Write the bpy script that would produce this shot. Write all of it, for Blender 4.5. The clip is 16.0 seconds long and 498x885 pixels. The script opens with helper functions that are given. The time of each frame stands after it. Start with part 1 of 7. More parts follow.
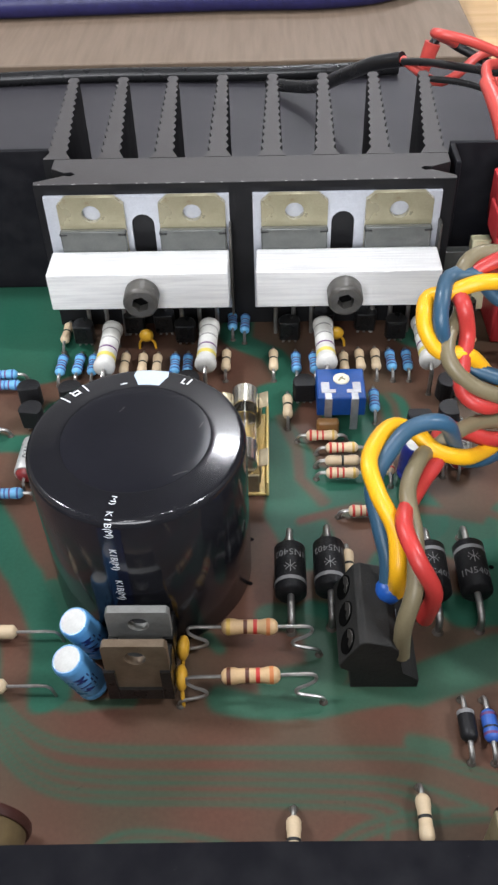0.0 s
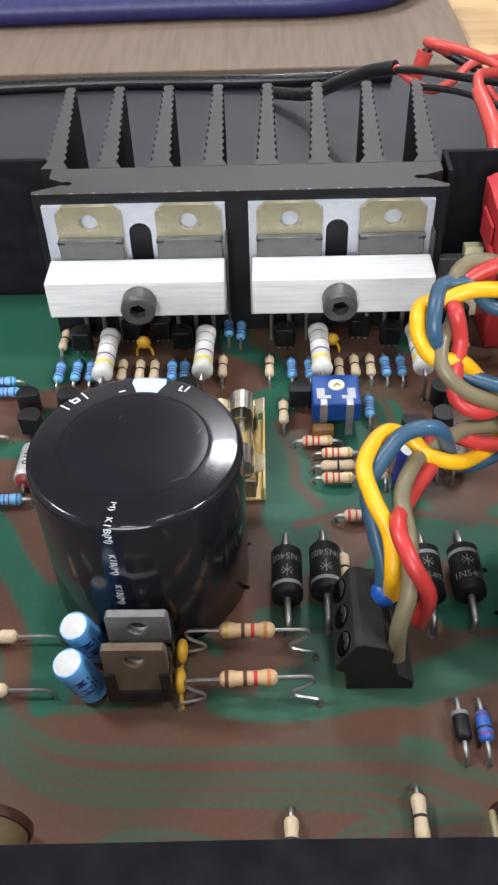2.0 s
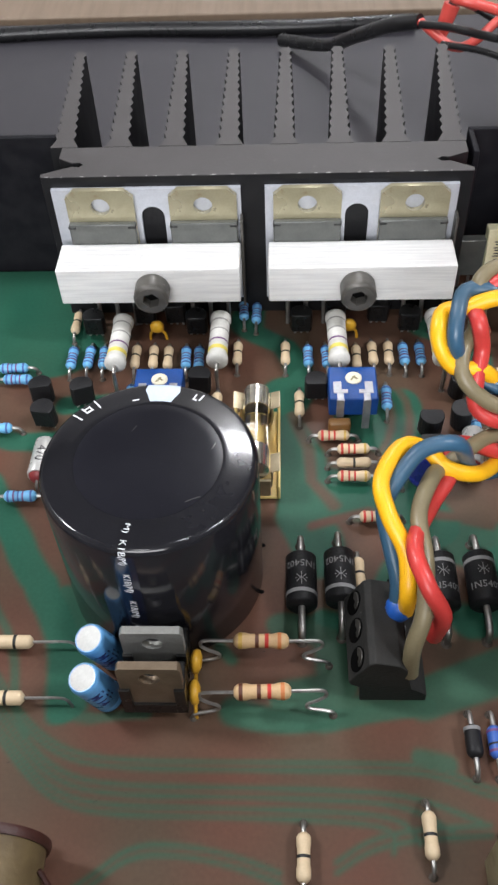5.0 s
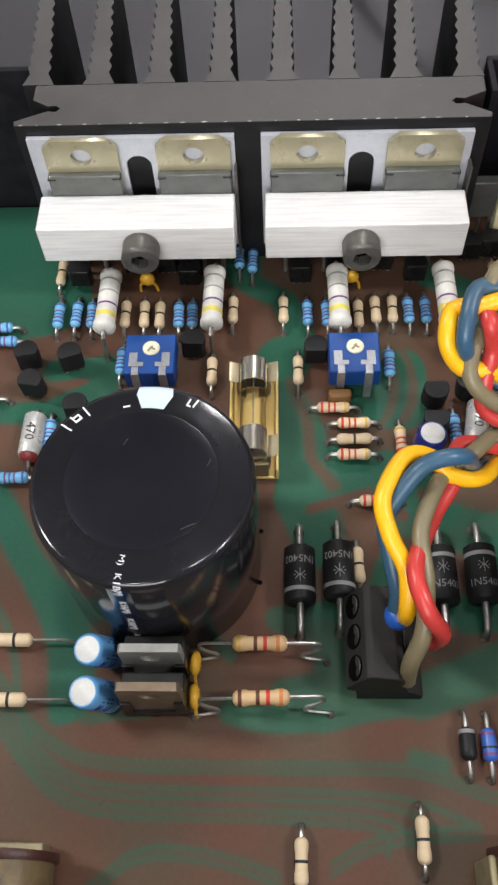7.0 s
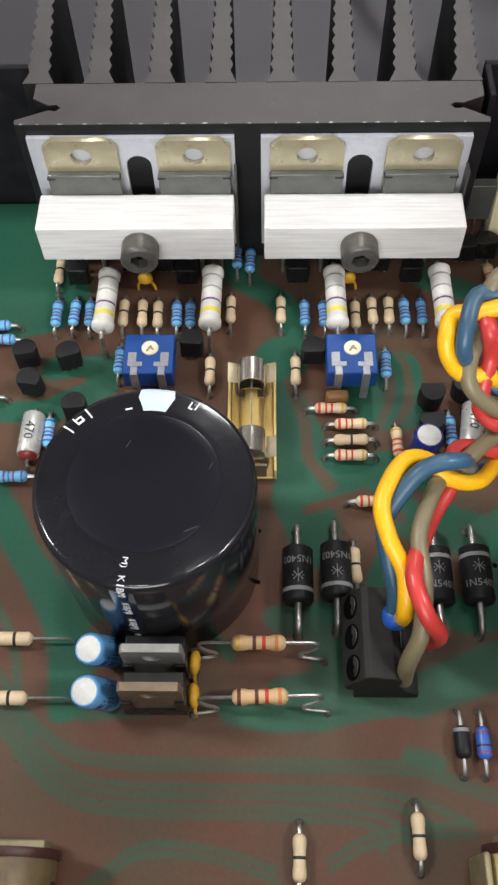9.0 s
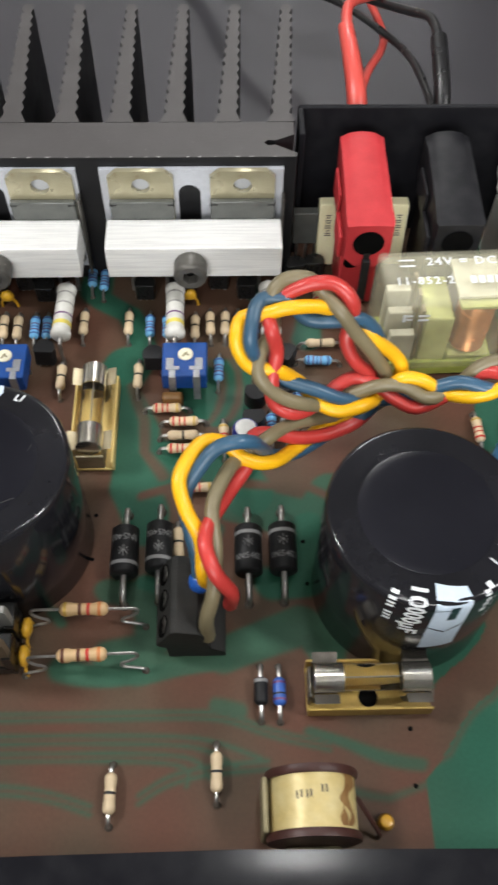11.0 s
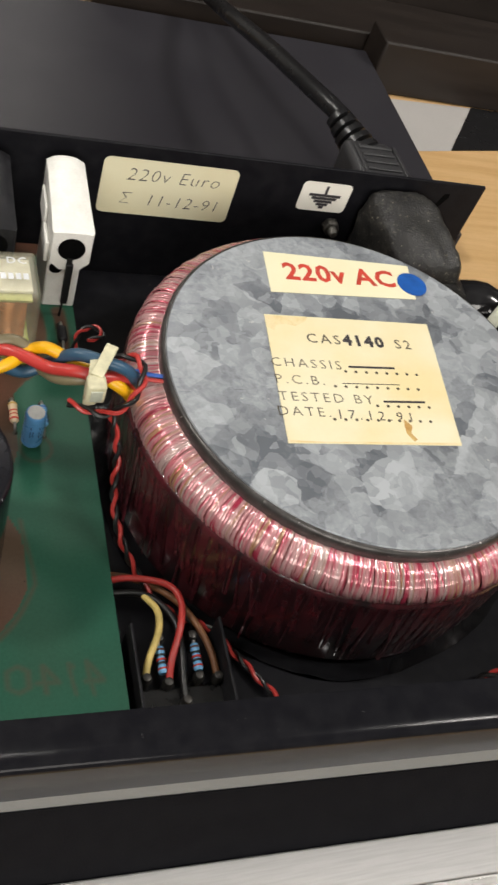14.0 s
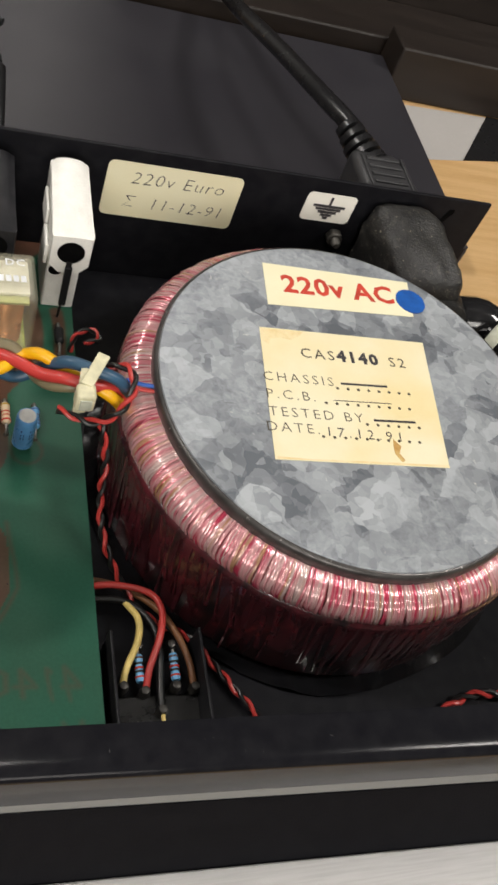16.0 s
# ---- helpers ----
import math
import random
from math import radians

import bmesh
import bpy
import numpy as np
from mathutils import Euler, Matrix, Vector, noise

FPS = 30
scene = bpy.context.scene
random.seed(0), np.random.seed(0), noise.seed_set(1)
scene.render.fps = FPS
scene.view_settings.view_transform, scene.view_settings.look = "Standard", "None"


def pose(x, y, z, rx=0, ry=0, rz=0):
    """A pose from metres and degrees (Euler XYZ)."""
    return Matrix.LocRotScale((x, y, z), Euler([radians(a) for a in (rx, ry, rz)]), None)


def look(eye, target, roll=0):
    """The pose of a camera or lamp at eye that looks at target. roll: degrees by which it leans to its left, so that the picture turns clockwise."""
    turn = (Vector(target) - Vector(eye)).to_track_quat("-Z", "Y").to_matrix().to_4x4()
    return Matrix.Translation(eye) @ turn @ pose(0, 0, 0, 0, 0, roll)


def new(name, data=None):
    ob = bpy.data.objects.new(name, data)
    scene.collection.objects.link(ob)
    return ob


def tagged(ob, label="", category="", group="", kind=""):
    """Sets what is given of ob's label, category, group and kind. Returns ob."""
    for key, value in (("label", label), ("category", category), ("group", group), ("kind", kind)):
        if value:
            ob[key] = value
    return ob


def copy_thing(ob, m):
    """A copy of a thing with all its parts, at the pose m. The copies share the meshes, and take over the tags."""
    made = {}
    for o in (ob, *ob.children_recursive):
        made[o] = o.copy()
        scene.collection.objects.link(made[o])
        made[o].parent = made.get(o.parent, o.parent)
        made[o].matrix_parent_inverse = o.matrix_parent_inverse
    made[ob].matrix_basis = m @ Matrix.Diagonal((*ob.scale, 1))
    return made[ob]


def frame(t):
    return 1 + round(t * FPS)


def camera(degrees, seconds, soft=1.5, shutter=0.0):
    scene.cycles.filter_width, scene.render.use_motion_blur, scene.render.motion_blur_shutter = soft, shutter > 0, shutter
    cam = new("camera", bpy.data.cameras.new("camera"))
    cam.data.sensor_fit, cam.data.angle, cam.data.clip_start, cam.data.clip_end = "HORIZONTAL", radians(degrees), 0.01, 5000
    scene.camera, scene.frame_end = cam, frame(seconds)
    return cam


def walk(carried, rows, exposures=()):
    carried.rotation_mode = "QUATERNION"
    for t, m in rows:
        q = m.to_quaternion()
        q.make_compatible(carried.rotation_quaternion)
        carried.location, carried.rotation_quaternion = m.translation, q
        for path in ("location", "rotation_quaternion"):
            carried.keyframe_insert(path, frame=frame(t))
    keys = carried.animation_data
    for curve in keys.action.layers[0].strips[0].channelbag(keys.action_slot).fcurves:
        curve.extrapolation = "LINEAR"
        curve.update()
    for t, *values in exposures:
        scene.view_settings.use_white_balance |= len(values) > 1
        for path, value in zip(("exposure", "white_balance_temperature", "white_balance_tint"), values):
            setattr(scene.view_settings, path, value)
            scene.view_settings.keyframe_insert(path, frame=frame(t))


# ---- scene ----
cam = camera(31.75, 16.0, soft=2.55, shutter=0.4)
PATH = [
    (0, (0.00220, -0.01372, 0.12158), (-0.00198, 0.09381, 0.01709), -2.12),
    (0.5, (0.00156, -0.01355, 0.12228), (-0.00238, 0.09352, 0.01730), -2.09),
    (1, (0.00178, -0.01396, 0.12156), (-0.00231, 0.09364, 0.01713), -2.09),
    (1.5, (0.00176, -0.01418, 0.12192), (-0.00232, 0.09346, 0.01752), -2.21),
    (2, (0.00213, -0.01500, 0.12340), (-0.00135, 0.09296, 0.01932), -2.09),
    (2.5, (0.00207, -0.01492, 0.12289), (-0.00198, 0.09348, 0.01929), -2.18),
    (3, (0.00208, -0.01487, 0.12214), (-0.00254, 0.09331, 0.01834), -2.27),
    (3.5, (0.00087, -0.01450, 0.12246), (-0.00421, 0.09342, 0.01841), -2.34),
    (4, (0.00214, -0.01589, 0.12310), (-0.00334, 0.09277, 0.01984), -2.51),
    (6.3, (0.00164, 0.01825, 0.14084), (-0.00453, 0.09585, 0.01262), -3.81),
    (6.5, (0.00292, 0.01935, 0.14090), (-0.00307, 0.09576, 0.01196), -3.98),
    (7, (0.00203, 0.02105, 0.14234), (-0.00370, 0.09708, 0.01316), -4.07),
    (7.5, (0.00174, 0.02079, 0.13983), (-0.00397, 0.09696, 0.01074), -4.19),
    (8, (-0.00017, 0.02146, 0.14027), (-0.00489, 0.09681, 0.01065), -3.44),
    (8.2, (-0.00098, 0.02274, 0.14045), (-0.00483, 0.09680, 0.01007), -2.74),
    (10.3, (0.00912, 0.01252, 0.15206), (0.00665, 0.09227, 0.02504), -1.40),
    (10.5, (0.01405, 0.00904, 0.15044), (0.01235, 0.09034, 0.02439), -1.14),
    (11, (0.02498, 0.00347, 0.15707), (0.02846, 0.08401, 0.03057), 1.39),
    (11.5, (0.03483, -0.00141, 0.16160), (0.04433, 0.07900, 0.03533), 4.93),
    (12, (0.03975, -0.00674, 0.16356), (0.05808, 0.07510, 0.03919), 10.26),
    (12.5, (0.04366, -0.01244, 0.16659), (0.07147, 0.07117, 0.04520), 15.40),
    (13, (0.04784, -0.01722, 0.15944), (0.08383, 0.06898, 0.04208), 18.60),
    (13.5, (0.05381, -0.02541, 0.16351), (0.10131, 0.05940, 0.04927), 23.13),
    (14, (0.05683, -0.02841, 0.16765), (0.11009, 0.05572, 0.05547), 25.29),
    (14.5, (0.05971, -0.03004, 0.16645), (0.11709, 0.05276, 0.05532), 27.17),
    (15, (0.05981, -0.03061, 0.16792), (0.11793, 0.05168, 0.05679), 28.24),
    (15.5, (0.05870, -0.02777, 0.16712), (0.11597, 0.05423, 0.05534), 29.38),
    (16, (0.06045, -0.02530, 0.17268), (0.11252, 0.05757, 0.05901), 27.81),
]
walk(cam, [(t, look(eye, target, roll)) for t, eye, target, roll in PATH],
     exposures=((0.0, 0.59, 6050, 12), (4.0, 0.59, 6050, 12), (6.5, 0.46, 6400, 12), (10.5, 0.43, 6400, 10), (12.0, 0.44, 6400, 8), (12.5, 0.42, 6500, 9), (13.5, -0.02, 6750, 10), (15.0, -0.11, 6800, 11), (16.0, -0.11, 6800, 11)))

# ---- room light ----
world = bpy.data.worlds.new("room")
scene.world = world
world.use_nodes = True
world.node_tree.nodes["Background"].inputs[0].default_value = (0.9, 0.95, 1.0, 1)
world.node_tree.nodes["Background"].inputs[1].default_value = 0.02

LAMPS = ((0.15, 0.25, 3.4, 0.11), (-1.35, 0.45, 27.0, 0.4), (0.22, 1.80, 14.0, 0.34), (1.35, -0.30, 24.0, 0.4), (-0.3, -1.3, 9.0, 0.34))
for lx, ly, watts, side in LAMPS:
    lamp_data = bpy.data.lights.new("ceiling_lamp", "AREA")
    lamp_data.shape, lamp_data.size, lamp_data.size_y = "RECTANGLE", side, side * 0.6
    lamp_data.energy, lamp_data.color = watts, (1.0, 0.985, 0.965)
    new("ceiling_lamp_light", lamp_data).matrix_world = pose(lx, ly, 1.80)
# low fill light added behind the camera to brighten forward-facing surfaces
front_fill_data = bpy.data.lights.new("front_fill_light", "AREA")
front_fill_data.shape, front_fill_data.size, front_fill_data.size_y = "RECTANGLE", 1.3, 0.9
front_fill_data.energy, front_fill_data.color = 32.0, (1.0, 0.985, 0.955)
new("front_fill_light", front_fill_data).matrix_world = pose(-0.2, -1.822, 0.80, 90, 0, 0)

# ---- building helpers: all shapes below are in centimetres ----
CM = 0.01


def at(x, y, z=0, rx=0, ry=0, rz=0):
    return pose(x * CM, y * CM, z * CM, rx, ry, rz)


def mesh_of(name, bm, material, smooth=50):
    me = bpy.data.meshes.new(name)
    for v in bm.verts:
        v.co *= CM
    bm.normal_update()
    for fa in bm.faces:
        fa.smooth = smooth > 0
    if smooth > 0:
        lim = radians(smooth)
        for e in bm.edges:
            e.smooth = not (len(e.link_faces) == 2 and e.calc_face_angle(0) > lim)
        # large flat faces stay flat between their narrow bevels
        size = {fa: fa.calc_area() for fa in bm.faces}
        for fa in bm.faces:
            near = [size[o] for e in fa.edges for o in e.link_faces if o is not fa]
            if len(fa.verts) >= 4 and near and max(near) < 0.35 * size[fa]:
                fa.smooth = False
    bm.to_mesh(me)
    bm.free()
    if material:
        me.materials.append(material)
    return me


def part(name, bm, material, parent, label="", m=None):
    ob = new(name, mesh_of(name, bm, material))
    ob.parent = parent
    if m is not None:
        ob.matrix_local = m
    return tagged(ob, label)


def thing(name, label, category, group="", m=None, kind=""):
    ob = new(name)
    ob.empty_display_size = 0.005
    if m is not None:
        ob.matrix_basis = m
    return tagged(ob, label, category, group, kind)


def solo(name, bm, material, label, category, group="", m=None, kind=""):
    ob = new(name, mesh_of(name, bm, material))
    if m is not None:
        ob.matrix_basis = m
    return tagged(ob, label, category, group, kind)


def box(x0, x1, y0, y1, z0, z1, bevel=0.0, seg=2):
    bm = bmesh.new()
    bmesh.ops.create_cube(bm, size=1)
    for v in bm.verts:
        v.co = Vector(((x0 + x1) / 2 + v.co.x * (x1 - x0), (y0 + y1) / 2 + v.co.y * (y1 - y0), (z0 + z1) / 2 + v.co.z * (z1 - z0)))
    if bevel:
        bmesh.ops.bevel(bm, geom=bm.edges[:], offset=bevel, segments=seg, affect="EDGES", profile=0.5)
    return bm


def merge(*bms):
    """Joins several bmeshes into one."""
    out = bmesh.new()
    tmp = bpy.data.meshes.new("tmp")
    for b in bms:
        b.to_mesh(tmp)
        out.from_mesh(tmp)
        b.free()
    bpy.data.meshes.remove(tmp)
    return out


def moved(bm, m):
    """Moves a bmesh in centimetres: m from pose() with centimetres."""
    bmesh.ops.transform(bm, matrix=m, verts=bm.verts[:])
    return bm


def lathe(profile, axis="z", seg=24, start=0.0, turn=360.0):
    """Turns (along, radius) pairs round an axis."""
    bm = bmesh.new()
    rings = []
    full = turn >= 360
    n = seg if full else seg + 1
    for a, r in profile:
        if r < 1e-6:
            p = (0, 0, a)
            rings.append([bm.verts.new(p)])
        else:
            rings.append([bm.verts.new((r * math.cos(radians(start + turn * i / seg)), r * math.sin(radians(start + turn * i / seg)), a)) for i in range(n)])
    for r0, r1 in zip(rings, rings[1:]):
        for i in range(seg):
            j = (i + 1) % n if full else i + 1
            if len(r0) == 1 and len(r1) == 1:
                continue
            if len(r0) == 1:
                bm.faces.new((r0[0], r1[j], r1[i]))
            elif len(r1) == 1:
                bm.faces.new((r0[i], r0[j], r1[0]))
            else:
                bm.faces.new((r0[i], r0[j], r1[j], r1[i]))
    if axis == "x":
        bmesh.ops.transform(bm, matrix=Euler((0, radians(90), 0)).to_matrix().to_4x4(), verts=bm.verts[:])
    if axis == "y":
        bmesh.ops.transform(bm, matrix=Euler((radians(-90), 0, 0)).to_matrix().to_4x4(), verts=bm.verts[:])
    bmesh.ops.recalc_face_normals(bm, faces=bm.faces[:])
    return bm


def glide(points, step=0.12):
    """A smooth curve through points, as many points."""
    pts = [Vector(p) for p in points]
    pts = [pts[0] * 2 - pts[1]] + pts + [pts[-1] * 2 - pts[-2]]
    out = []
    for a, b, c, d in zip(pts, pts[1:], pts[2:], pts[3:]):
        n = max(2, int((c - b).length / step))
        for i in range(n):
            t = i / n
            out.append(0.5 * ((2 * b) + (c - a) * t + (2 * a - 5 * b + 4 * c - d) * t * t + (3 * b - a - 3 * c + d) * t ** 3))
    out.append(pts[-2])
    return out


def tube(points, r, seg=8, smooth_path=True, step=0.12, close=True):
    """A round wire along points; r may be a number or a function of 0..1."""
    pts = glide(points, step) if smooth_path else [Vector(p) for p in points]
    bm = bmesh.new()
    rings = []
    side = None
    n = len(pts)
    for k, p in enumerate(pts):
        d = (pts[min(k + 1, n - 1)] - pts[max(k - 1, 0)]).normalized()
        if side is None:
            side = d.orthogonal().normalized()
        side = (side - d * side.dot(d)).normalized()
        up = d.cross(side)
        rr = r(k / (n - 1)) if callable(r) else r
        rings.append([bm.verts.new(p + rr * (math.cos(2 * math.pi * i / seg) * side + math.sin(2 * math.pi * i / seg) * up)) for i in range(seg)])
    for a, b in zip(rings, rings[1:]):
        for i in range(seg):
            j = (i + 1) % seg
            bm.faces.new((a[i], a[j], b[j], b[i]))
    if close:
        bm.faces.new(rings[0][::-1])
        bm.faces.new(rings[-1])
    return bm


def prism(outline, z0, z1, bevel=0.0):
    """An upright slab over an outline of (x, y) pairs, counter-clockwise."""
    bm = bmesh.new()
    low = [bm.verts.new((x, y, z0)) for x, y in outline]
    top = [bm.verts.new((x, y, z1)) for x, y in outline]
    bm.faces.new(low[::-1])
    bm.faces.new(top)
    n = len(outline)
    for i in range(n):
        j = (i + 1) % n
        bm.faces.new((low[i], low[j], top[j], top[i]))
    if bevel:
        bmesh.ops.bevel(bm, geom=bm.edges[:], offset=bevel, segments=2, affect="EDGES", profile=0.5)
    return bm


def plate_with_holes(outline, holes, z0, z1):
    """A flat slab with round holes (x, y, r): bridged by triangle fill."""
    bm = bmesh.new()
    loops = [[(x, y) for x, y in outline]] + [[(x + r * math.cos(a), y + r * math.sin(a)) for a in (2 * math.pi * i / 20 for i in range(20))] for x, y, r in holes]
    edges, walls = [], []
    for lp in loops:
        vs = [bm.verts.new((x, y, z1)) for x, y in lp]
        for i in range(len(vs)):
            edges.append(bm.edges.new((vs[i], vs[(i + 1) % len(vs)])))
        walls.append(vs)
    bmesh.ops.triangle_fill(bm, edges=edges, use_beauty=True, use_dissolve=False)
    for fa in bm.faces:
        if fa.normal.z < 0:
            fa.normal_flip()
    ext = bmesh.ops.extrude_face_region(bm, geom=bm.faces[:])
    for v in [g for g in ext["geom"] if isinstance(g, bmesh.types.BMVert)]:
        v.co.z = z0
    bmesh.ops.recalc_face_normals(bm, faces=bm.faces[:])
    return bm


def holed(outline, inner, z0, z1):
    """A slab over an outline with one shaped hole right through."""
    bm = bmesh.new()
    edges = []
    for lp in (outline, inner):
        vs = [bm.verts.new((x, y, z1)) for x, y in lp]
        edges += [bm.edges.new((vs[i], vs[(i + 1) % len(vs)])) for i in range(len(vs))]
    bmesh.ops.triangle_fill(bm, edges=edges, use_beauty=True, use_dissolve=False)
    ext = bmesh.ops.extrude_face_region(bm, geom=bm.faces[:])
    for v in [g for g in ext["geom"] if isinstance(g, bmesh.types.BMVert)]:
        v.co.z = z0
    bmesh.ops.recalc_face_normals(bm, faces=bm.faces[:])
    return bm


def lettering(text, size, bend=None, spacing=1.0, thick=0.003, mirror=False, fat=0.0, slant=0.0):
    """Raised letters as a bmesh in the x-y plane, centred, in centimetres; bend maps a point."""
    cu = bpy.data.curves.new("letters", "FONT")
    cu.body, cu.size, cu.align_x, cu.align_y = text, size, "CENTER", "CENTER"
    cu.space_character, cu.extrude, cu.resolution_u, cu.offset = spacing, thick / 2, 2, fat
    cu.shear = slant
    tmp = bpy.data.objects.new("letters", cu)
    scene.collection.objects.link(tmp)
    me = bpy.data.meshes.new_from_object(tmp.evaluated_get(bpy.context.evaluated_depsgraph_get()))
    bm = bmesh.new()
    bm.from_mesh(me)
    bpy.data.objects.remove(tmp)
    bpy.data.curves.remove(cu)
    bpy.data.meshes.remove(me)
    if bend:
        bmesh.ops.triangulate(bm, faces=bm.faces[:])
        bmesh.ops.subdivide_edges(bm, edges=[e for e in bm.edges if e.calc_length() > size * 0.12], cuts=3)
    for v in bm.verts:
        if mirror:
            v.co.x = -v.co.x
        if bend:
            v.co = bend(v.co)
    if mirror:
        bmesh.ops.reverse_faces(bm, faces=bm.faces[:])
    return bm


def letters(name, bm, mat_, parent, label="", m=None):
    """Each letter of a lettering as a part of its own."""
    left = set(bm.verts)
    while left:
        group, todo = set(), [left.pop()]
        while todo:
            v = todo.pop()
            group.add(v)
            for e in v.link_edges:
                o = e.other_vert(v)
                if o in left:
                    left.discard(o)
                    todo.append(o)
        one = bmesh.new()
        twin = {v: one.verts.new(v.co) for v in group}
        for fa in {fa for v in group for fa in v.link_faces}:
            one.faces.new([twin[v] for v in fa.verts])
        part(name, one, mat_, parent, label, m)
    bm.free()


# ---- materials ----
def material(name, colour, rough=0.5, metal=0.0, second=None, scale=300.0, grain=0.12, bump=0.1, coat=0.0, spec=0.5, vary=0.0, fine=2500.0, trans=0.0, ior=1.45, rough_vary=0.12, streak=None, island=None):
    """A mottled surface: two scales of noise in colour, roughness and relief."""
    m = bpy.data.materials.new(name)
    m.use_nodes = True
    nt = m.node_tree
    b = nt.nodes["Principled BSDF"]
    link = nt.links.new
    tc = nt.nodes.new("ShaderNodeTexCoord")
    mp = nt.nodes.new("ShaderNodeMapping")
    link(tc.outputs["Object"], mp.inputs[0])
    if streak:
        mp.inputs["Scale"].default_value = streak
    big = nt.nodes.new("ShaderNodeTexNoise")
    big.inputs["Scale"].default_value, big.inputs["Detail"].default_value = scale, 4
    link(mp.outputs[0], big.inputs["Vector"])
    small = nt.nodes.new("ShaderNodeTexNoise")
    small.inputs["Scale"].default_value, small.inputs["Detail"].default_value = fine, 3
    link(mp.outputs[0], small.inputs["Vector"])
    mix = nt.nodes.new("ShaderNodeMix")
    mix.data_type = "RGBA"
    mix.inputs[6].default_value = (*colour, 1)
    mix.inputs[7].default_value = (*(second or [c * 0.72 for c in colour]), 1)
    ramp = nt.nodes.new("ShaderNodeMapRange")
    ramp.inputs[1].default_value, ramp.inputs[2].default_value = 0.38, 0.68
    link(big.outputs["Fac"], ramp.inputs[0])
    link(ramp.outputs[0], mix.inputs[0])
    shade = nt.nodes.new("ShaderNodeMapRange")
    shade.inputs[3].default_value, shade.inputs[4].default_value = 1 - grain, 1 + grain
    link(small.outputs["Fac"], shade.inputs[0])
    mul = nt.nodes.new("ShaderNodeVectorMath")
    mul.operation = "SCALE"
    link(mix.outputs[2], mul.inputs[0])
    if vary or island:
        info = nt.nodes.new("ShaderNodeNewGeometry" if island else "ShaderNodeObjectInfo")
        amount = island or vary
        rnd = nt.nodes.new("ShaderNodeMapRange")
        rnd.inputs[3].default_value, rnd.inputs[4].default_value = 1 - amount, 1 + amount
        link(info.outputs["Random Per Island" if island else "Random"], rnd.inputs[0])
        mm = nt.nodes.new("ShaderNodeMath")
        mm.operation = "MULTIPLY"
        link(rnd.outputs[0], mm.inputs[0])
        link(shade.outputs[0], mm.inputs[1])
        link(mm.outputs[0], mul.inputs["Scale"])
    else:
        link(shade.outputs[0], mul.inputs["Scale"])
    link(mul.outputs[0], b.inputs["Base Color"])
    rr = nt.nodes.new("ShaderNodeMapRange")
    rr.inputs[3].default_value, rr.inputs[4].default_value = max(0.02, rough - rough_vary), min(1, rough + rough_vary)
    link(big.outputs["Fac"], rr.inputs[0])
    link(rr.outputs[0], b.inputs["Roughness"])
    b.inputs["Metallic"].default_value = metal
    b.inputs["Coat Weight"].default_value = coat
    b.inputs["Coat Roughness"].default_value = 0.08
    b.inputs["Specular IOR Level"].default_value = spec
    b.inputs["IOR"].default_value = ior
    b.inputs["Transmission Weight"].default_value = trans
    if bump:
        bp = nt.nodes.new("ShaderNodeBump")
        bp.inputs["Strength"].default_value, bp.inputs["Distance"].default_value = bump, 0.0002
        link(small.outputs["Fac"], bp.inputs["Height"])
        link(bp.outputs[0], b.inputs["Normal"])
    return m


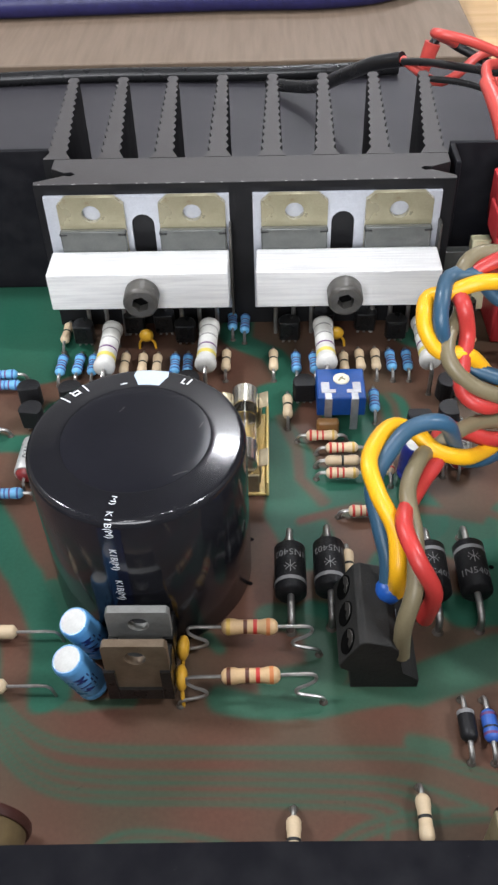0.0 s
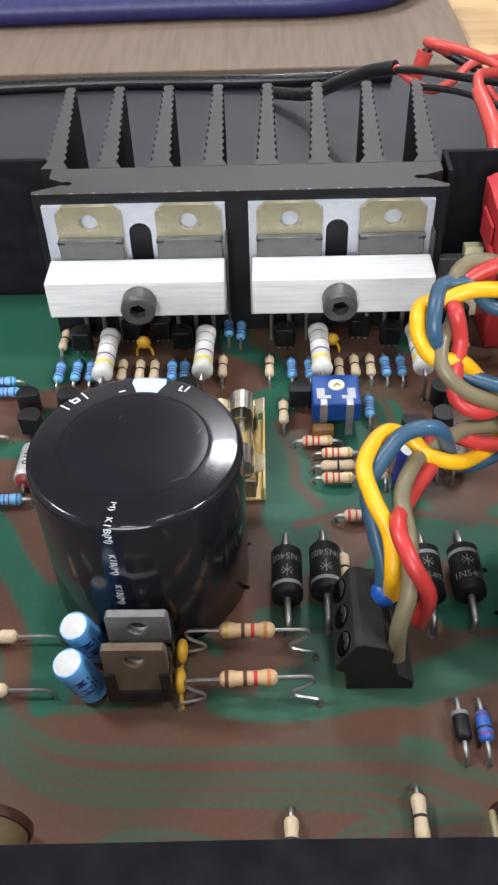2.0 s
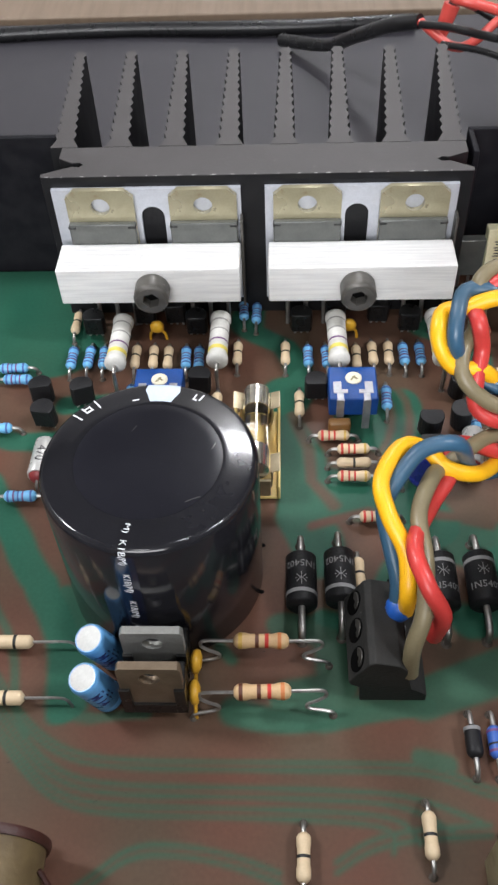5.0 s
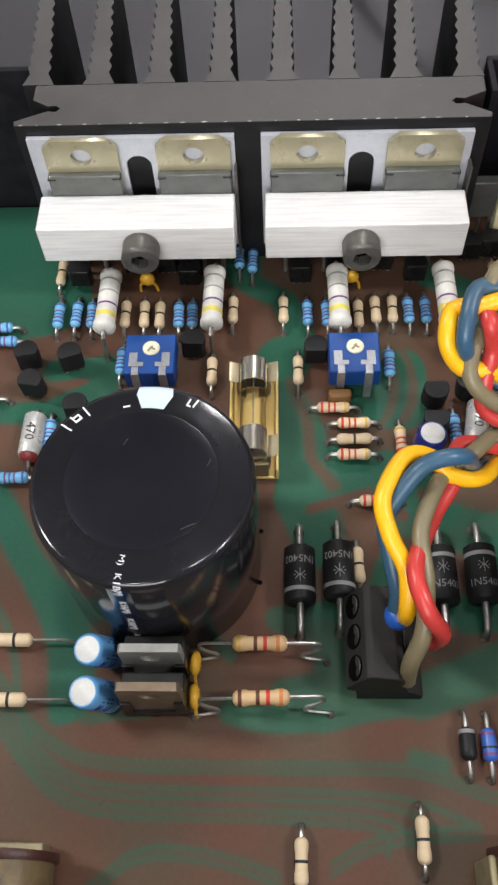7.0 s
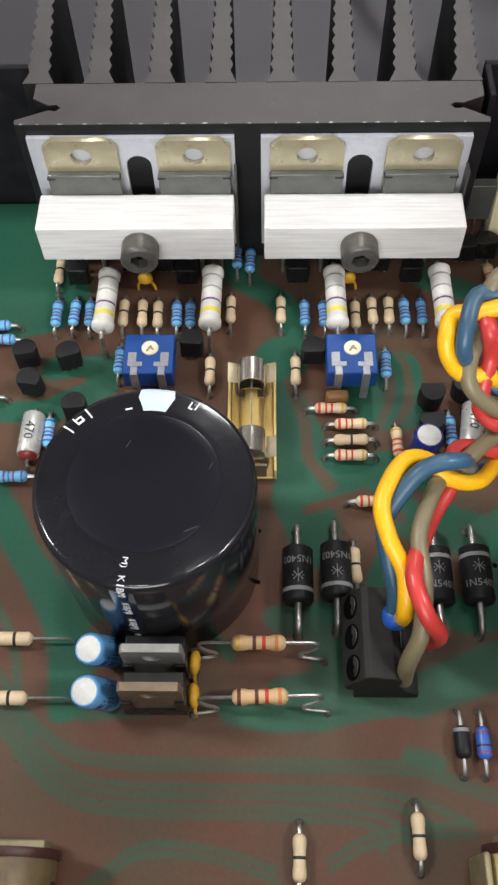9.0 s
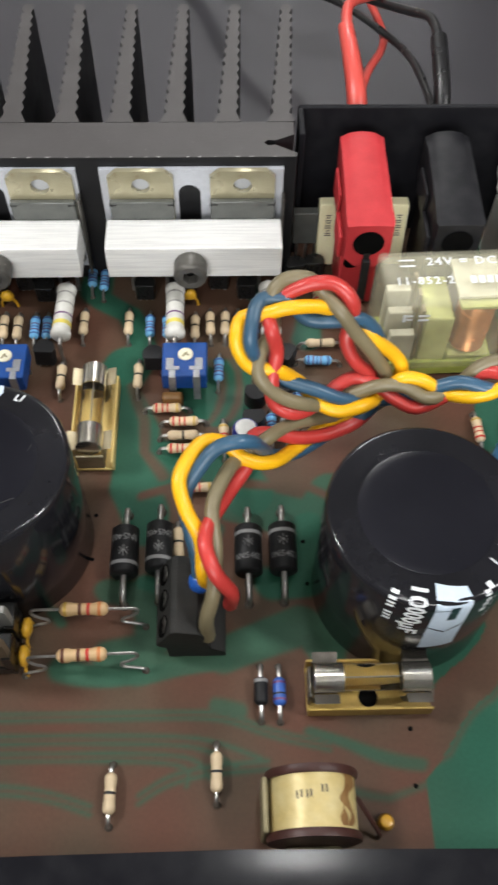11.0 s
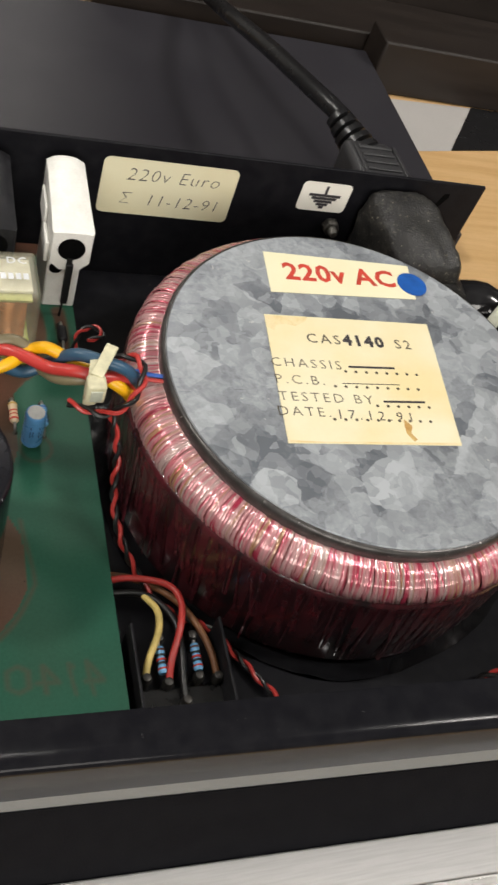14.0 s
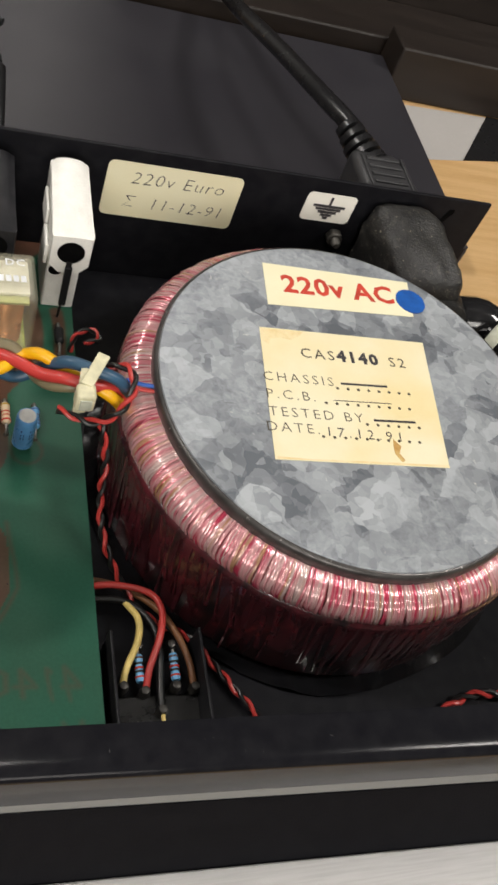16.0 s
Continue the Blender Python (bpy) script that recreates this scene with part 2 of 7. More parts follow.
M = dict(
    black_paint=material("black satin paint", (0.008, 0.008, 0.010), 0.15, second=(0.012, 0.012, 0.014), bump=0.03, fine=1600, rough_vary=0.02, spec=0.13),
    chassis=material("black chassis paint", (0.008, 0.008, 0.010), 0.45, second=(0.012, 0.012, 0.014), bump=0.15, spec=0.11),
    fascia_black=material("matt black fascia", (0.006, 0.006, 0.0075), 0.55, second=(0.008, 0.008, 0.0095), bump=0.5, fine=3000, spec=0.05),
    lid=material("dark grey lid paint", (0.025, 0.0235, 0.029), 0.5, second=(0.029, 0.0275, 0.033), scale=40, bump=0.15, fine=5000),
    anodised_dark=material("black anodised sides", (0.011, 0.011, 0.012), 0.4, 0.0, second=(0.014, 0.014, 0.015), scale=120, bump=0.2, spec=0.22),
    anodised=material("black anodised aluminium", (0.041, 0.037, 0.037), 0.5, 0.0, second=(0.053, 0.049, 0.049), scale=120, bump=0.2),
    alu=material("milled aluminium", (0.90, 0.90, 0.88), 0.36, 0.35, second=(0.76, 0.76, 0.75), scale=90, streak=(1, 22, 22), bump=0.6, grain=0.16),
    alu_plate=material("pale grey aluminium plate", (0.55, 0.57, 0.62), 0.5, 0.45, second=(0.50, 0.52, 0.57), bump=0.15),
    alu_strip=material("plain grey front metal", (0.25, 0.258, 0.256), 0.7, 0.0, second=(0.23, 0.238, 0.236), scale=60, bump=0.1, spec=0.15),
    alu_fascia=material("brushed silver fascia", (0.47, 0.465, 0.46), 0.45, 0.3, second=(0.42, 0.416, 0.41), scale=80, streak=(1, 20, 20), bump=0.2),
    steel=material("bolt steel", (0.11, 0.105, 0.095), 0.4, 0.4, second=(0.06, 0.056, 0.05), bump=0.2),
    lead=material("tinned lead", (0.44, 0.43, 0.41), 0.38, 0.85, second=(0.24, 0.225, 0.21), scale=400, bump=0.1),
    solder=material("dark lead end", (0.10, 0.085, 0.07), 0.5, 0.3),
    brass=material("yellow brass", (0.76, 0.58, 0.22), 0.45, 0.15, second=(0.66, 0.48, 0.16), scale=120, bump=0.15),
    brass_aged=material("aged brass", (0.52, 0.36, 0.10), 0.42, 0.45, second=(0.34, 0.23, 0.07), scale=120, bump=0.15),
    # white sheet; the shade from the shelf is put into this grey
    sheet_shaded=material("white sheet darkened for shade", (0.44, 0.42, 0.40), 0.6, second=(0.42, 0.40, 0.38), scale=20, bump=0.05),
    brass_dull=material("dull brass clip", (0.42, 0.36, 0.24), 0.36, 0.7, second=(0.26, 0.22, 0.14), scale=160, bump=0.2),
    cap_steel=material("nickel cap", (0.72, 0.68, 0.58), 0.22, 0.95, second=(0.55, 0.53, 0.5), bump=0.05),
    tab_gold=material("dull gilt transistor tab", (0.42, 0.385, 0.26), 0.3, 0.5, second=(0.35, 0.32, 0.21), scale=150, bump=0.1),
    tab_body=material("grey moulded transistor case", (0.085, 0.089, 0.082), 0.22, second=(0.066, 0.070, 0.066), bump=0.1),
    sleeve=material("black glossy sleeve", (0.009, 0.009, 0.011), 0.13, rough_vary=0.05, second=(0.012, 0.012, 0.015), scale=80, bump=0.04, coat=0.18, spec=0.36, fine=700),
    sleeve_top=material("black can lid", (0.008, 0.008, 0.011), 0.22, second=(0.011, 0.011, 0.015), scale=60, spec=0.19, bump=0.05, fine=5000),
    sleeve_blue=material("dark blue sleeve stripe", (0.006, 0.008, 0.022), 0.15, coat=0.4, bump=0.02),
    white_print=material("white print", (0.72, 0.74, 0.76), 0.45, second=(0.58, 0.6, 0.62), bump=0.0),
    pale_blue_print=material("pale blue print", (0.50, 0.58, 0.68), 0.35, second=(0.44, 0.52, 0.62), bump=0.0),
    grey_print=material("grey print", (0.22, 0.22, 0.22), 0.5, bump=0.0),
    beige=material("beige resistor lacquer", (0.62, 0.49, 0.32), 0.5, second=(0.55, 0.42, 0.26), bump=0.15, vary=0.08),
    tan=material("tan resistor lacquer", (0.56, 0.38, 0.20), 0.45, second=(0.49, 0.33, 0.17), bump=0.15),
    blue_res=material("light blue resistor lacquer", (0.16, 0.42, 0.68), 0.36, second=(0.12, 0.34, 0.58), bump=0.1, vary=0.1),
    deep_blue_res=material("deep blue resistor lacquer", (0.04, 0.11, 0.42), 0.36, second=(0.03, 0.09, 0.32), bump=0.1),
    cement=material("grey-white cement coating", (0.66, 0.65, 0.61), 0.6, second=(0.56, 0.55, 0.51), scale=250, bump=0.4),
    band_black=material("black band", (0.012, 0.012, 0.012), 0.5, bump=0),
    cement_band=material("faded grey band", (0.36, 0.35, 0.33), 0.6, bump=0.1),
    void=material("dark hollow", (0.003, 0.003, 0.003), 0.9, bump=0, spec=0.05),
    band_red=material("red band", (0.50, 0.03, 0.02), 0.45, bump=0),
    band_orange=material("orange band", (0.58, 0.20, 0.06), 0.45, bump=0),
    band_gold=material("gold band", (0.55, 0.36, 0.08), 0.35, 0.3, bump=0),
    band_brown=material("brown band", (0.10, 0.03, 0.015), 0.45, bump=0),
    band_violet=material("violet band", (0.14, 0.05, 0.16), 0.45, bump=0),
    band_yellow=material("yellow band", (0.72, 0.60, 0.12), 0.45, bump=0),
    epoxy=material("black moulded epoxy", (0.011, 0.011, 0.012), 0.42, second=(0.016, 0.016, 0.017), bump=0.35, spec=0.22),
    epoxy_dark=material("black glossy epoxy", (0.008, 0.008, 0.008), 0.3, second=(0.012, 0.012, 0.012), bump=0.2, spec=0.4),
    trim_blue=material("blue trimmer plastic", (0.009, 0.056, 0.24), 0.42, second=(0.008, 0.047, 0.20), bump=0.2, spec=0.3),
    cream=material("cream plastic", (0.78, 0.74, 0.56), 0.45, bump=0.05),
    orange_disc=material("yellow-orange ceramic dip", (0.74, 0.42, 0.03), 0.35, second=(0.6, 0.31, 0.02), bump=0.2),
    amber=material("amber tantalum dip", (0.60, 0.34, 0.03), 0.3, second=(0.48, 0.24, 0.02), bump=0.2),
    brown_dip=material("brown dipped case", (0.20, 0.10, 0.03), 0.35, bump=0.2),
    cap_blue=material("light blue sleeve", (0.13, 0.36, 0.68), 0.30, second=(0.11, 0.32, 0.61), bump=0.05),
    cap_navy=material("navy sleeve", (0.02, 0.03, 0.22), 0.3, bump=0.05),
    cap_white=material("white can top", (0.74, 0.74, 0.71), 0.4, bump=0.15),
    navy_print=material("navy print", (0.015, 0.03, 0.16), 0.45, bump=0),
    silver_can=material("silvery film wrap", (0.56, 0.56, 0.54), 0.3, 0.4, second=(0.44, 0.44, 0.42), bump=0.1),
    red_end=material("dark red end seal", (0.22, 0.03, 0.03), 0.35, bump=0.1),
    tab_brown=material("brownish metal tab", (0.24, 0.185, 0.13), 0.36, 0.5, second=(0.18, 0.13, 0.085), bump=0.1),
    # turns under the tape: covering and the upright side's shade both in the colour
    winding_side_shaded=material("red turns under tape, darkened for shade", (0.085, 0.014, 0.020), 0.25, second=(0.03, 0.009, 0.011), coat=0.5, bump=0.05, island=0.5),
    blue_band=material("dark blue band", (0.05, 0.10, 0.30), 0.4, bump=0),
    # maroon tape; the side's weaker light is put into its dark colour too
    tape=material("shade-darkened maroon tape", (0.095, 0.016, 0.022), 0.27, second=(0.010, 0.008, 0.009), scale=300, streak=(1, 1, 0.10), fine=420, coat=0.45, bump=0.5, rough_vary=0.06),
    sheet_black=material("glossy black film", (0.006, 0.006, 0.007), 0.13, second=(0.010, 0.010, 0.011), bump=0.5, fine=400, spec=0.5),
    alu_face=material("brushed bright metal", (0.56, 0.555, 0.55), 0.30, 0.9, second=(0.46, 0.456, 0.45), scale=80, streak=(1, 30, 30), bump=0.3),
    rust=material("brown rust", (0.026, 0.011, 0.007), 0.7, second=(0.05, 0.02, 0.012), bump=0.3),
    scratch=material("pale scratch", (0.06, 0.058, 0.056), 0.5, bump=0.0),
    coil_olive=material("aged olive-brown wrap", (0.16, 0.115, 0.055), 0.45, 0.1, second=(0.10, 0.07, 0.033), scale=250, bump=0.3, fine=900),
    wire_red=material("red wire insulation", (0.47, 0.042, 0.036), 0.33, second=(0.40, 0.034, 0.030), scale=90, bump=0.06),
    wire_yellow=material("yellow wire insulation", (0.80, 0.42, 0.008), 0.36, second=(0.72, 0.36, 0.006), scale=90, bump=0.06),
    wire_blue=material("slate blue wire insulation", (0.034, 0.090, 0.155), 0.34, second=(0.028, 0.070, 0.115), scale=90, bump=0.06),
    wire_bright_blue=material("bright blue wire insulation", (0.02, 0.10, 0.42), 0.36, bump=0.06),
    wire_olive=material("grey-olive wire insulation", (0.185, 0.155, 0.090), 0.36, second=(0.155, 0.128, 0.074), scale=90, bump=0.06),
    wire_black=material("black wire insulation", (0.010, 0.010, 0.010), 0.36, bump=0.06),
    wire_brown=material("brown wire insulation", (0.20, 0.085, 0.035), 0.4, bump=0.06),
    wire_cream=material("pale yellow wire insulation", (0.72, 0.55, 0.18), 0.4, bump=0.06),
    wire_navy=material("navy cable sheath", (0.02, 0.02, 0.10), 0.45, bump=0.1),
    nylon=material("milky nylon tie", (0.70, 0.66, 0.45), 0.4, bump=0.05, spec=0.4),
    nylon_clear=material("pale green nylon tie", (0.50, 0.52, 0.42), 0.4, bump=0.05),
    red_plastic=material("red moulded plastic", (0.46, 0.036, 0.042), 0.48, second=(0.40, 0.029, 0.034), scale=220, bump=0.25, spec=0.3),
    lead_red=material("coral red lead insulation", (0.56, 0.075, 0.060), 0.32, second=(0.50, 0.060, 0.048), scale=90, bump=0.06),
    black_plastic=material("black moulded plastic", (0.010, 0.010, 0.012), 0.45, second=(0.018, 0.018, 0.020), bump=0.15, spec=0.22),
    white_plastic=material("white moulded plastic", (0.82, 0.81, 0.76), 0.36, second=(0.76, 0.75, 0.70), bump=0.08),
    box_yellow=material("pale yellow film capacitor", (0.86, 0.83, 0.56), 0.4, second=(0.82, 0.78, 0.49), bump=0.1),
    copper=material("enamelled copper", (0.86, 0.42, 0.19), 0.25, 0.6, second=(0.56, 0.24, 0.10), bump=0.1),
    green_plastic=material("yellow-green relay base", (0.44, 0.50, 0.10), 0.4, bump=0.1),
    relay_card=material("pale green relay frame", (0.60, 0.62, 0.26), 0.45, bump=0.1),
    relay_white=material("milky relay part", (0.62, 0.60, 0.50), 0.45, bump=0.1),
    coil_paper=material("gilt paper wrap", (0.62, 0.52, 0.26), 0.4, 0.1, second=(0.54, 0.42, 0.17), scale=250, bump=0.25, fine=900),
    coil_dark=material("dark brown coil cheek", (0.055, 0.018, 0.014), 0.45, second=(0.04, 0.013, 0.01), bump=0.3),
    disc_rim=material("grey sheared steel edge", (0.085, 0.08, 0.077), 0.35, 0.5, second=(0.045, 0.042, 0.04), scale=220, bump=0.2),
    tin_dull=material("dull tinned contact", (0.33, 0.34, 0.36), 0.4, 0.6, second=(0.22, 0.22, 0.23), bump=0.1),
    ferrite=material("dull metal core", (0.28, 0.24, 0.14), 0.5, 0.4, bump=0.4),
    paper=material("cream paper label", (0.80, 0.735, 0.52), 0.6, second=(0.78, 0.65, 0.36), scale=42, bump=0.05, grain=0.03),
    paper_pale=material("pale cream paper label", (0.82, 0.775, 0.55), 0.5, second=(0.80, 0.735, 0.49), scale=60, bump=0.05, grain=0.03),
    paper_white=material("white label", (0.90, 0.88, 0.79), 0.45, second=(0.88, 0.86, 0.77), bump=0.03, grain=0.02),
    ink=material("grey type ink", (0.10, 0.085, 0.06), 0.6, bump=0),
    ink_pen=material("dark pen ink", (0.05, 0.045, 0.05), 0.5, bump=0),
    ink_red=material("red print ink", (0.62, 0.06, 0.035), 0.5, bump=0),
    stain_pale=material("pale brown stain", (0.74, 0.59, 0.30), 0.6, second=(0.80, 0.68, 0.42), bump=0),
    stain_dark=material("dark brown stain", (0.20, 0.095, 0.03), 0.5, second=(0.34, 0.20, 0.07), scale=300, bump=0),
    stain=material("brown stain", (0.46, 0.24, 0.06), 0.6, second=(0.6, 0.42, 0.16), bump=0),
    dot_blue=material("blue sticker", (0.012, 0.105, 0.42), 0.4, bump=0.02),
    rubber=material("dusty black rubber", (0.011, 0.011, 0.011), 0.45, second=(0.022, 0.021, 0.019), scale=160, bump=1.0, fine=1500, grain=0.4),
    wrap_black=material("glossy black wrapped tape", (0.007, 0.007, 0.008), 0.16, second=(0.012, 0.012, 0.013), scale=200, bump=1.0, fine=160, coat=0.4),
    plug_grey=material("dark grey moulded plastic", (0.030, 0.030, 0.032), 0.45, second=(0.036, 0.036, 0.038), bump=0.2),
    block_grey=material("dusty black moulded block", (0.020, 0.020, 0.019), 0.6, second=(0.030, 0.029, 0.027), scale=200, bump=0.4, spec=0.2),
    screw_dark=material("dark recessed screw", (0.07, 0.066, 0.06), 0.45, 0.5, second=(0.03, 0.028, 0.025), bump=0.2),
    # clip metal with the shadow on its front face put into the colour
    clip_shaded=material("clip metal darkened for shade", (0.11, 0.10, 0.085), 0.38, 0.6, second=(0.06, 0.054, 0.045), bump=0.2),
    tab_grey=material("dull grey metal tab", (0.34, 0.34, 0.32), 0.36, 0.5, second=(0.26, 0.26, 0.24), bump=0.15),
    chip_metal=material("bare chipped aluminium", (0.42, 0.41, 0.40), 0.4, 0.4, bump=0.1),
    cable=material("black cable sheath", (0.011, 0.011, 0.012), 0.30, bump=0.10, spec=0.45),
    wood_pale=material("pale plywood", (0.180, 0.132, 0.092), 0.55, second=(0.155, 0.112, 0.077), scale=30, streak=(12, 1, 12), bump=0.2, fine=500),
    wood_table=material("honey wood table", (0.62, 0.40, 0.19), 0.45, second=(0.54, 0.33, 0.14), scale=18, streak=(1, 14, 14), bump=0.15, fine=350),
    dark_wood=material("dark brown shelf wood", (0.013, 0.009, 0.007), 0.5, second=(0.019, 0.013, 0.010), scale=20, streak=(1, 8, 8), bump=0.2),
    # lighter than the other walls only to throw light and sheen forward
    wall_reflector=material("unseen wall lightened as reflector", (0.60, 0.59, 0.57), 0.8, scale=4, bump=0.1, fine=200),
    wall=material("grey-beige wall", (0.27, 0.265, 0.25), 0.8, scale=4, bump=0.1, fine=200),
    ceiling=material("off-white ceiling", (0.26, 0.26, 0.255), 0.8, scale=4, bump=0.1, fine=200),
    floor=material("grey floor", (0.16, 0.155, 0.15), 0.5, scale=6, bump=0.1, fine=200),
)


def clear(name, tint, rough=0.06, weight=1.0, spec=0.5):
    m = bpy.data.materials.new(name)
    m.use_nodes = True
    b = m.node_tree.nodes["Principled BSDF"]
    b.inputs["Base Color"].default_value = (*tint, 1)
    b.inputs["Roughness"].default_value = rough
    b.inputs["Transmission Weight"].default_value = weight
    b.inputs["Specular IOR Level"].default_value = spec
    b.inputs["IOR"].default_value = 1.45
    return m


M["glass"] = clear("fuse glass", (0.96, 0.93, 0.85), 0.03)
def milky_clear(name, film):
    """Thin clear plastic gone slightly milky: mostly see-through, with a faint pale film."""
    m = material(name, (0.76, 0.74, 0.60), 0.2, second=(0.62, 0.60, 0.46), scale=250, bump=0.1, spec=0.25)
    nt = m.node_tree
    see = nt.nodes.new("ShaderNodeBsdfTransparent")
    see.inputs[0].default_value = (0.97, 0.96, 0.91, 1)
    mix = nt.nodes.new("ShaderNodeMixShader")
    mix.inputs[0].default_value = film
    nt.links.new(see.outputs[0], mix.inputs[1])
    nt.links.new(nt.nodes["Principled BSDF"].outputs[0], mix.inputs[2])
    nt.links.new(mix.outputs[0], nt.nodes["Material Output"].inputs[0])
    return m


M["relay_clear"] = milky_clear("clear relay cover", 0.15)


def board_material():
    m = material("solder mask board", (0.05, 0.05, 0.05), 0.40, bump=0.08, scale=60, rough_vary=0.06, spec=0.15)
    nt = m.node_tree
    b = nt.nodes["Principled BSDF"]
    link = nt.links.new
    tc = nt.nodes.new("ShaderNodeTexCoord")
    at_ = nt.nodes.new("ShaderNodeAttribute")
    at_.attribute_name = "trace"
    n1 = nt.nodes.new("ShaderNodeTexNoise")
    n1.inputs["Scale"].default_value, n1.inputs["Detail"].default_value = 70, 5
    n2 = nt.nodes.new("ShaderNodeTexNoise")
    n2.inputs["Scale"].default_value, n2.inputs["Detail"].default_value = 1400, 3
    link(tc.outputs["Object"], n1.inputs["Vector"])
    link(tc.outputs["Object"], n2.inputs["Vector"])
    g = nt.nodes.new("ShaderNodeMix")
    g.data_type = "RGBA"
    g.inputs[6].default_value, g.inputs[7].default_value = (0.016, 0.078, 0.049, 1), (0.023, 0.105, 0.066, 1)
    c = nt.nodes.new("ShaderNodeMix")
    c.data_type = "RGBA"
    c.inputs[6].default_value, c.inputs[7].default_value = (0.115, 0.052, 0.034, 1), (0.084, 0.040, 0.028, 1)
    link(n1.outputs["Fac"], g.inputs[0])
    link(n1.outputs["Fac"], c.inputs[0])
    mx = nt.nodes.new("ShaderNodeMix")
    mx.data_type = "RGBA"
    link(at_.outputs["Fac"], mx.inputs[0])
    link(g.outputs[2], mx.inputs[6])
    link(c.outputs[2], mx.inputs[7])
    sc = nt.nodes.new("ShaderNodeMapRange")
    sc.inputs[3].default_value, sc.inputs[4].default_value = 0.86, 1.14
    link(n2.outputs["Fac"], sc.inputs[0])
    mul = nt.nodes.new("ShaderNodeVectorMath")
    mul.operation = "SCALE"
    link(mx.outputs[2], mul.inputs[0])
    link(sc.outputs[0], mul.inputs["Scale"])
    link(mul.outputs[0], b.inputs["Base Color"])
    return m


def spangle_material():
    """Zinc crystals: angular patches of grey, each with its own fine grain, scuffed bright in places."""
    m = material("galvanised steel with spangle", (0.42, 0.44, 0.45), 0.45, 0.35, scale=90, bump=0.25)
    nt = m.node_tree
    b = nt.nodes["Principled BSDF"]
    link = nt.links.new

    def node(kind, **values):
        n = nt.nodes.new(kind)
        for key, val in values.items():
            n.inputs[key].default_value = val
        return n

    def ramp(src, a0, a1, b0, b1):
        r = nt.nodes.new("ShaderNodeMapRange")
        for i, val in zip((1, 2, 3, 4), (a0, a1, b0, b1)):
            r.inputs[i].default_value = val
        link(src, r.inputs[0])
        return r.outputs[0]

    def calc(op, x, y):
        c = nt.nodes.new("ShaderNodeMath")
        c.operation = op
        for i, val in enumerate((x, y)):
            if isinstance(val, float):
                c.inputs[i].default_value = val
            else:
                link(val, c.inputs[i])
        return c.outputs[0]
    tc = nt.nodes.new("ShaderNodeTexCoord")
    warp = node("ShaderNodeTexNoise", Scale=260.0, Detail=2.0)
    link(tc.outputs["Object"], warp.inputs["Vector"])
    add = nt.nodes.new("ShaderNodeVectorMath")
    add.operation = "MULTIPLY_ADD"
    add.inputs[1].default_value = (0.0030, 0.0030, 0.0)
    link(warp.outputs["Color"], add.inputs[0])
    link(tc.outputs["Object"], add.inputs[2])
    tones = []
    for sc, amount in ((105.0, 0.50), (230.0, 0.34), (520.0, 0.16)):
        v = node("ShaderNodeTexVoronoi", Scale=sc, Randomness=1.0)
        v.distance = "MANHATTAN" if sc == 230.0 else "EUCLIDEAN"
        link(add.outputs[0], v.inputs["Vector"])
        sep = nt.nodes.new("ShaderNodeSeparateColor")
        link(v.outputs["Color"], sep.inputs[0])
        tones.append((sep, amount))
    tone = calc("MULTIPLY", tones[0][0].outputs[0], tones[0][1])
    for sep, amount in tones[1:]:
        tone = calc("ADD", tone, calc("MULTIPLY", sep.outputs[0], amount))
    tone = ramp(tone, 0.22, 0.80, 0.0, 1.0)
    # in some places the crystals are rubbed pale and even
    rub = node("ShaderNodeTexNoise", Scale=38.0, Detail=3.0)
    link(tc.outputs["Object"], rub.inputs["Vector"])
    even = ramp(rub.outputs["Fac"], 0.44, 0.62, 0.0, 0.72)
    grit = node("ShaderNodeTexNoise", Scale=620.0, Detail=5.0, Roughness=0.65)
    link(add.outputs[0], grit.inputs["Vector"])
    fine = ramp(grit.outputs["Fac"], 0.32, 0.68, 0.30, 0.95)
    mixed = nt.nodes.new("ShaderNodeMix")
    link(even, mixed.inputs[0])
    link(tone, mixed.inputs[2])
    link(fine, mixed.inputs[3])
    # short scratches along one way
    mp = nt.nodes.new("ShaderNodeMapping")
    mp.inputs["Scale"].default_value = (120.0, 900.0, 1.0)
    mp.inputs["Rotation"].default_value = (0.0, 0.0, 0.12)
    link(tc.outputs["Object"], mp.inputs[0])
    scr = node("ShaderNodeTexNoise", Scale=1.0, Detail=2.0)
    link(mp.outputs[0], scr.inputs["Vector"])
    dark = ramp(scr.outputs["Fac"], 0.68, 0.74, 0.0, 0.5)
    final = calc("SUBTRACT", mixed.outputs[0], calc("MULTIPLY", dark, even))
    col = nt.nodes.new("ShaderNodeMix")
    col.data_type = "RGBA"
    col.inputs[6].default_value, col.inputs[7].default_value = (0.14, 0.154, 0.175, 1), (0.475, 0.505, 0.53, 1)
    link(final, col.inputs[0])
    link(col.outputs[2], b.inputs["Base Color"])
    link(ramp(tones[0][0].outputs[1], 0.0, 1.0, 0.38, 0.60), b.inputs["Roughness"])
    bp = nt.nodes["Bump"]
    link(grit.outputs["Fac"], bp.inputs["Height"])
    return m


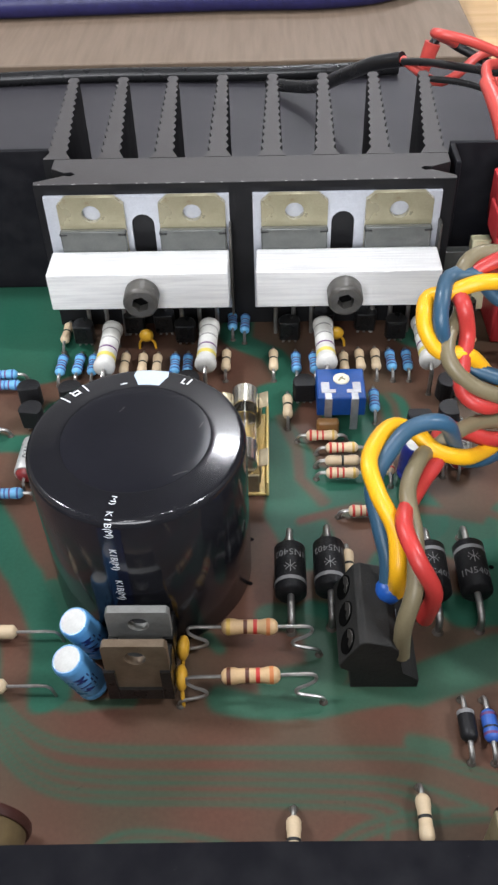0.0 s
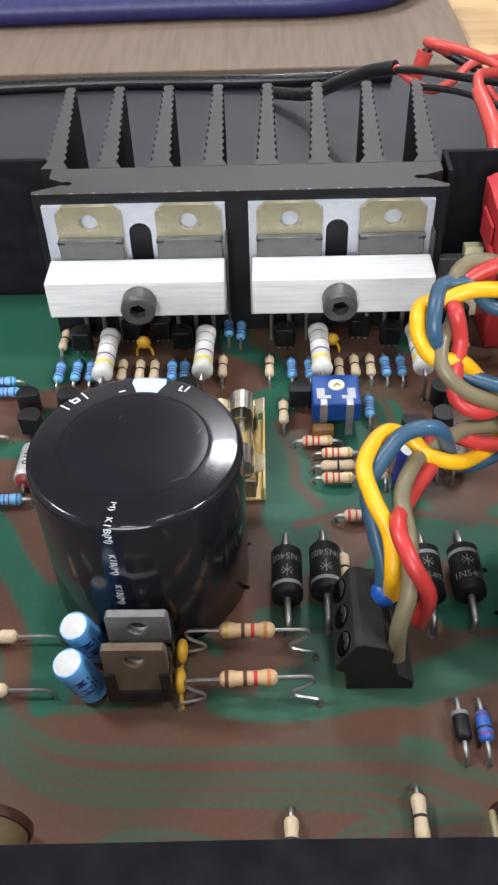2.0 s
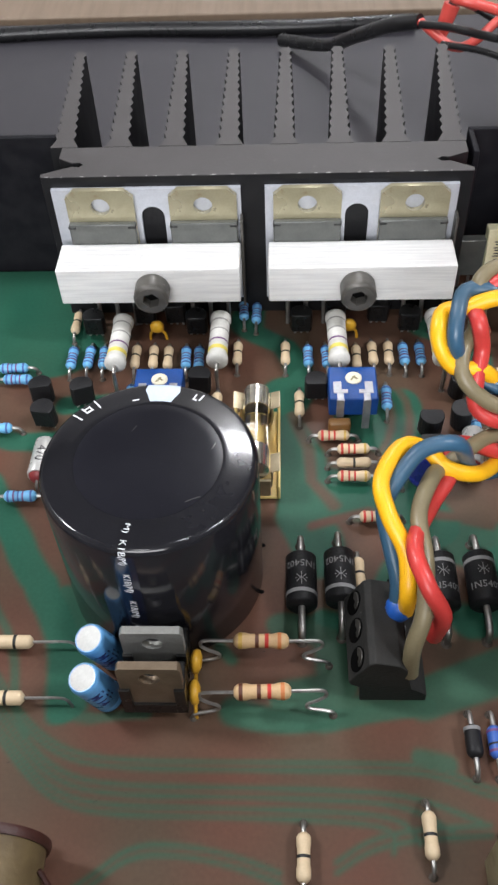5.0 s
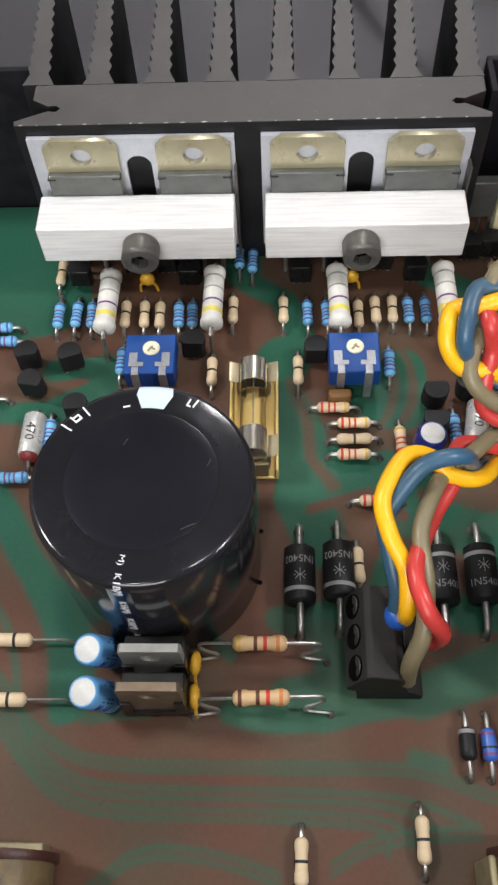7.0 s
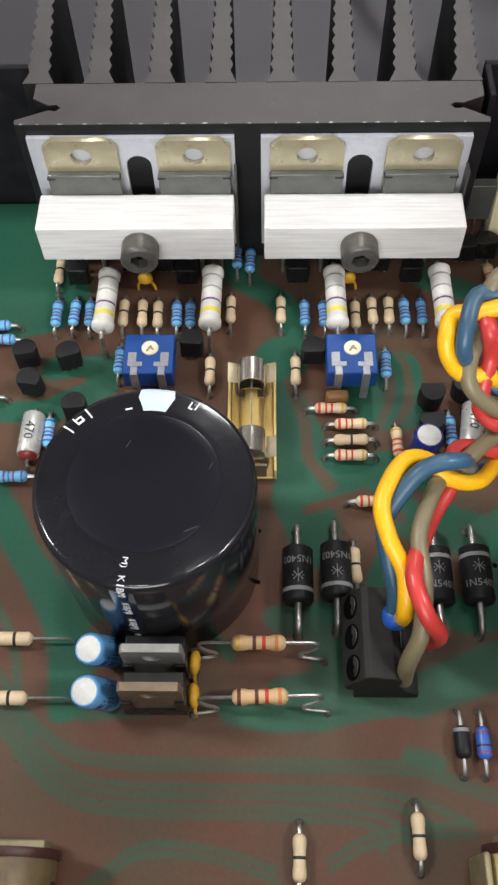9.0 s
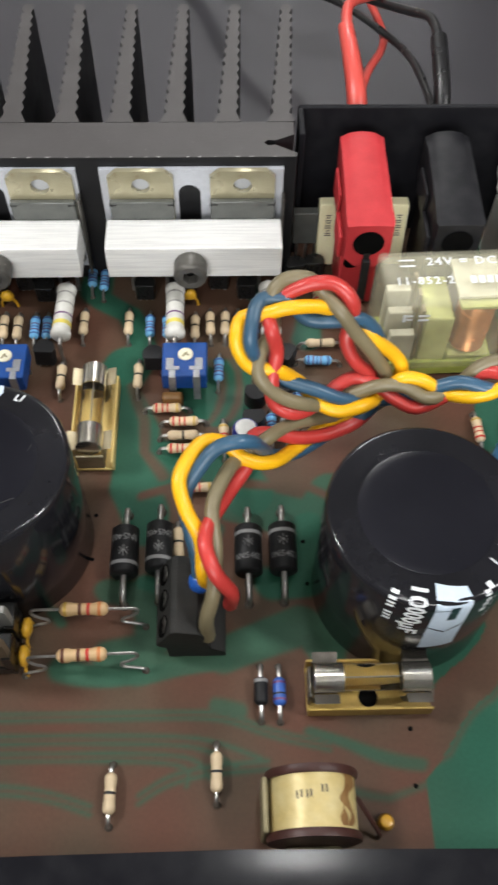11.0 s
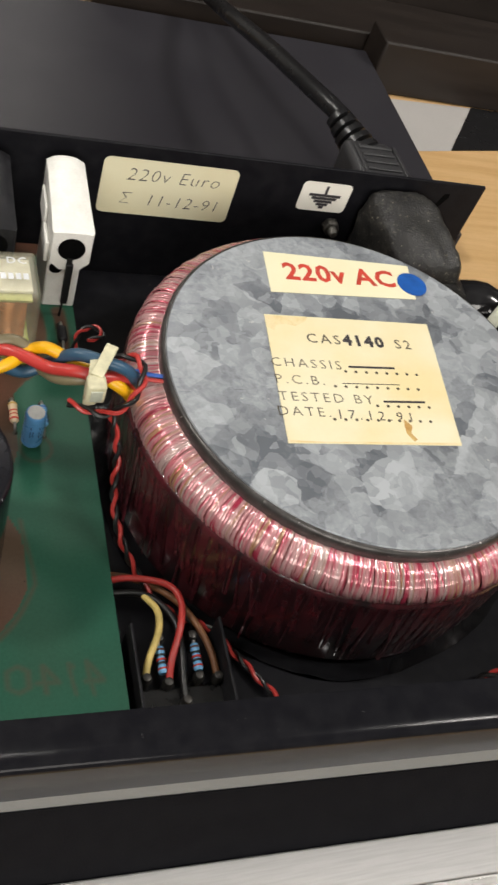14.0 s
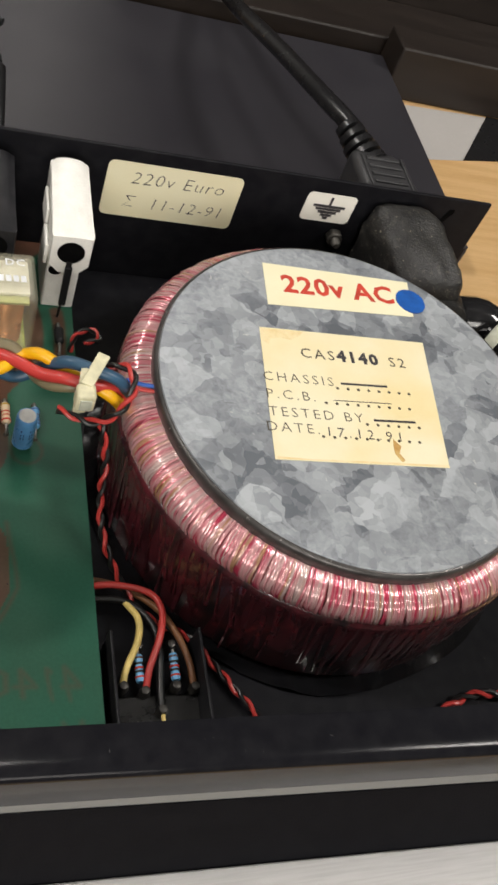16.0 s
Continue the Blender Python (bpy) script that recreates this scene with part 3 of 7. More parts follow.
def winding_material():
    m = material("taped enamelled winding", (0.42, 0.10, 0.09), 0.13, 0.35, scale=200, coat=1.0, bump=0.35, fine=700, island=0.25, rough_vary=0.06)
    nt = m.node_tree
    b = nt.nodes["Principled BSDF"]
    link = nt.links.new
    geo = nt.nodes.new("ShaderNodeNewGeometry")
    ramp = nt.nodes.new("ShaderNodeValToRGB")
    cr = ramp.color_ramp
    cr.interpolation = "CONSTANT"
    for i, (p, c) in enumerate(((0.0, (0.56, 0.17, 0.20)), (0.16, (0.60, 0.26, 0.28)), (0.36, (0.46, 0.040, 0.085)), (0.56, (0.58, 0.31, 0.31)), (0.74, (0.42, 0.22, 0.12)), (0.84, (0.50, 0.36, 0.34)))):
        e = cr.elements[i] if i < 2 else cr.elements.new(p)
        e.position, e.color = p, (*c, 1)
    link(geo.outputs["Random Per Island"], ramp.inputs[0])
    # wrinkles of clear tape lie paler over groups of turns
    tc = nt.nodes.new("ShaderNodeTexCoord")
    cloud = nt.nodes.new("ShaderNodeTexNoise")
    cloud.inputs["Scale"].default_value, cloud.inputs["Detail"].default_value = 150, 3
    link(tc.outputs["Object"], cloud.inputs["Vector"])
    veil = nt.nodes.new("ShaderNodeMapRange")
    veil.inputs[1].default_value, veil.inputs[2].default_value, veil.inputs[4].default_value = 0.42, 0.60, 0.45
    link(cloud.outputs["Fac"], veil.inputs[0])
    pale = nt.nodes.new("ShaderNodeMix")
    pale.data_type = "RGBA"
    pale.inputs[7].default_value = (0.66, 0.44, 0.43, 1)
    link(veil.outputs[0], pale.inputs[0])
    link(ramp.outputs[0], pale.inputs[6])
    link(pale.outputs[2], b.inputs["Base Color"])
    return m


def speckle(m, colour, scale, amount):
    """Scatters small specks of dust or wear over a material."""
    nt = m.node_tree
    b = nt.nodes["Principled BSDF"]
    old = b.inputs["Base Color"].links[0].from_socket
    tc = nt.nodes.new("ShaderNodeTexCoord")
    n = nt.nodes.new("ShaderNodeTexNoise")
    n.inputs["Scale"].default_value, n.inputs["Detail"].default_value, n.inputs["Roughness"].default_value = scale, 5, 0.7
    nt.links.new(tc.outputs["Object"], n.inputs["Vector"])
    r = nt.nodes.new("ShaderNodeMapRange")
    r.inputs[1].default_value, r.inputs[2].default_value = 0.66 - amount, 0.72 - amount
    nt.links.new(n.outputs["Fac"], r.inputs[0])
    mx = nt.nodes.new("ShaderNodeMix")
    mx.data_type = "RGBA"
    nt.links.new(r.outputs[0], mx.inputs[0])
    nt.links.new(old, mx.inputs[6])
    mx.inputs[7].default_value = (*colour, 1)
    nt.links.new(mx.outputs[2], b.inputs["Base Color"])


speckle(M["rubber"], (0.20, 0.18, 0.14), 900, 0.045)
speckle(M["rubber"], (0.05, 0.047, 0.04), 330, 0.08)
speckle(M["anodised"], (0.12, 0.115, 0.11), 900, -0.01)
speckle(M["steel"], (0.30, 0.28, 0.25), 650, 0.02)
speckle(M["chassis"], (0.05, 0.045, 0.04), 500, -0.02)
speckle(M["black_paint"], (0.04, 0.04, 0.04), 600, -0.03)
speckle(M["tab_gold"], (0.30, 0.24, 0.15), 300, 0.03)
speckle(M["sleeve_top"], (0.07, 0.07, 0.075), 1500, -0.03)
speckle(M["alu"], (0.30, 0.30, 0.30), 900, -0.055)
speckle(M["disc_rim"], (0.48, 0.46, 0.43), 420, 0.03)

M["board"], M["spangle"], M["winding"] = board_material(), spangle_material(), winding_material()
speckle(M["board"], (0.17, 0.15, 0.13), 1100, -0.055)
speckle(M["board"], (0.020, 0.017, 0.014), 480, -0.018)
speckle(M["spangle"], (0.62, 0.62, 0.60), 260, 0.0)
speckle(M["spangle"], (0.09, 0.09, 0.09), 430, -0.035)

# ---- room ----
bench = thing("table", "honey coloured wooden workbench under the amplifier", "table")
part("tabletop", box(-45, 70, -9, 55, -5.0, -2.2, 0.15), M["wood_table"], bench)
for bx in (-41, 66):
    for by in (-5, 51):
        part("leg", box(bx - 3, bx + 3, by - 3, by + 3, -77.9, -5.05, 0.3), M["wood_table"], bench)
solo("floor", box(-180, 180, -180, 200, -80, -78), M["floor"], "grey floor", "floor", kind="structure")
solo("ceiling", box(-180, 180, -180, 200, 184, 188), M["ceiling"], "off-white ceiling", "ceiling", kind="structure")
# unseen wall, kept pale as a reflector behind the amplifier
solo("wall_north", box(-180, 180, 200, 206, -80, 188), M["wall_reflector"], "plain unseen wall, made pale to reflect light forward", "wall", kind="structure")
south = thing("wall_south", "plain grey-beige wall with an opening for the added window", "wall", kind="structure")
for wx0, wx1, wz0, wz1 in ((-180, -86, -80, 188), (46, 180, -80, 188), (-86, 46, -80, 34), (-86, 46, 126, 188)):
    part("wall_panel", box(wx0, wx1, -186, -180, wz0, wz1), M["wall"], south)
# unseen window, added to house the front fill light
window = thing("window_1", "unseen white framed window with two panes, added round the front fill light", "window", kind="structure")
for wx0, wx1, wz0, wz1 in ((-86, -82, 34, 126), (42, 46, 34, 126), (-22, -18, 38, 122), (-82, 42, 34, 38), (-82, 42, 122, 126)):
    part("window_frame", box(wx0, wx1, -185.5, -183, wz0, wz1, 0.3), M["white_plastic"], window)
for wx0, wx1 in ((-82, -22), (-18, 42)):
    part("pane", box(wx0, wx1, -184.5, -184.1, 38, 122), M["glass"], window).visible_shadow = False
part("window_sill", box(-90, 50, -179.9, -174, 31.5, 34, 0.4), M["white_plastic"], window)
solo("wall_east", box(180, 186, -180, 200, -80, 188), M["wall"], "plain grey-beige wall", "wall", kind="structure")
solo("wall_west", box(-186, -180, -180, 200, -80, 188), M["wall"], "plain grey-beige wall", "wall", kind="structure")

# ---- behind the amplifier ----
# the amplifier's sheet metal lid, lying behind the chassis
lid = thing("metal_tray", "dark grey painted sheet metal amplifier lid lying upside down on the table", "tray")
part("top_plate", box(-22, 25.0, 20.3, 33.0, -1.12, -1.0, 0.04), M["lid"], lid)
part("side_flange", box(24.88, 25.0, 20.3, 33.0, -2.18, -1.125, 0.03), M["lid"], lid)
part("side_flange", box(-22, -21.88, 20.3, 33.0, -2.18, -1.125, 0.03), M["lid"], lid)
part("back_flange", box(-21.85, 24.85, 32.88, 33.0, -2.18, -1.125, 0.03), M["lid"], lid)
solo("plywood_board", box(-24, 8.6, 33.6, 52, -2.18, -1.0, 0.06), M["wood_pale"], "pale plywood board lying behind the amplifier lid", "board")
solo("navy_cable", tube([(-24, 39.0, -0.42), (-14, 39.0, -0.42), (-8, 39.2, -0.42), (-2, 39.4, -0.42), (3, 39.4, -0.42), (6, 40.6, -0.42), (8, 44, -0.42)], 0.58, 12, step=0.6), M["wire_navy"], "navy blue round cable on the plywood", "cable")


def amplifier():
    amp = thing("amplifier_chassis", "black steel amplifier chassis standing open on the table", "amplifier")
    part("floor_pan", prism([(-20.0, 2.5), (22.0, 1.45), (22.0, 16.78), (-20.0, 16.78)], -1.05, -0.9, 0.02), M["chassis"], amp)
    part("back_panel", box(-20.0, -4.55, 16.8, 16.92, -1.05, 3.50, 0.03), M["chassis"], amp)
    back = part("back_panel", box(4.12, 21.95, 16.8, 16.92, -1.05, 3.50, 0.03), M["chassis"], amp)
    part("panel_slot", prism([(20.50, 2.68), (20.66, 2.64), (20.86, 3.02), (20.84, 3.14), (20.66, 3.12)], 0, 0.004), M["void"], back, m=at(0, 16.797, 0, 90))
    part("panel_edge", box(4.10, 4.22, 15.9, 16.79, -0.88, 3.50, 0.02), M["chassis"], amp)
    # front: a black flange with a rolled lip hangs over the plain metal front wall
    lip = [(1.98, 3.60), (1.98, 3.72), (1.50, 3.725), (1.36, 3.715), (1.27, 3.68), (1.215, 3.62), (1.20, 3.54), (1.205, 2.32), (1.215, 2.32), (1.30, 3.50), (1.36, 3.58), (1.45, 3.60)]
    bm = bmesh.new()
    rows = []
    for x, back_y in ((-20.0, 1.76), (-8.0, 1.80), (-4.0, 1.85), (0.0, 1.92), (2.5, 1.94), (6.0, 1.88), (10.0, 1.79), (16.0, 1.65), (22.0, 1.51)):
        rows.append([bm.verts.new((x, back_y + (y - 1.98) * (0.88 + 0.0155 * x), z)) for y, z in lip])
    for r0, r1 in zip(rows, rows[1:]):
        for i in range(len(lip)):
            j = (i + 1) % len(lip)
            bm.faces.new((r0[i], r0[j], r1[j], r1[i]))
    bm.faces.new(rows[0])
    bm.faces.new(rows[-1][::-1])
    bmesh.ops.recalc_face_normals(bm, faces=bm.faces[:])
    fl = part("front_flange", bm, M["black_paint"], amp, "glossy black flange with a rolled lip")
    part("rust_spot", prism([(5.98, 1.67), (6.02, 1.63), (6.08, 1.64), (6.12, 1.69), (6.08, 1.73), (6.0, 1.715)], 3.7262, 3.7275), M["rust"], fl, "brown rust spot")
    for pts in ([(6.15, 1.64), (6.30, 1.42), (6.46, 1.18)], [(5.88, 1.40), (5.9, 1.28), (5.89, 1.16)], [(6.0, 1.30), (6.03, 1.18)], [(8.88, 1.42), (8.88, 1.36)], [(12.6, 1.35), (12.66, 1.33)]):
        part("scratch", tube([(x, y, 3.7235) for x, y in pts], 0.0045, 4, step=0.1), M["scratch"], fl)
    part("front_wall", prism([(-20.0, 2.40), (22.0, 0.96), (22.0, 1.08), (-20.0, 2.52)], -0.9, 3.58, 0.0), M["alu_strip"], amp, "plain grey metal front wall")
    slope = [(-20.0, 2.39, 0.85), (22.0, 0.95, 0.05), (22.0, -0.02, -1.15), (-20.0, 1.45, -1.15), (-20.0, 2.39, -2.1), (22.0, 0.95, -2.1), (22.0, -0.02, -2.1), (-20.0, 1.45, -2.1)]
    bm = bmesh.new()
    vs = [bm.verts.new(p) for p in slope]
    for f in ((0, 1, 2, 3), (4, 7, 6, 5), (0, 4, 5, 1), (1, 5, 6, 2), (2, 6, 7, 3), (3, 7, 4, 0)):
        bm.faces.new([vs[i] for i in f])
    bmesh.ops.recalc_face_normals(bm, faces=bm.faces[:])
    bmesh.ops.bevel(bm, geom=bm.edges[:], offset=0.05, segments=2, affect="EDGES", profile=0.5)
    fas = part("fascia", bm, M["fascia_black"], amp, "black grained sloping front moulding")
    part("chip", prism([(-0.14, -0.04), (0.0, -0.06), (0.14, 0.01), (0.0, 0.05)], 0, 0.015), M["scratch"], fas, m=at(9.98, 1.06, -0.19, 54))
    part("front_panel", prism([(-20.0, 0.70), (22.0, -1.03), (22.0, -0.03), (-20.0, 1.44)], -2.15, -1.13, 0.04), M["alu_fascia"], amp, "thick brushed silver front panel")
    bm = bmesh.new()
    vs = [bm.verts.new(p) for p in ((-20.0, 0.68, -1.17), (22.0, -1.05, -1.17), (22.0, -2.6, -2.15), (-20.0, -0.9, -2.15), (-20.0, 0.68, -2.15), (22.0, -1.05, -2.15))]
    for f in ((0, 1, 2, 3), (3, 2, 5, 4), (0, 4, 5, 1), (0, 3, 4), (1, 5, 2)):
        bm.faces.new([vs[i] for i in f])
    bmesh.ops.recalc_face_normals(bm, faces=bm.faces[:])
    part("panel_face", bm, M["alu_face"], amp, "brushed sloping face of the front panel")
    for x in (-17, 18):
        for y in (3, 14):
            part("foot", lathe([(-2.18, 0), (-2.18, 0.7), (-2.1, 0.8), (-1.06, 0.85), (-1.06, 0)], seg=16), M["rubber"], amp, m=at(x, y))
    return amp


amplifier()


# ---- circuit board ----
def board():
    x0, x1, y0, y1, step = -7.2, 9.62, 2.2, 16.72, 0.045
    nx, ny = int((x1 - x0) / step) + 1, int((y1 - y0) / step) + 1
    X, Y = np.meshgrid(np.linspace(x0, x1, nx), np.linspace(y0, y1, ny))
    U = X + 0.10 * np.sin(1.7 * Y + 0.6) + 0.07 * np.sin(3.1 * X + 1.2 * Y)
    V = Y + 0.10 * np.sin(1.5 * X + 1.0) + 0.07 * np.sin(2.7 * Y - 1.4 * X)

    def dist(line, U=U, V=V):
        d = np.full(X.shape, 1e9)
        for (ax, ay), (bx, by) in zip(line, line[1:]):
            lx, ly = bx - ax, by - ay
            t = np.clip(((U - ax) * lx + (V - ay) * ly) / (lx * lx + ly * ly + 1e-9), 0, 1)
            d = np.minimum(d, np.hypot(U - ax - t * lx, V - ay - t * ly))
        return d

    green = np.zeros(X.shape)

    def clear_of(width, line, amount=1.0, soft=0.09):
        # fine tracks run true, broad areas wander a little
        if width < 0.05:
            for _ in range(2):
                line = line[:1] + [(a[0] + (b[0] - a[0]) * q, a[1] + (b[1] - a[1]) * q) for a, b in zip(line, line[1:]) for q in (0.25, 0.75)] + line[-1:]
        d = dist(line, X, Y) if width < 0.05 else dist(line)
        green[:] = np.maximum(green, amount * np.clip((width - d) / soft + 0.5, 0, 1))

    def copper(width, line, amount=1.0):
        green[:] *= 1 - amount * np.clip((width - dist(line)) / 0.09 + 0.5, 0, 1)

    def clear_area(outline):
        inside = np.zeros(X.shape, bool)
        for (ax, ay), (bx, by) in zip(outline, outline[1:] + outline[:1]):
            if ay != by:
                inside ^= ((ay > V) != (by > V)) & (U < (bx - ax) * (V - ay) / (by - ay) + ax)
        green[:] = np.maximum(green, inside)

    clear_of(1.3, [(-7.4, 16), (-5.6, 15.6), (-5.2, 14.2)])
    clear_of(0.9, [(-7, 13.6), (-5.6, 13.6)])
    clear_of(0.28, [(-4.2, 12.3), (-3.4, 12.4), (-3.2, 11.8), (-4.2, 11.2), (-5.2, 11.1), (-6.5, 11.9)])
    clear_of(0.26, [(-7, 10.4), (-5.5, 10.0), (-4.9, 9.1), (-4.45, 8.45), (-4.0, 8.0), (-3.75, 7.4), (-3.55, 6.7), (-3.42, 6.0), (-3.3, 5.6)])
    clear_of(0.16, [(-3.6, 7.8), (-3.3, 6.9), (-3.2, 5.9)], 0.9)
    clear_of(0.10, [(-3.3, 5.55), (-2.9, 5.35), (-2.0, 5.3)], 0.7)
    clear_of(0.09, [(-5.6, 8.3), (-4.75, 7.5), (-4.5, 7.0), (-4.33, 6.4), (-4.2, 5.8), (-3.8, 5.2)], 0.7)
    clear_of(0.5, [(0.3, 12.6), (0.1, 11.8), (0.5, 10.8), (0.4, 9.4), (0.9, 8.6)])
    clear_of(0.55, [(0.5, 10.3), (1.3, 9.7), (2.4, 9.6), (2.9, 9.0)])
    clear_of(0.55, [(1.9, 11.6), (2.5, 11.2), (2.5, 11.9), (1.8, 11.9)])
    clear_of(0.30, [(0.5, 13.0), (0.1, 14.0), (-0.6, 14.6), (-0.4, 15.6)])
    clear_of(0.30, [(3.3, 14.5), (4.3, 14.2), (4.2, 13.2)])
    clear_of(0.5, [(2.6, 8.9), (4.2, 8.4), (4.5, 9.2)], 0.85)
    clear_of(0.30, [(0.25, 7.1), (0.85, 6.9), (0.9, 6.0), (0.2, 5.8), (0.9, 5.55), (1.6, 5.6)], 0.8)
    clear_of(0.20, [(-0.75, 5.5), (-0.2, 5.5), (1.0, 5.5), (2.4, 5.45)], 0.85)
    clear_of(0.12, [(-1.0, 6.6), (-0.82, 6.35)], 0.8)
    clear_of(0.40, [(2.4, 5.6), (3.1, 6.0), (3.8, 6.3), (4.2, 5.9)], 0.8)
    clear_of(0.2, [(0.8, 7.2), (1.6, 6.8), (2.0, 7.4), (2.2, 8.2)])
    clear_of(0.3, [(3.2, 7.1), (4.0, 7.2), (4.1, 8.4)])
    # bundles of thin parallel tracks sweeping round the front of the board
    for o in (0.0, 0.12):
        clear_of(0.03, [(-5.4, 7.2 - o), (-4.7, 6.4 - o), (-4.04, 5.49 - o), (-3.4, 4.95 - o), (-2.6, 4.71 - o), (-0.5, 4.70 - o), (1.95, 4.70 - o), (2.5, 4.62 - o), (3.2, 4.33 - o), (4.2, 4.1 - o)], 0.88, 0.08)
    for o in (0.0, 0.14, 0.30, 0.43):
        clear_of(0.03, [(-5.4, 6.68 - o), (-4.6, 5.88 - o), (-3.93, 5.11 - o), (-3.3, 4.55 - o), (-2.52, 4.33 - o), (-0.5, 4.32 - o), (1.5 - o, 4.28 - o), (2.2 - o, 4.18 - o), (3.0 - 3 * o, 3.86 - o)], 0.88, 0.08)
    for o in (0.0, 0.14):
        clear_of(0.03, [(-2.8, 2.9 - o), (-2.5, 3.1 - o), (-2.0, 3.5 - o), (-1.25, 3.5 - o), (-0.5, 3.36 - o), (0.1, 3.15 - o)], 0.88, 0.08)
        clear_of(0.03, [(0.9, 3.3 - o), (1.37, 3.6 - o), (2.01, 3.75 - o), (3.11, 3.82 - o)], 0.88, 0.08)
    clear_of(0.12, [(2.25, 4.67), (2.8, 4.62)], 0.7)
    clear_area([(5.75, 1.2), (5.8, 3.5), (6.3, 3.95), (7.2, 4.8), (7.75, 5.9), (7.9, 7.3), (7.5, 8.0), (7.7, 9.3), (7.75, 10.4), (8.0, 11.3), (8.6, 12.0), (10.2, 12.3), (10.2, 1.2)])
    clear_area([(6.0, 4.75), (6.8, 5.45), (7.15, 6.2), (7.05, 6.7), (6.5, 5.95), (5.9, 5.4)])
    clear_of(0.6, [(9.3, 12.0), (9.3, 16.0)])
    clear_of(0.10, [(3.9, 4.35), (5.1, 3.95), (5.8, 3.75)], 0.8)
    clear_of(0.06, [(4.2, 3.5), (5.2, 3.3), (5.8, 3.4)], 0.6)
    copper(0.035, [(7.95, 7.6), (7.95, 6.0), (7.25, 4.75), (6.3, 3.85), (5.9, 3.7)], 0.7)
    for r in (0.95, 1.25):
        copper(0.07, [(1.57 + r * math.cos(a), 11.6 + r * math.sin(a)) for a in (-1.1 + i * 0.3 for i in range(9))], 0.8)
    copper(0.10, [(0.5, 12.0), (0.75, 11.0), (0.7, 10.3), (1.1, 9.5)], 0.8)
    copper(0.035, [(8.18 + 0.42 * math.cos(a), 9.72 + 0.42 * math.sin(a)) for a in (i * 0.4 for i in range(17))], 0.7)
    copper(0.10, [(2.7, 9.3), (4.0, 9.35), (4.6, 9.0)])
    copper(0.10, [(0.7, 9.1), (1.6, 9.3), (2.3, 8.9)])
    copper(0.18, [(9.2, 14.2), (9.2, 12.6)])
    # reversed figures and a letter left in the foil
    figures = {"0": [[(-0.16, 0.2), (-0.16, -0.2), (0.0, -0.32), (0.16, -0.2), (0.16, 0.2), (0.0, 0.32), (-0.16, 0.2)]], "1": [[(0.0, -0.32), (0.0, 0.32), (0.1, 0.22)]], "4": [[(-0.08, -0.32), (-0.08, 0.32), (0.2, -0.1), (-0.2, -0.1)]], "M": [[(-0.22, -0.28), (-0.22, 0.28), (0.0, -0.05), (0.22, 0.28), (0.22, -0.28)]]}
    for ch, fx, fy in (("0", 7.62, 3.95), ("4", 8.12, 3.95), ("1", 8.62, 3.95), ("4", 9.12, 3.95), ("M", 8.95, 2.95)):
        for line in figures[ch]:
            copper(0.035, [(fx + px, fy + py) for px, py in line], 0.55)
    wob = 0.5 + 0.5 * np.sin(2.1 * X + 0.7 * Y) * np.sin(1.3 * Y - 0.8 * X + 2)
    trace = (1 - green) * (0.78 + 0.22 * wob) + green * 0.08 * wob
    co = np.stack([X.ravel() * CM, Y.ravel() * CM, np.zeros(X.size)], 1)
    i = np.arange(nx * ny).reshape(ny, nx)
    quads = np.stack([i[:-1, :-1], i[:-1, 1:], i[1:, 1:], i[1:, :-1]], -1).reshape(-1, 4)
    me = bpy.data.meshes.new("mask_face")
    me.vertices.add(len(co))
    me.vertices.foreach_set("co", co.ravel())
    me.loops.add(quads.size)
    me.loops.foreach_set("vertex_index", quads.ravel())
    me.polygons.add(len(quads))
    me.polygons.foreach_set("loop_start", np.arange(0, quads.size, 4))
    me.update(calc_edges=True)
    me.attributes.new("trace", "FLOAT", "POINT").data.foreach_set("value", trace.ravel())
    me.materials.append(M["board"])
    pcb = thing("circuit_board", "green and brown solder masked circuit board in the chassis", "circuit board")
    face = new("mask_face", me)
    face.parent = pcb
    part("substrate", box(x0, x1, y0, y1, -0.16, -0.004), M["green_plastic"], pcb)
    for x, y in ((-6.8, 4), (-6.8, 14), (9.2, 2.9), (9.2, 16), (1, 2.8), (1, 16.2)):
        part("standoff", lathe([(-0.9, 0), (-0.9, 0.3), (-0.16, 0.3), (-0.16, 0)], seg=10), M["black_plastic"], pcb, m=at(x, y))
    for x, y in ((-0.19, 8.65), (-0.20, 7.68), (5.64, 4.32), (5.62, 3.36), (3.95, 8.0), (3.98, 7.1), (2.02, 7.9), (3.1, 4.9)):
        part("hole", lathe([(0.004, 0), (0.004, 0.04), (0.002, 0.045)], seg=10), M["void"], pcb, m=at(x, y))


board()


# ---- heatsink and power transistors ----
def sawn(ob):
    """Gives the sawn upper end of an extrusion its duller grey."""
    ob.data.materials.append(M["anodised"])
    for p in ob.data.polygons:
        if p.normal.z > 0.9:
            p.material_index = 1


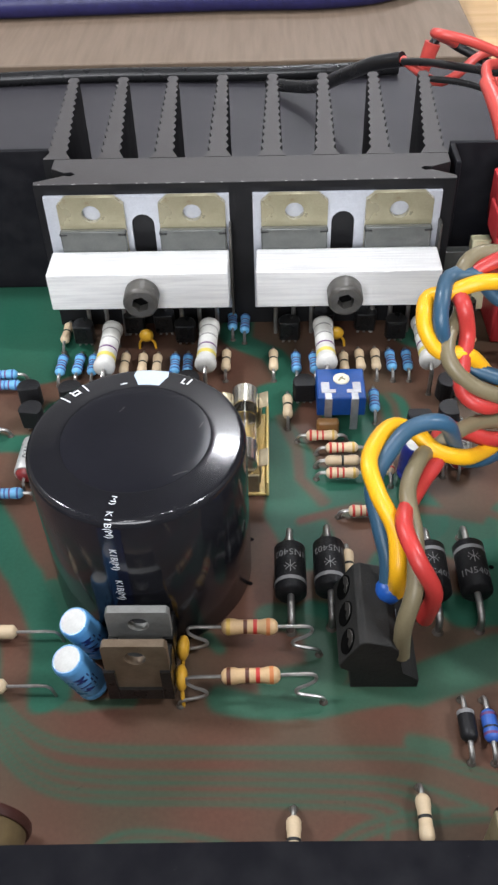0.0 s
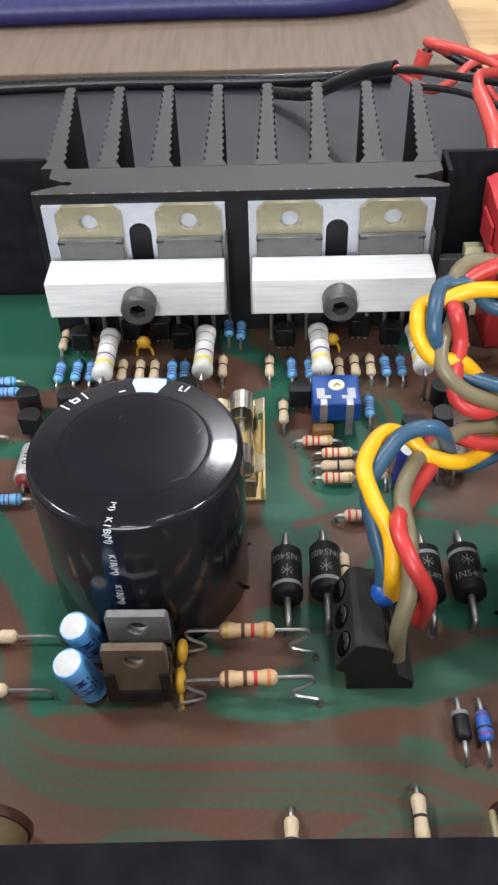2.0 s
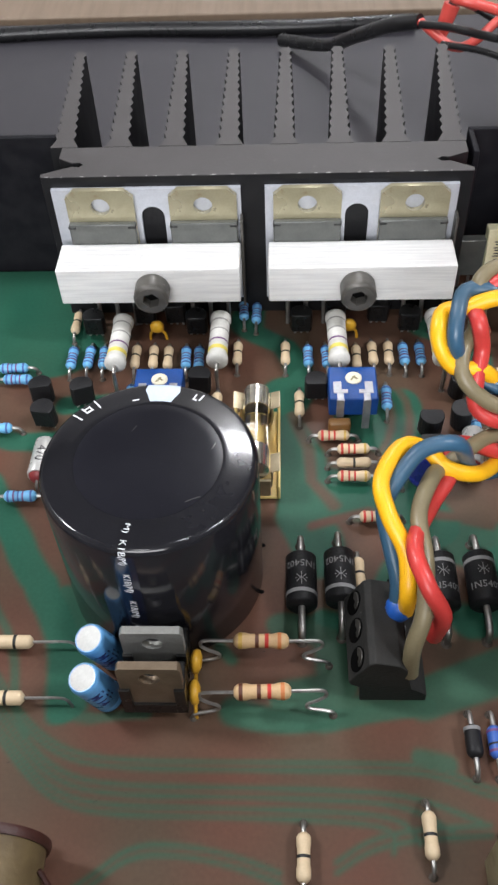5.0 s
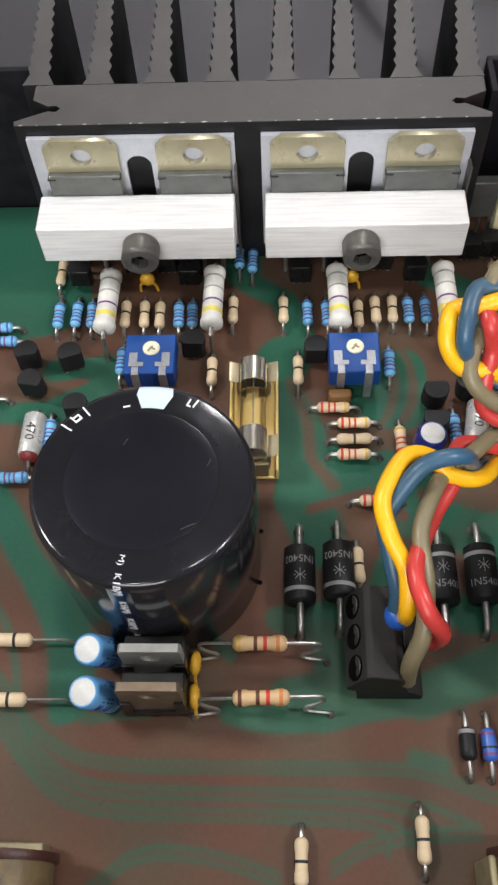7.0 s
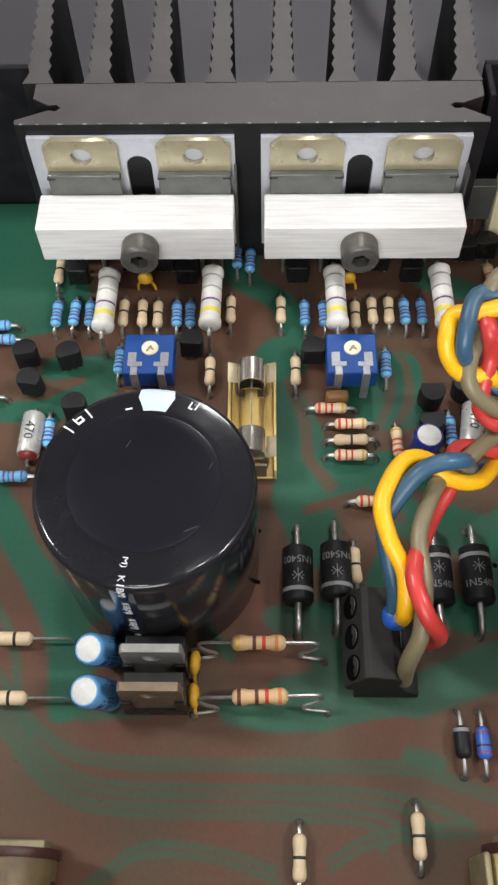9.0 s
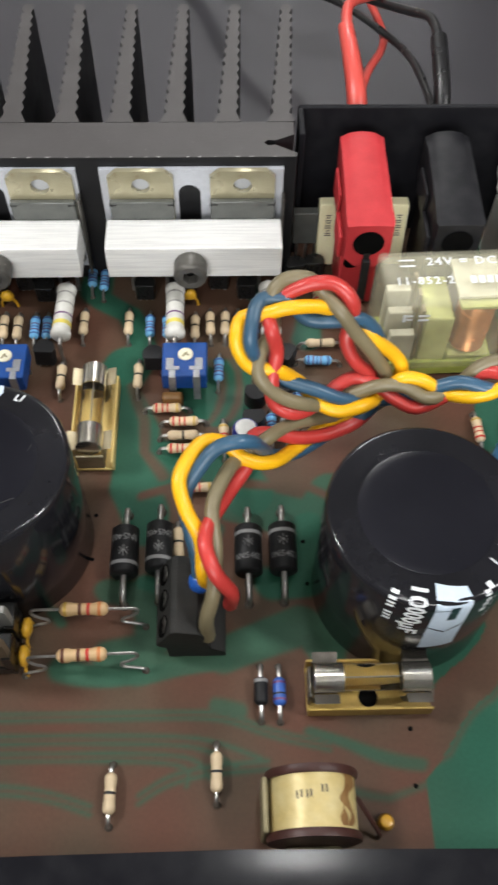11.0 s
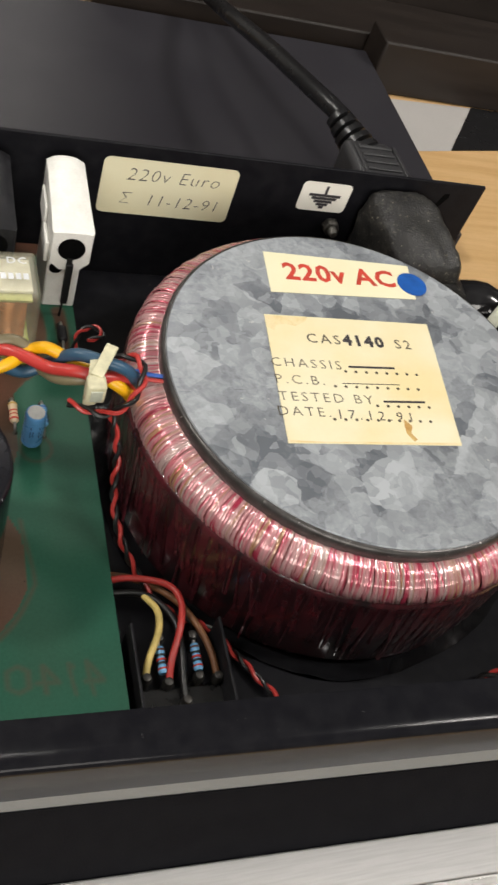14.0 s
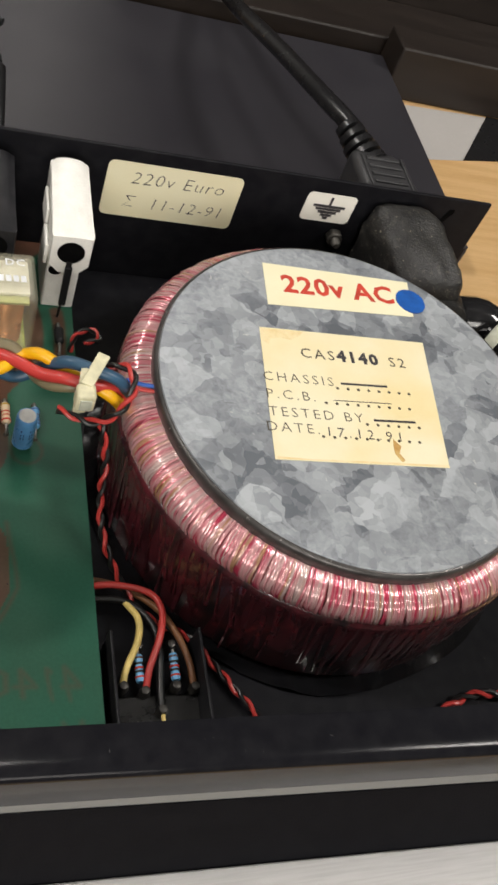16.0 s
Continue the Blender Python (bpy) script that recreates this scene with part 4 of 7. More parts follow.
def heatsink():
    hs = thing("heatsink", "black anodised finned heatsink with serrated fins", "heatsink")
    z0, z1 = -0.85, 3.53
    outline = [(-4.68, 15.15), (4.0, 15.15), (4.02, 15.28), (3.55, 15.55), (3.40, 15.50), (3.30, 15.60), (3.40, 15.70), (3.55, 15.66), (3.98, 15.86), (3.98, 16.28),
               (-4.42, 16.28), (-4.42, 15.86), (-4.10, 15.66), (-3.95, 15.70), (-3.85, 15.60), (-3.95, 15.50), (-4.10, 15.55), (-4.70, 15.28)]
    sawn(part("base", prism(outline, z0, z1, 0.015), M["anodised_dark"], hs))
    roots = [-4.38 + i * 1.155 for i in range(8)]
    for i, rx in enumerate(roots):
        tip = -4.68 + i * 1.243
        pts_l, pts_r = [], []
        n = 13
        for k in range(n * 2 + 1):
            s = k / (n * 2)
            y = 16.285 + 4.4 * s
            cx = rx + (tip - rx) * s
            half = 0.185 - 0.10 * s + (0.055 if k % 2 else 0.0)
            if k == 0:
                half = 0.30
            pts_l.append((cx - half, y))
            pts_r.append((cx + half, y))
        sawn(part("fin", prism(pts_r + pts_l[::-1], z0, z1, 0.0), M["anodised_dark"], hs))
    # bare metal where the black has chipped off the front edge
    rng = random.Random(12)
    for k in range(22):
        x, w, d = -4.55 + 0.385 * k + rng.uniform(-0.12, 0.12), rng.uniform(0.015, 0.06), rng.uniform(0.012, 0.03)
        part("edge_chip", prism([(x - w, 15.153), (x + w * 0.7, 15.153), (x + w, 15.153 + d * 0.6), (x - w * 0.2, 15.153 + d)], 3.5302, 3.5325), M["chip_metal"], hs)
    return hs


heatsink()


def power_block(x0, x1, screw_x, tabs, group):
    blk = thing("transistor_bracket", "pale grey aluminium bracket plate on the heatsink", "bracket", group)
    w = 0.24
    sx = screw_x
    half_slot = [(sx + w * math.cos(a), 2.65 + w * math.sin(a)) for a in (math.pi * i / 10 for i in range(11))]
    outline = [(x0, 0.5), (sx - w, 0.5)] + [(sx - w, 0.6)] + half_slot[::-1] + [(sx + w, 0.5), (x1, 0.5), (x1, 3.30), (x0, 3.30)]
    bm = prism(outline, 0, 0.10)
    part("plate", bm, M["alu_plate"], blk, m=at(0, 15.14, 0, 90))
    part("side_cheek", box(x1 - 0.02, x1 + 0.03, 14.75, 15.03, 0.5, 2.7, 0.01), M["steel"], blk)
    part("screw_shank", lathe([(0, 0), (0, 0.16), (0.9, 0.16), (0.9, 0)], axis="y", seg=12), M["steel"], blk, m=at(sx, 14.14, 1.78))
    for tx in tabs:
        tr = thing("power_transistor", "power transistor with dull gilt tab clamped under an aluminium bar", "transistor", "power transistors", m=at(tx, 15.02))
        ol = [(-0.69, 2.02), (0.69, 2.02), (0.69, 3.19), (0.50, 3.36), (-0.50, 3.36), (-0.69, 3.19)]
        tab = plate_with_holes(ol, [(0, 2.98, 0.195)], 0, 0.12)
        part("tab", tab, M["tab_gold"], tr, "dull gilt metal tab", m=at(0, 0, 0, 90))
        part("case", box(-0.69, 0.69, -0.26, -0.125, 0.9, 2.66, 0.03), M["tab_body"], tr)
        part("case_notch", merge(box(-0.70, -0.54, -0.265, -0.12, 2.56, 2.60), box(0.54, 0.70, -0.265, -0.12, 2.56, 2.60)), M["band_black"], tr)
        for lx in (-0.4, 0, 0.4):
            part("lead", tube([(lx, -0.2, 0.95), (lx, -0.22, 0.5), (lx, -0.3, 0.0)], 0.05, 6), M["lead"], tr)
    bar = thing("clamp_bar", "milled bare aluminium clamp bar across two transistors", "clamp bar", "clamp bars")
    part("bar", box(x0 + 0.06, x1 - 0.03, 13.87, 14.76, 1.32, 2.19, 0.03), M["alu"], bar)
    part("washer", lathe([(0.0, 0.17), (0.0, 0.34), (0.008, 0.335), (0.008, 0.17)], seg=28), M["steel"], bar, "dark washer under the screw", m=at(sx, 13.87, 1.74, 90))
    head = thing("socket_screw", "dark steel socket head cap screw through the clamp bar", "screw", "clamp screws", m=at(sx, 13.87, 1.74))
    hx = [(0.185 * math.cos(math.pi / 3 * i + 0.3), 0.185 * math.sin(math.pi / 3 * i + 0.3)) for i in range(6)]
    knurl = [(0.0, 0), (0.0, 0.345)] + [(-0.04 - 0.0425 * k, 0.362 - 0.008 * (k % 2)) for k in range(9)] + [(-0.43, 0.335), (-0.44, 0.30)]
    part("head", lathe(knurl, axis="y", seg=28), M["steel"], head)
    part("head_face", holed([(0.30 * math.cos(math.pi / 14 * i), 0.30 * math.sin(math.pi / 14 * i)) for i in range(28)], hx, 0.20, 0.443), M["steel"], head, m=at(0, 0, 0, 90))
    part("hex_socket", prism(hx, 0.19, 0.21), M["void"], head, m=at(0, 0, 0, 90))


power_block(-4.50, -0.65, -2.48, (-3.52, -1.42), "brackets")
power_block(-0.16, 3.73, 1.72, (0.70, 2.86), "brackets")


# ---- small parts on the board ----
def leads_for(half, reach, h, r=0.035):
    out = []
    for s in (-1, 1):
        out.append(tube([(s * (half - 0.03), 0, h), (s * (half + (reach - half) * 0.45), 0, h), (s * (reach - 0.04), 0, h - 0.03), (s * reach, 0, h - 0.1), (s * reach, 0, -0.02)], r, 6, step=0.05))
    return out


def resistor(label, group, body, bands, length=0.64, rad=0.115, reach=0.5, h=0.17, lead_r=0.035, dumbbell=True, m=None):
    """A resistor lying along x on its two leads; bands: (place -1..1, material, half width)."""
    t = thing("resistor", label, "resistor", group, m=m)
    L, r = length / 2, rad
    n = r * (0.90 if dumbbell else 1.0)
    prof = [(-L, 0), (-L, r * 0.45), (-L + 0.03, r * 0.8), (-L + 0.07, r), (-L + 0.17, r), (-L + 0.22, n), (L - 0.22, n), (L - 0.17, r), (L - 0.07, r), (L - 0.03, r * 0.8), (L, r * 0.45), (L, 0)]
    part("body", moved(lathe(prof, "x", 18), pose(0, 0, h)), body, t)
    for p, mat_, hw in bands:
        c = p * L
        rr = r if abs(c) > L - 0.2 else n
        part("band", moved(lathe([(c - hw, rr - 0.004), (c - hw, rr + 0.004), (c + hw, rr + 0.004), (c + hw, rr - 0.004)], "x", 18), pose(0, 0, h)), mat_, t)
    for b in leads_for(L, reach, h, lead_r):
        part("lead", b, M["lead"], t)
    for s in (-1, 1):
        part("joint", lathe([(0.0, 0.07), (0.03, 0.055), (0.07, 0.0)], seg=8), M["solder"], t, m=at(s * reach, 0))
    return t


link_r = resistor("beige resistor with one black band", "beige link resistors", M["beige"], [(0.0, M["band_black"], 0.022)], 0.66, 0.105, 0.5, m=at(-3.0, 13.46, 0, 0, 0, 90))
for x, y in ((-2.61, 13.45), (-2.29, 13.42), (-0.79, 13.54), (-4.45, 14.6), (0.24, 13.53), (1.76, 13.4), (2.11, 13.5), (2.45, 13.51), (0.52, 12.02), (-1.17, 12.0), (1.49, 7.93), (2.225, 3.62), (0.44, 3.31)):
    copy_thing(link_r, at(x, y, 0, 0, 0, 90 + random.uniform(-2.5, 2.5)))
for x, y in ((1.54, 10.45), (4.61, 12.9)):
    copy_thing(link_r, at(x, y, 0, 0, 0, random.uniform(-2, 2)))

blue_bands = [(-0.7, M["blue_band"], 0.02), (-0.36, M["band_violet"], 0.016), (-0.08, M["blue_band"], 0.016), (0.2, M["band_violet"], 0.016), (0.7, M["blue_band"], 0.02)]
blue_r = resistor("light blue metal film resistor with dark bands", "blue resistors", M["blue_res"], blue_bands, 0.62, 0.11, 0.5, m=at(-4.38, 13.44, 0, 0, 0, 90))
for x, y in ((-4.01, 13.46), (-3.69, 13.44), (-1.9, 13.42), (-1.62, 13.42), (-0.69, 14.98), (-0.4, 14.86), (0.73, 13.44), (1.12, 13.42), (2.77, 13.48), (3.12, 13.48), (2.3, 12.17), (-2.98, 12.27), (3.42, 10.65), (4.0, 11.2), (-4.2, 10.6), (8.5, 10.4)):
    copy_thing(blue_r, at(x, y, 0, 0, 0, 90 + random.uniform(-2.5, 2.5)))
for x, y in ((-5.6, 13.14), (-5.45, 12.8), (-4.78, 9.66), (-5.6, 11.4), (4.52, 12.4)):
    copy_thing(blue_r, at(x, y, 0, 0, 0, random.uniform(-2, 2)))

red_bands = [(-0.72, M["band_red"], 0.024), (-0.3, M["band_red"], 0.019), (0.05, M["band_red"], 0.019), (0.7, M["band_gold"], 0.022)]
red_r = resistor("beige resistor with red bands", "red banded resistors", M["beige"], red_bands, 0.62, 0.107, 0.49, m=at(1.18, 11.15))
for x, y in ((1.55, 10.8), (1.52, 10.12), (1.88, 9.17), (6.82, 12.22)):
    copy_thing(red_r, at(x, y, 0, 0, 0, random.uniform(-2, 2)))
for x, y in ((2.40, 10.4), (7.82, 10.5), (4.62, 14.4)):
    copy_thing(red_r, at(x, y, 0, 0, 0, 92))

# raised tan resistors with zigzag leads
def raised_resistor(m, bands):
    t = thing("resistor", "tan resistor raised on zigzag bent leads", "resistor", "raised resistors", m=m)
    h, L, r = 0.56, 0.44, 0.13
    prof = [(-L, 0), (-L, 0.06), (-L + 0.04, 0.11), (-L + 0.09, r), (-L + 0.2, r), (-L + 0.26, 0.112), (L - 0.26, 0.112), (L - 0.2, r), (L - 0.09, r), (L - 0.04, 0.11), (L, 0.06), (L, 0)]
    part("body", moved(lathe(prof, "x", 20), pose(0, 0, h)), M["tan"], t)
    for p, mm in bands:
        rr = r if abs(p * L) > L - 0.22 else 0.112
        part("band", moved(lathe([(p * L - 0.03, rr - 0.004), (p * L - 0.03, rr + 0.004), (p * L + 0.03, rr + 0.004), (p * L + 0.03, rr - 0.004)], "x", 20), pose(0, 0, h)), mm, t)
    for s in (-1, 1):
        path = [(s * (L - 0.02), 0, h), (s * 0.6, 0, h), (s * 0.86, 0, h), (s * 0.96, -0.01, h - 0.02), (s * 0.97, -0.04, h - 0.10), (s * 0.84, -0.08, h - 0.17), (s * 0.70, -0.10, h - 0.23), (s * 0.67, -0.12, h - 0.29), (s * 0.74, -0.13, h - 0.34), (s * 1.02, -0.15, h - 0.40), (s * 1.09, -0.15, h - 0.46), (s * 1.09, -0.15, -0.02)]
        part("lead", tube(path, 0.028, 6, step=0.04), M["lead"], t)
        part("joint", lathe([(0.0, 0.07), (0.03, 0.05), (0.06, 0.0)], seg=8), M["solder"], t, m=at(s * 1.09, -0.15))


raised_resistor(at(-0.18, 6.43), [(-0.75, M["band_gold"]), (-0.15, M["band_brown"]), (0.2, M["band_red"]), (0.66, M["band_orange"])])
raised_resistor(at(-0.15, 5.57, 0, 0, 0, 1.5), [(-0.75, M["band_brown"]), (-0.12, M["band_brown"]), (0.24, M["band_red"]), (0.70, M["band_orange"])])

# link resistors with a long lead beside the large can
for y, x in ((6.59, -4.24), (5.61, -4.2)):
    t = thing("resistor", "beige resistor with one long bare lead", "resistor", "long lead resistors", m=at(x, y))
    part("body", moved(lathe([(-0.33, 0), (-0.33, 0.06), (-0.27, 0.115), (0.22, 0.115), (0.28, 0.06), (0.28, 0)], "x", 18), pose(0, 0, 0.2)), M["beige"], t)
    part("band", moved(lathe([(-0.03, 0.11), (-0.03, 0.119), (0.02, 0.119), (0.02, 0.11)], "x", 18), pose(0, 0, 0.2)), M["band_black"], t)
    part("lead", tube([(0.27, 0, 0.2), (0.6, 0, 0.21), (0.9, 0.0, 0.2), (1.0, -0.03, 0.1), (1.03, -0.05, -0.02)], 0.024, 6), M["lead"], t)
    part("lead", tube([(-0.32, 0, 0.2), (-0.6, 0, 0.2), (-0.7, 0, 0.1), (-0.7, 0, -0.02)], 0.033, 6), M["lead"], t)

# large grey emitter resistors under the clamp bars
grey_r = resistor("large grey cement coated resistor with violet and yellow bands", "grey power resistors", M["cement"], [(-0.55, M["band_yellow"], 0.055), (-0.22, M["band_violet"], 0.022), (0.2, M["cement_band"], 0.02), (0.6, M["cement_band"], 0.02)], 1.5, 0.225, 0.92, 0.68, 0.045, True, m=at(-3.27, 13.38, 0, 0, 0, 89))
for x, y in ((-1.16, 13.44), (1.33, 13.44), (3.46, 13.46)):
    copy_thing(grey_r, at(x, y, 0, 0, 0, 91 if x > 0 else 89))


def diode(x, y, up):
    t = thing("rectifier_diode", "black moulded rectifier diode with a grey end band", "diode", "rectifier diodes", m=at(x, y, 0, 0, 0, 90))
    L, r, h = 0.49, 0.265, 0.36
    part("body", moved(lathe([(-L, 0), (-L, r - 0.03), (-L + 0.03, r), (L - 0.03, r), (L, r - 0.03), (L, 0)], "x", 26), pose(0, 0, h)), M["epoxy"], t)
    s = 1 if up else -1
    c = s * 0.3
    part("band", moved(lathe([(c - 0.035, r - 0.003), (c - 0.035, r + 0.004), (c + 0.035, r + 0.004), (c + 0.035, r - 0.003)], "x", 26), pose(0, 0, h)), M["grey_print"], t, "grey cathode band")

    def wrap(px):
        def bend(v):
            a = v.x / r
            return Vector((s * (v.y + px), -s * (r + 0.003 + v.z) * math.sin(a), h + (r + 0.003 + v.z) * math.cos(a)))
        return bend
    part("marking", lettering("1N5402", 0.18, wrap(-0.22), thick=0.002), M["grey_print"], t)
    part("marking", strokes_wrapped(wrap(0.08)), M["grey_print"], t)
    for q in (-1, 1):
        part("lead", tube([(q * (L - 0.02), 0, h), (q * 0.72, 0, h), (q * 0.9, 0, h - 0.04), (q * 0.96, 0, h - 0.14), (q * 0.96, 0, -0.02)], 0.06, 8, step=0.05), M["lead"], t)
        part("joint", lathe([(0.0, 0.1), (0.04, 0.075), (0.09, 0.0)], seg=8), M["solder"], t, m=at(q * 0.96, 0))


def strokes_wrapped(bend):
    bm = merge(tube([(-0.1, 0.0, 0), (0.1, 0.0, 0)], 0.008, 4, False), tube([(-0.08, 0.07, 0), (0.0, -0.02, 0), (0.08, 0.07, 0)], 0.008, 4, False), tube([(-0.08, -0.07, 0), (0, 0.02, 0), (0.08, -0.07, 0)], 0.008, 4, False), tube([(0, -0.12, 0), (0, 0.12, 0)], 0.008, 4, False))
    for v in bm.verts:
        v.co = bend(v.co)
    return bm


diode(0.48, 7.66, False)
diode(1.14, 7.74, False)
diode(2.85, 7.65, True)
diode(3.52, 7.68, True)


def small_diode(x, y, body, bands, label):
    resistor(label, "", body, bands, 0.5, 0.125 if body == M["epoxy"] else 0.115, 0.5, 0.17, 0.04, False, m=at(x, y, 0, 0, 0, 90))


small_diode(3.02, 4.98, M["epoxy"], [(0.7, M["grey_print"], 0.03)], "small black diode with a grey band")
small_diode(3.35, 4.97, M["deep_blue_res"], [(-0.6, M["band_violet"], 0.02), (-0.2, M["band_black"], 0.015), (0.6, M["band_violet"], 0.02)], "deep blue resistor with dark bands")
small_diode(9.2, 13.1, M["epoxy"], [(0.7, M["band_black"], 0.03)], "small black diode near the white terminal")


def to92(x, y, rz, dark=False):
    t = thing("small_transistor", "small black D-shaped transistor standing on its legs", "transistor", "small transistors", m=at(x, y, 0, random.uniform(-4, 4), random.uniform(-3, 3), rz))
    ol = [(0.24 * math.cos(a), 0.24 * math.sin(a)) for a in (radians(-35 + 250 * i / 14) for i in range(15))]
    part("body", prism(ol, 0.12, 0.58, 0.015), M["epoxy_dark" if dark else "epoxy"], t)
    for lx in (-0.12, 0, 0.12):
        part("leg", tube([(lx, 0, 0.14), (lx, -0.02, 0.05), (lx * 1.25, -0.03, -0.02)], 0.028, 5), M["lead"], t)


for x, y, r in ((-4.80, 12.25, 10), (-4.62, 11.62, -8), (-3.96, 12.22, 20), (-3.70, 11.02, 5), (-1.56, 12.5, 0), (0.87, 12.35, 0), (3.08, 11.35, 180), (3.06, 10.68, 180), (3.75, 11.5, 90), (3.8, 12.35, 60),
                (-4.0, 14.4, 0), (-1.72, 14.4, 0), (0.6, 14.42, 0), (2.97, 14.42, 0), (4.15, 15.0, 0), (4.6, 15.05, 0)):
    to92(x, y, r, y > 14)
for x in (-2.9, -2.2, 1.35, 2.3):
    to92(x, 14.75, 0, True)


def case_transistor(x, y):
    t = thing("driver_transistor", "grey flat cased driver transistor beside the heatsink", "transistor", m=at(x, y))
    part("body", box(-0.36, 0.36, -0.12, 0.12, 0.55, 1.5, 0.03), M["tab_body"], t)
    for lx in (-0.22, 0, 0.22):
        part("leg", tube([(lx, 0, 0.57), (lx, 0, 0.2), (lx, 0, -0.02)], 0.035, 5), M["lead"], t)


case_transistor(4.42, 15.75)


def trimmer(x, y):
    t = thing("trimmer", "square blue trimmer potentiometer with a cream screw", "trimmer", "trimmers", m=at(x, y))
    part("body", box(-0.48, 0.48, -0.52, 0.40, 0.34, 0.80, 0.03), M["trim_blue"], t)
    part("screw", lathe([(0.80, 0), (0.80, 0.165), (0.82, 0.165), (0.835, 0.15), (0.835, 0.0)], seg=22), M["cream"], t, "cream adjusting screw", m=at(0.02, 0.06))
    part("screw_slot", merge(box(-0.11, 0.05, -0.02, 0.02, 0.836, 0.839), box(-0.02, 0.02, -0.09, 0.03, 0.8362, 0.8392)), M["ferrite"], t, m=at(0.02, 0.06, 0, 0, 0, 55))
    for s in (-1, 1):
        part("terminal", merge(box(s * 0.31 - 0.08, s * 0.31 + 0.08, -0.26, -0.04, 0.801, 0.815, 0.004), box(s * 0.25 - 0.14, s * 0.25 + 0.14, -0.36, -0.262, 0.801, 0.817, 0.004), box(s * 0.26 - 0.065, s * 0.26 + 0.065, -0.56, -0.362, 0.801, 0.815, 0.004), box(s * 0.26 - 0.075, s * 0.26 + 0.075, -0.56, -0.525, -0.02, 0.80, 0.006)), M["tin_dull"], t, "tinned contact tab")
    for s in (-1, 1):
        part("leg", box(s * 0.4 - 0.04, s * 0.4 + 0.04, 0.15, 0.2, -0.02, 0.36), M["lead"], t)


trimmer(-2.31, 12.05)
trimmer(1.57, 12.05)
for x in (1.30, -2.58):
    solo("dipped_capacitor", box(x - 0.22, x + 0.22, 11.24, 11.44, 0.02, 0.40, 0.06, 3), M["brown_dip"], "brown dipped capacitor in front of a trimmer", "capacitor", "dipped capacitors")


def disc_capacitor(x, y, mat_, r, h, rz, label):
    t = thing("disc_capacitor", label, "capacitor", "", m=at(x, y, 0, 0, 0, rz))
    prof = [(-0.09, 0), (-0.085, r * 0.5), (-0.05, r * 0.9), (0, r), (0.05, r * 0.9), (0.085, r * 0.5), (0.09, 0)]
    part("disc", moved(lathe(prof, "y", 22), pose(0, 0, h)), mat_, t)
    for s in (-1, 1):
        part("lead", tube([(s * r * 0.55, 0, h - r * 0.6), (s * r * 1.0, 0, h - r * 1.2), (s * r * 1.15, 0, -0.02)], 0.032, 6, step=0.05), mat_, t)


disc_capacitor(-2.58, 14.22, M["orange_disc"], 0.16, 0.36, 0, "small orange disc capacitor under a clamp screw")
disc_capacitor(1.64, 14.22, M["orange_disc"], 0.16, 0.36, 0, "small orange disc capacitor under a clamp screw")
disc_capacitor(-1.21, 6.14, M["amber"], 0.2, 0.42, 86, "amber dipped disc capacitor beside a regulator")
disc_capacitor(-1.20, 5.62, M["amber"], 0.2, 0.42, 93, "amber dipped disc capacitor beside a regulator")


def fuse_holder(m, label, metal, clip):
    t = thing("fuse_holder", label, "fuse holder", "fuse holders", m=m)
    part("base", box(-1.1, 1.1, -0.40, 0.40, 0.02, 0.10, 0.02), metal, t)
    part("side_rail", box(-1.1, 1.1, -0.46, -0.405, 0.02, 0.38, 0.02), metal, t)
    part("side_rail", box(-1.1, 1.1, 0.405, 0.46, 0.02, 0.38, 0.02), metal, t)
    if metal == M["brass_aged"]:
        part("base_hole", lathe([(0.104, 0.0), (0.104, 0.17), (0.10, 0.175)], seg=20), M["void"], t, m=at(0, -0.16))
    for s in (-1, 1):
        for q in (-1, 1):
            part("clip", clip_leaf(s * 0.8, q), clip, t, "dull metal spring clip")
        part("end_stop", box(s * 1.06 - 0.03, s * 1.06 + 0.03, -0.28, 0.28, 0.11, 0.55, 0.015), clip, t)
    fu = thing("glass_fuse", "glass tube fuse with nickel end caps in its clips", "fuse", "glass fuses", m=m)
    part("tube", moved(lathe([(-0.95, 0.2), (-0.95, 0.235), (0.95, 0.235), (0.95, 0.2)], "x", 20), pose(0, 0, 0.75)), M["glass"], fu, "clear glass tube")
    for s in (-1, 1):
        a, b = sorted((s * 0.5, s * 1.0))
        part("end_cap", moved(lathe([(a, 0.238), (a, 0.26), (b, 0.26), (b + 0.012, 0.24), (b + 0.012, 0), ] if s > 0 else [(a - 0.012, 0), (a - 0.012, 0.24), (a, 0.26), (b, 0.26), (b, 0.238)], "x", 22), pose(0, 0, 0.75)), M["cap_steel"], fu, "bright nickel end cap")
    part("element", moved(tube([(-0.9, 0, 0), (0.9, 0, 0.02)], 0.012, 4, False), pose(0, 0, 0.75)), M["lead"], fu)


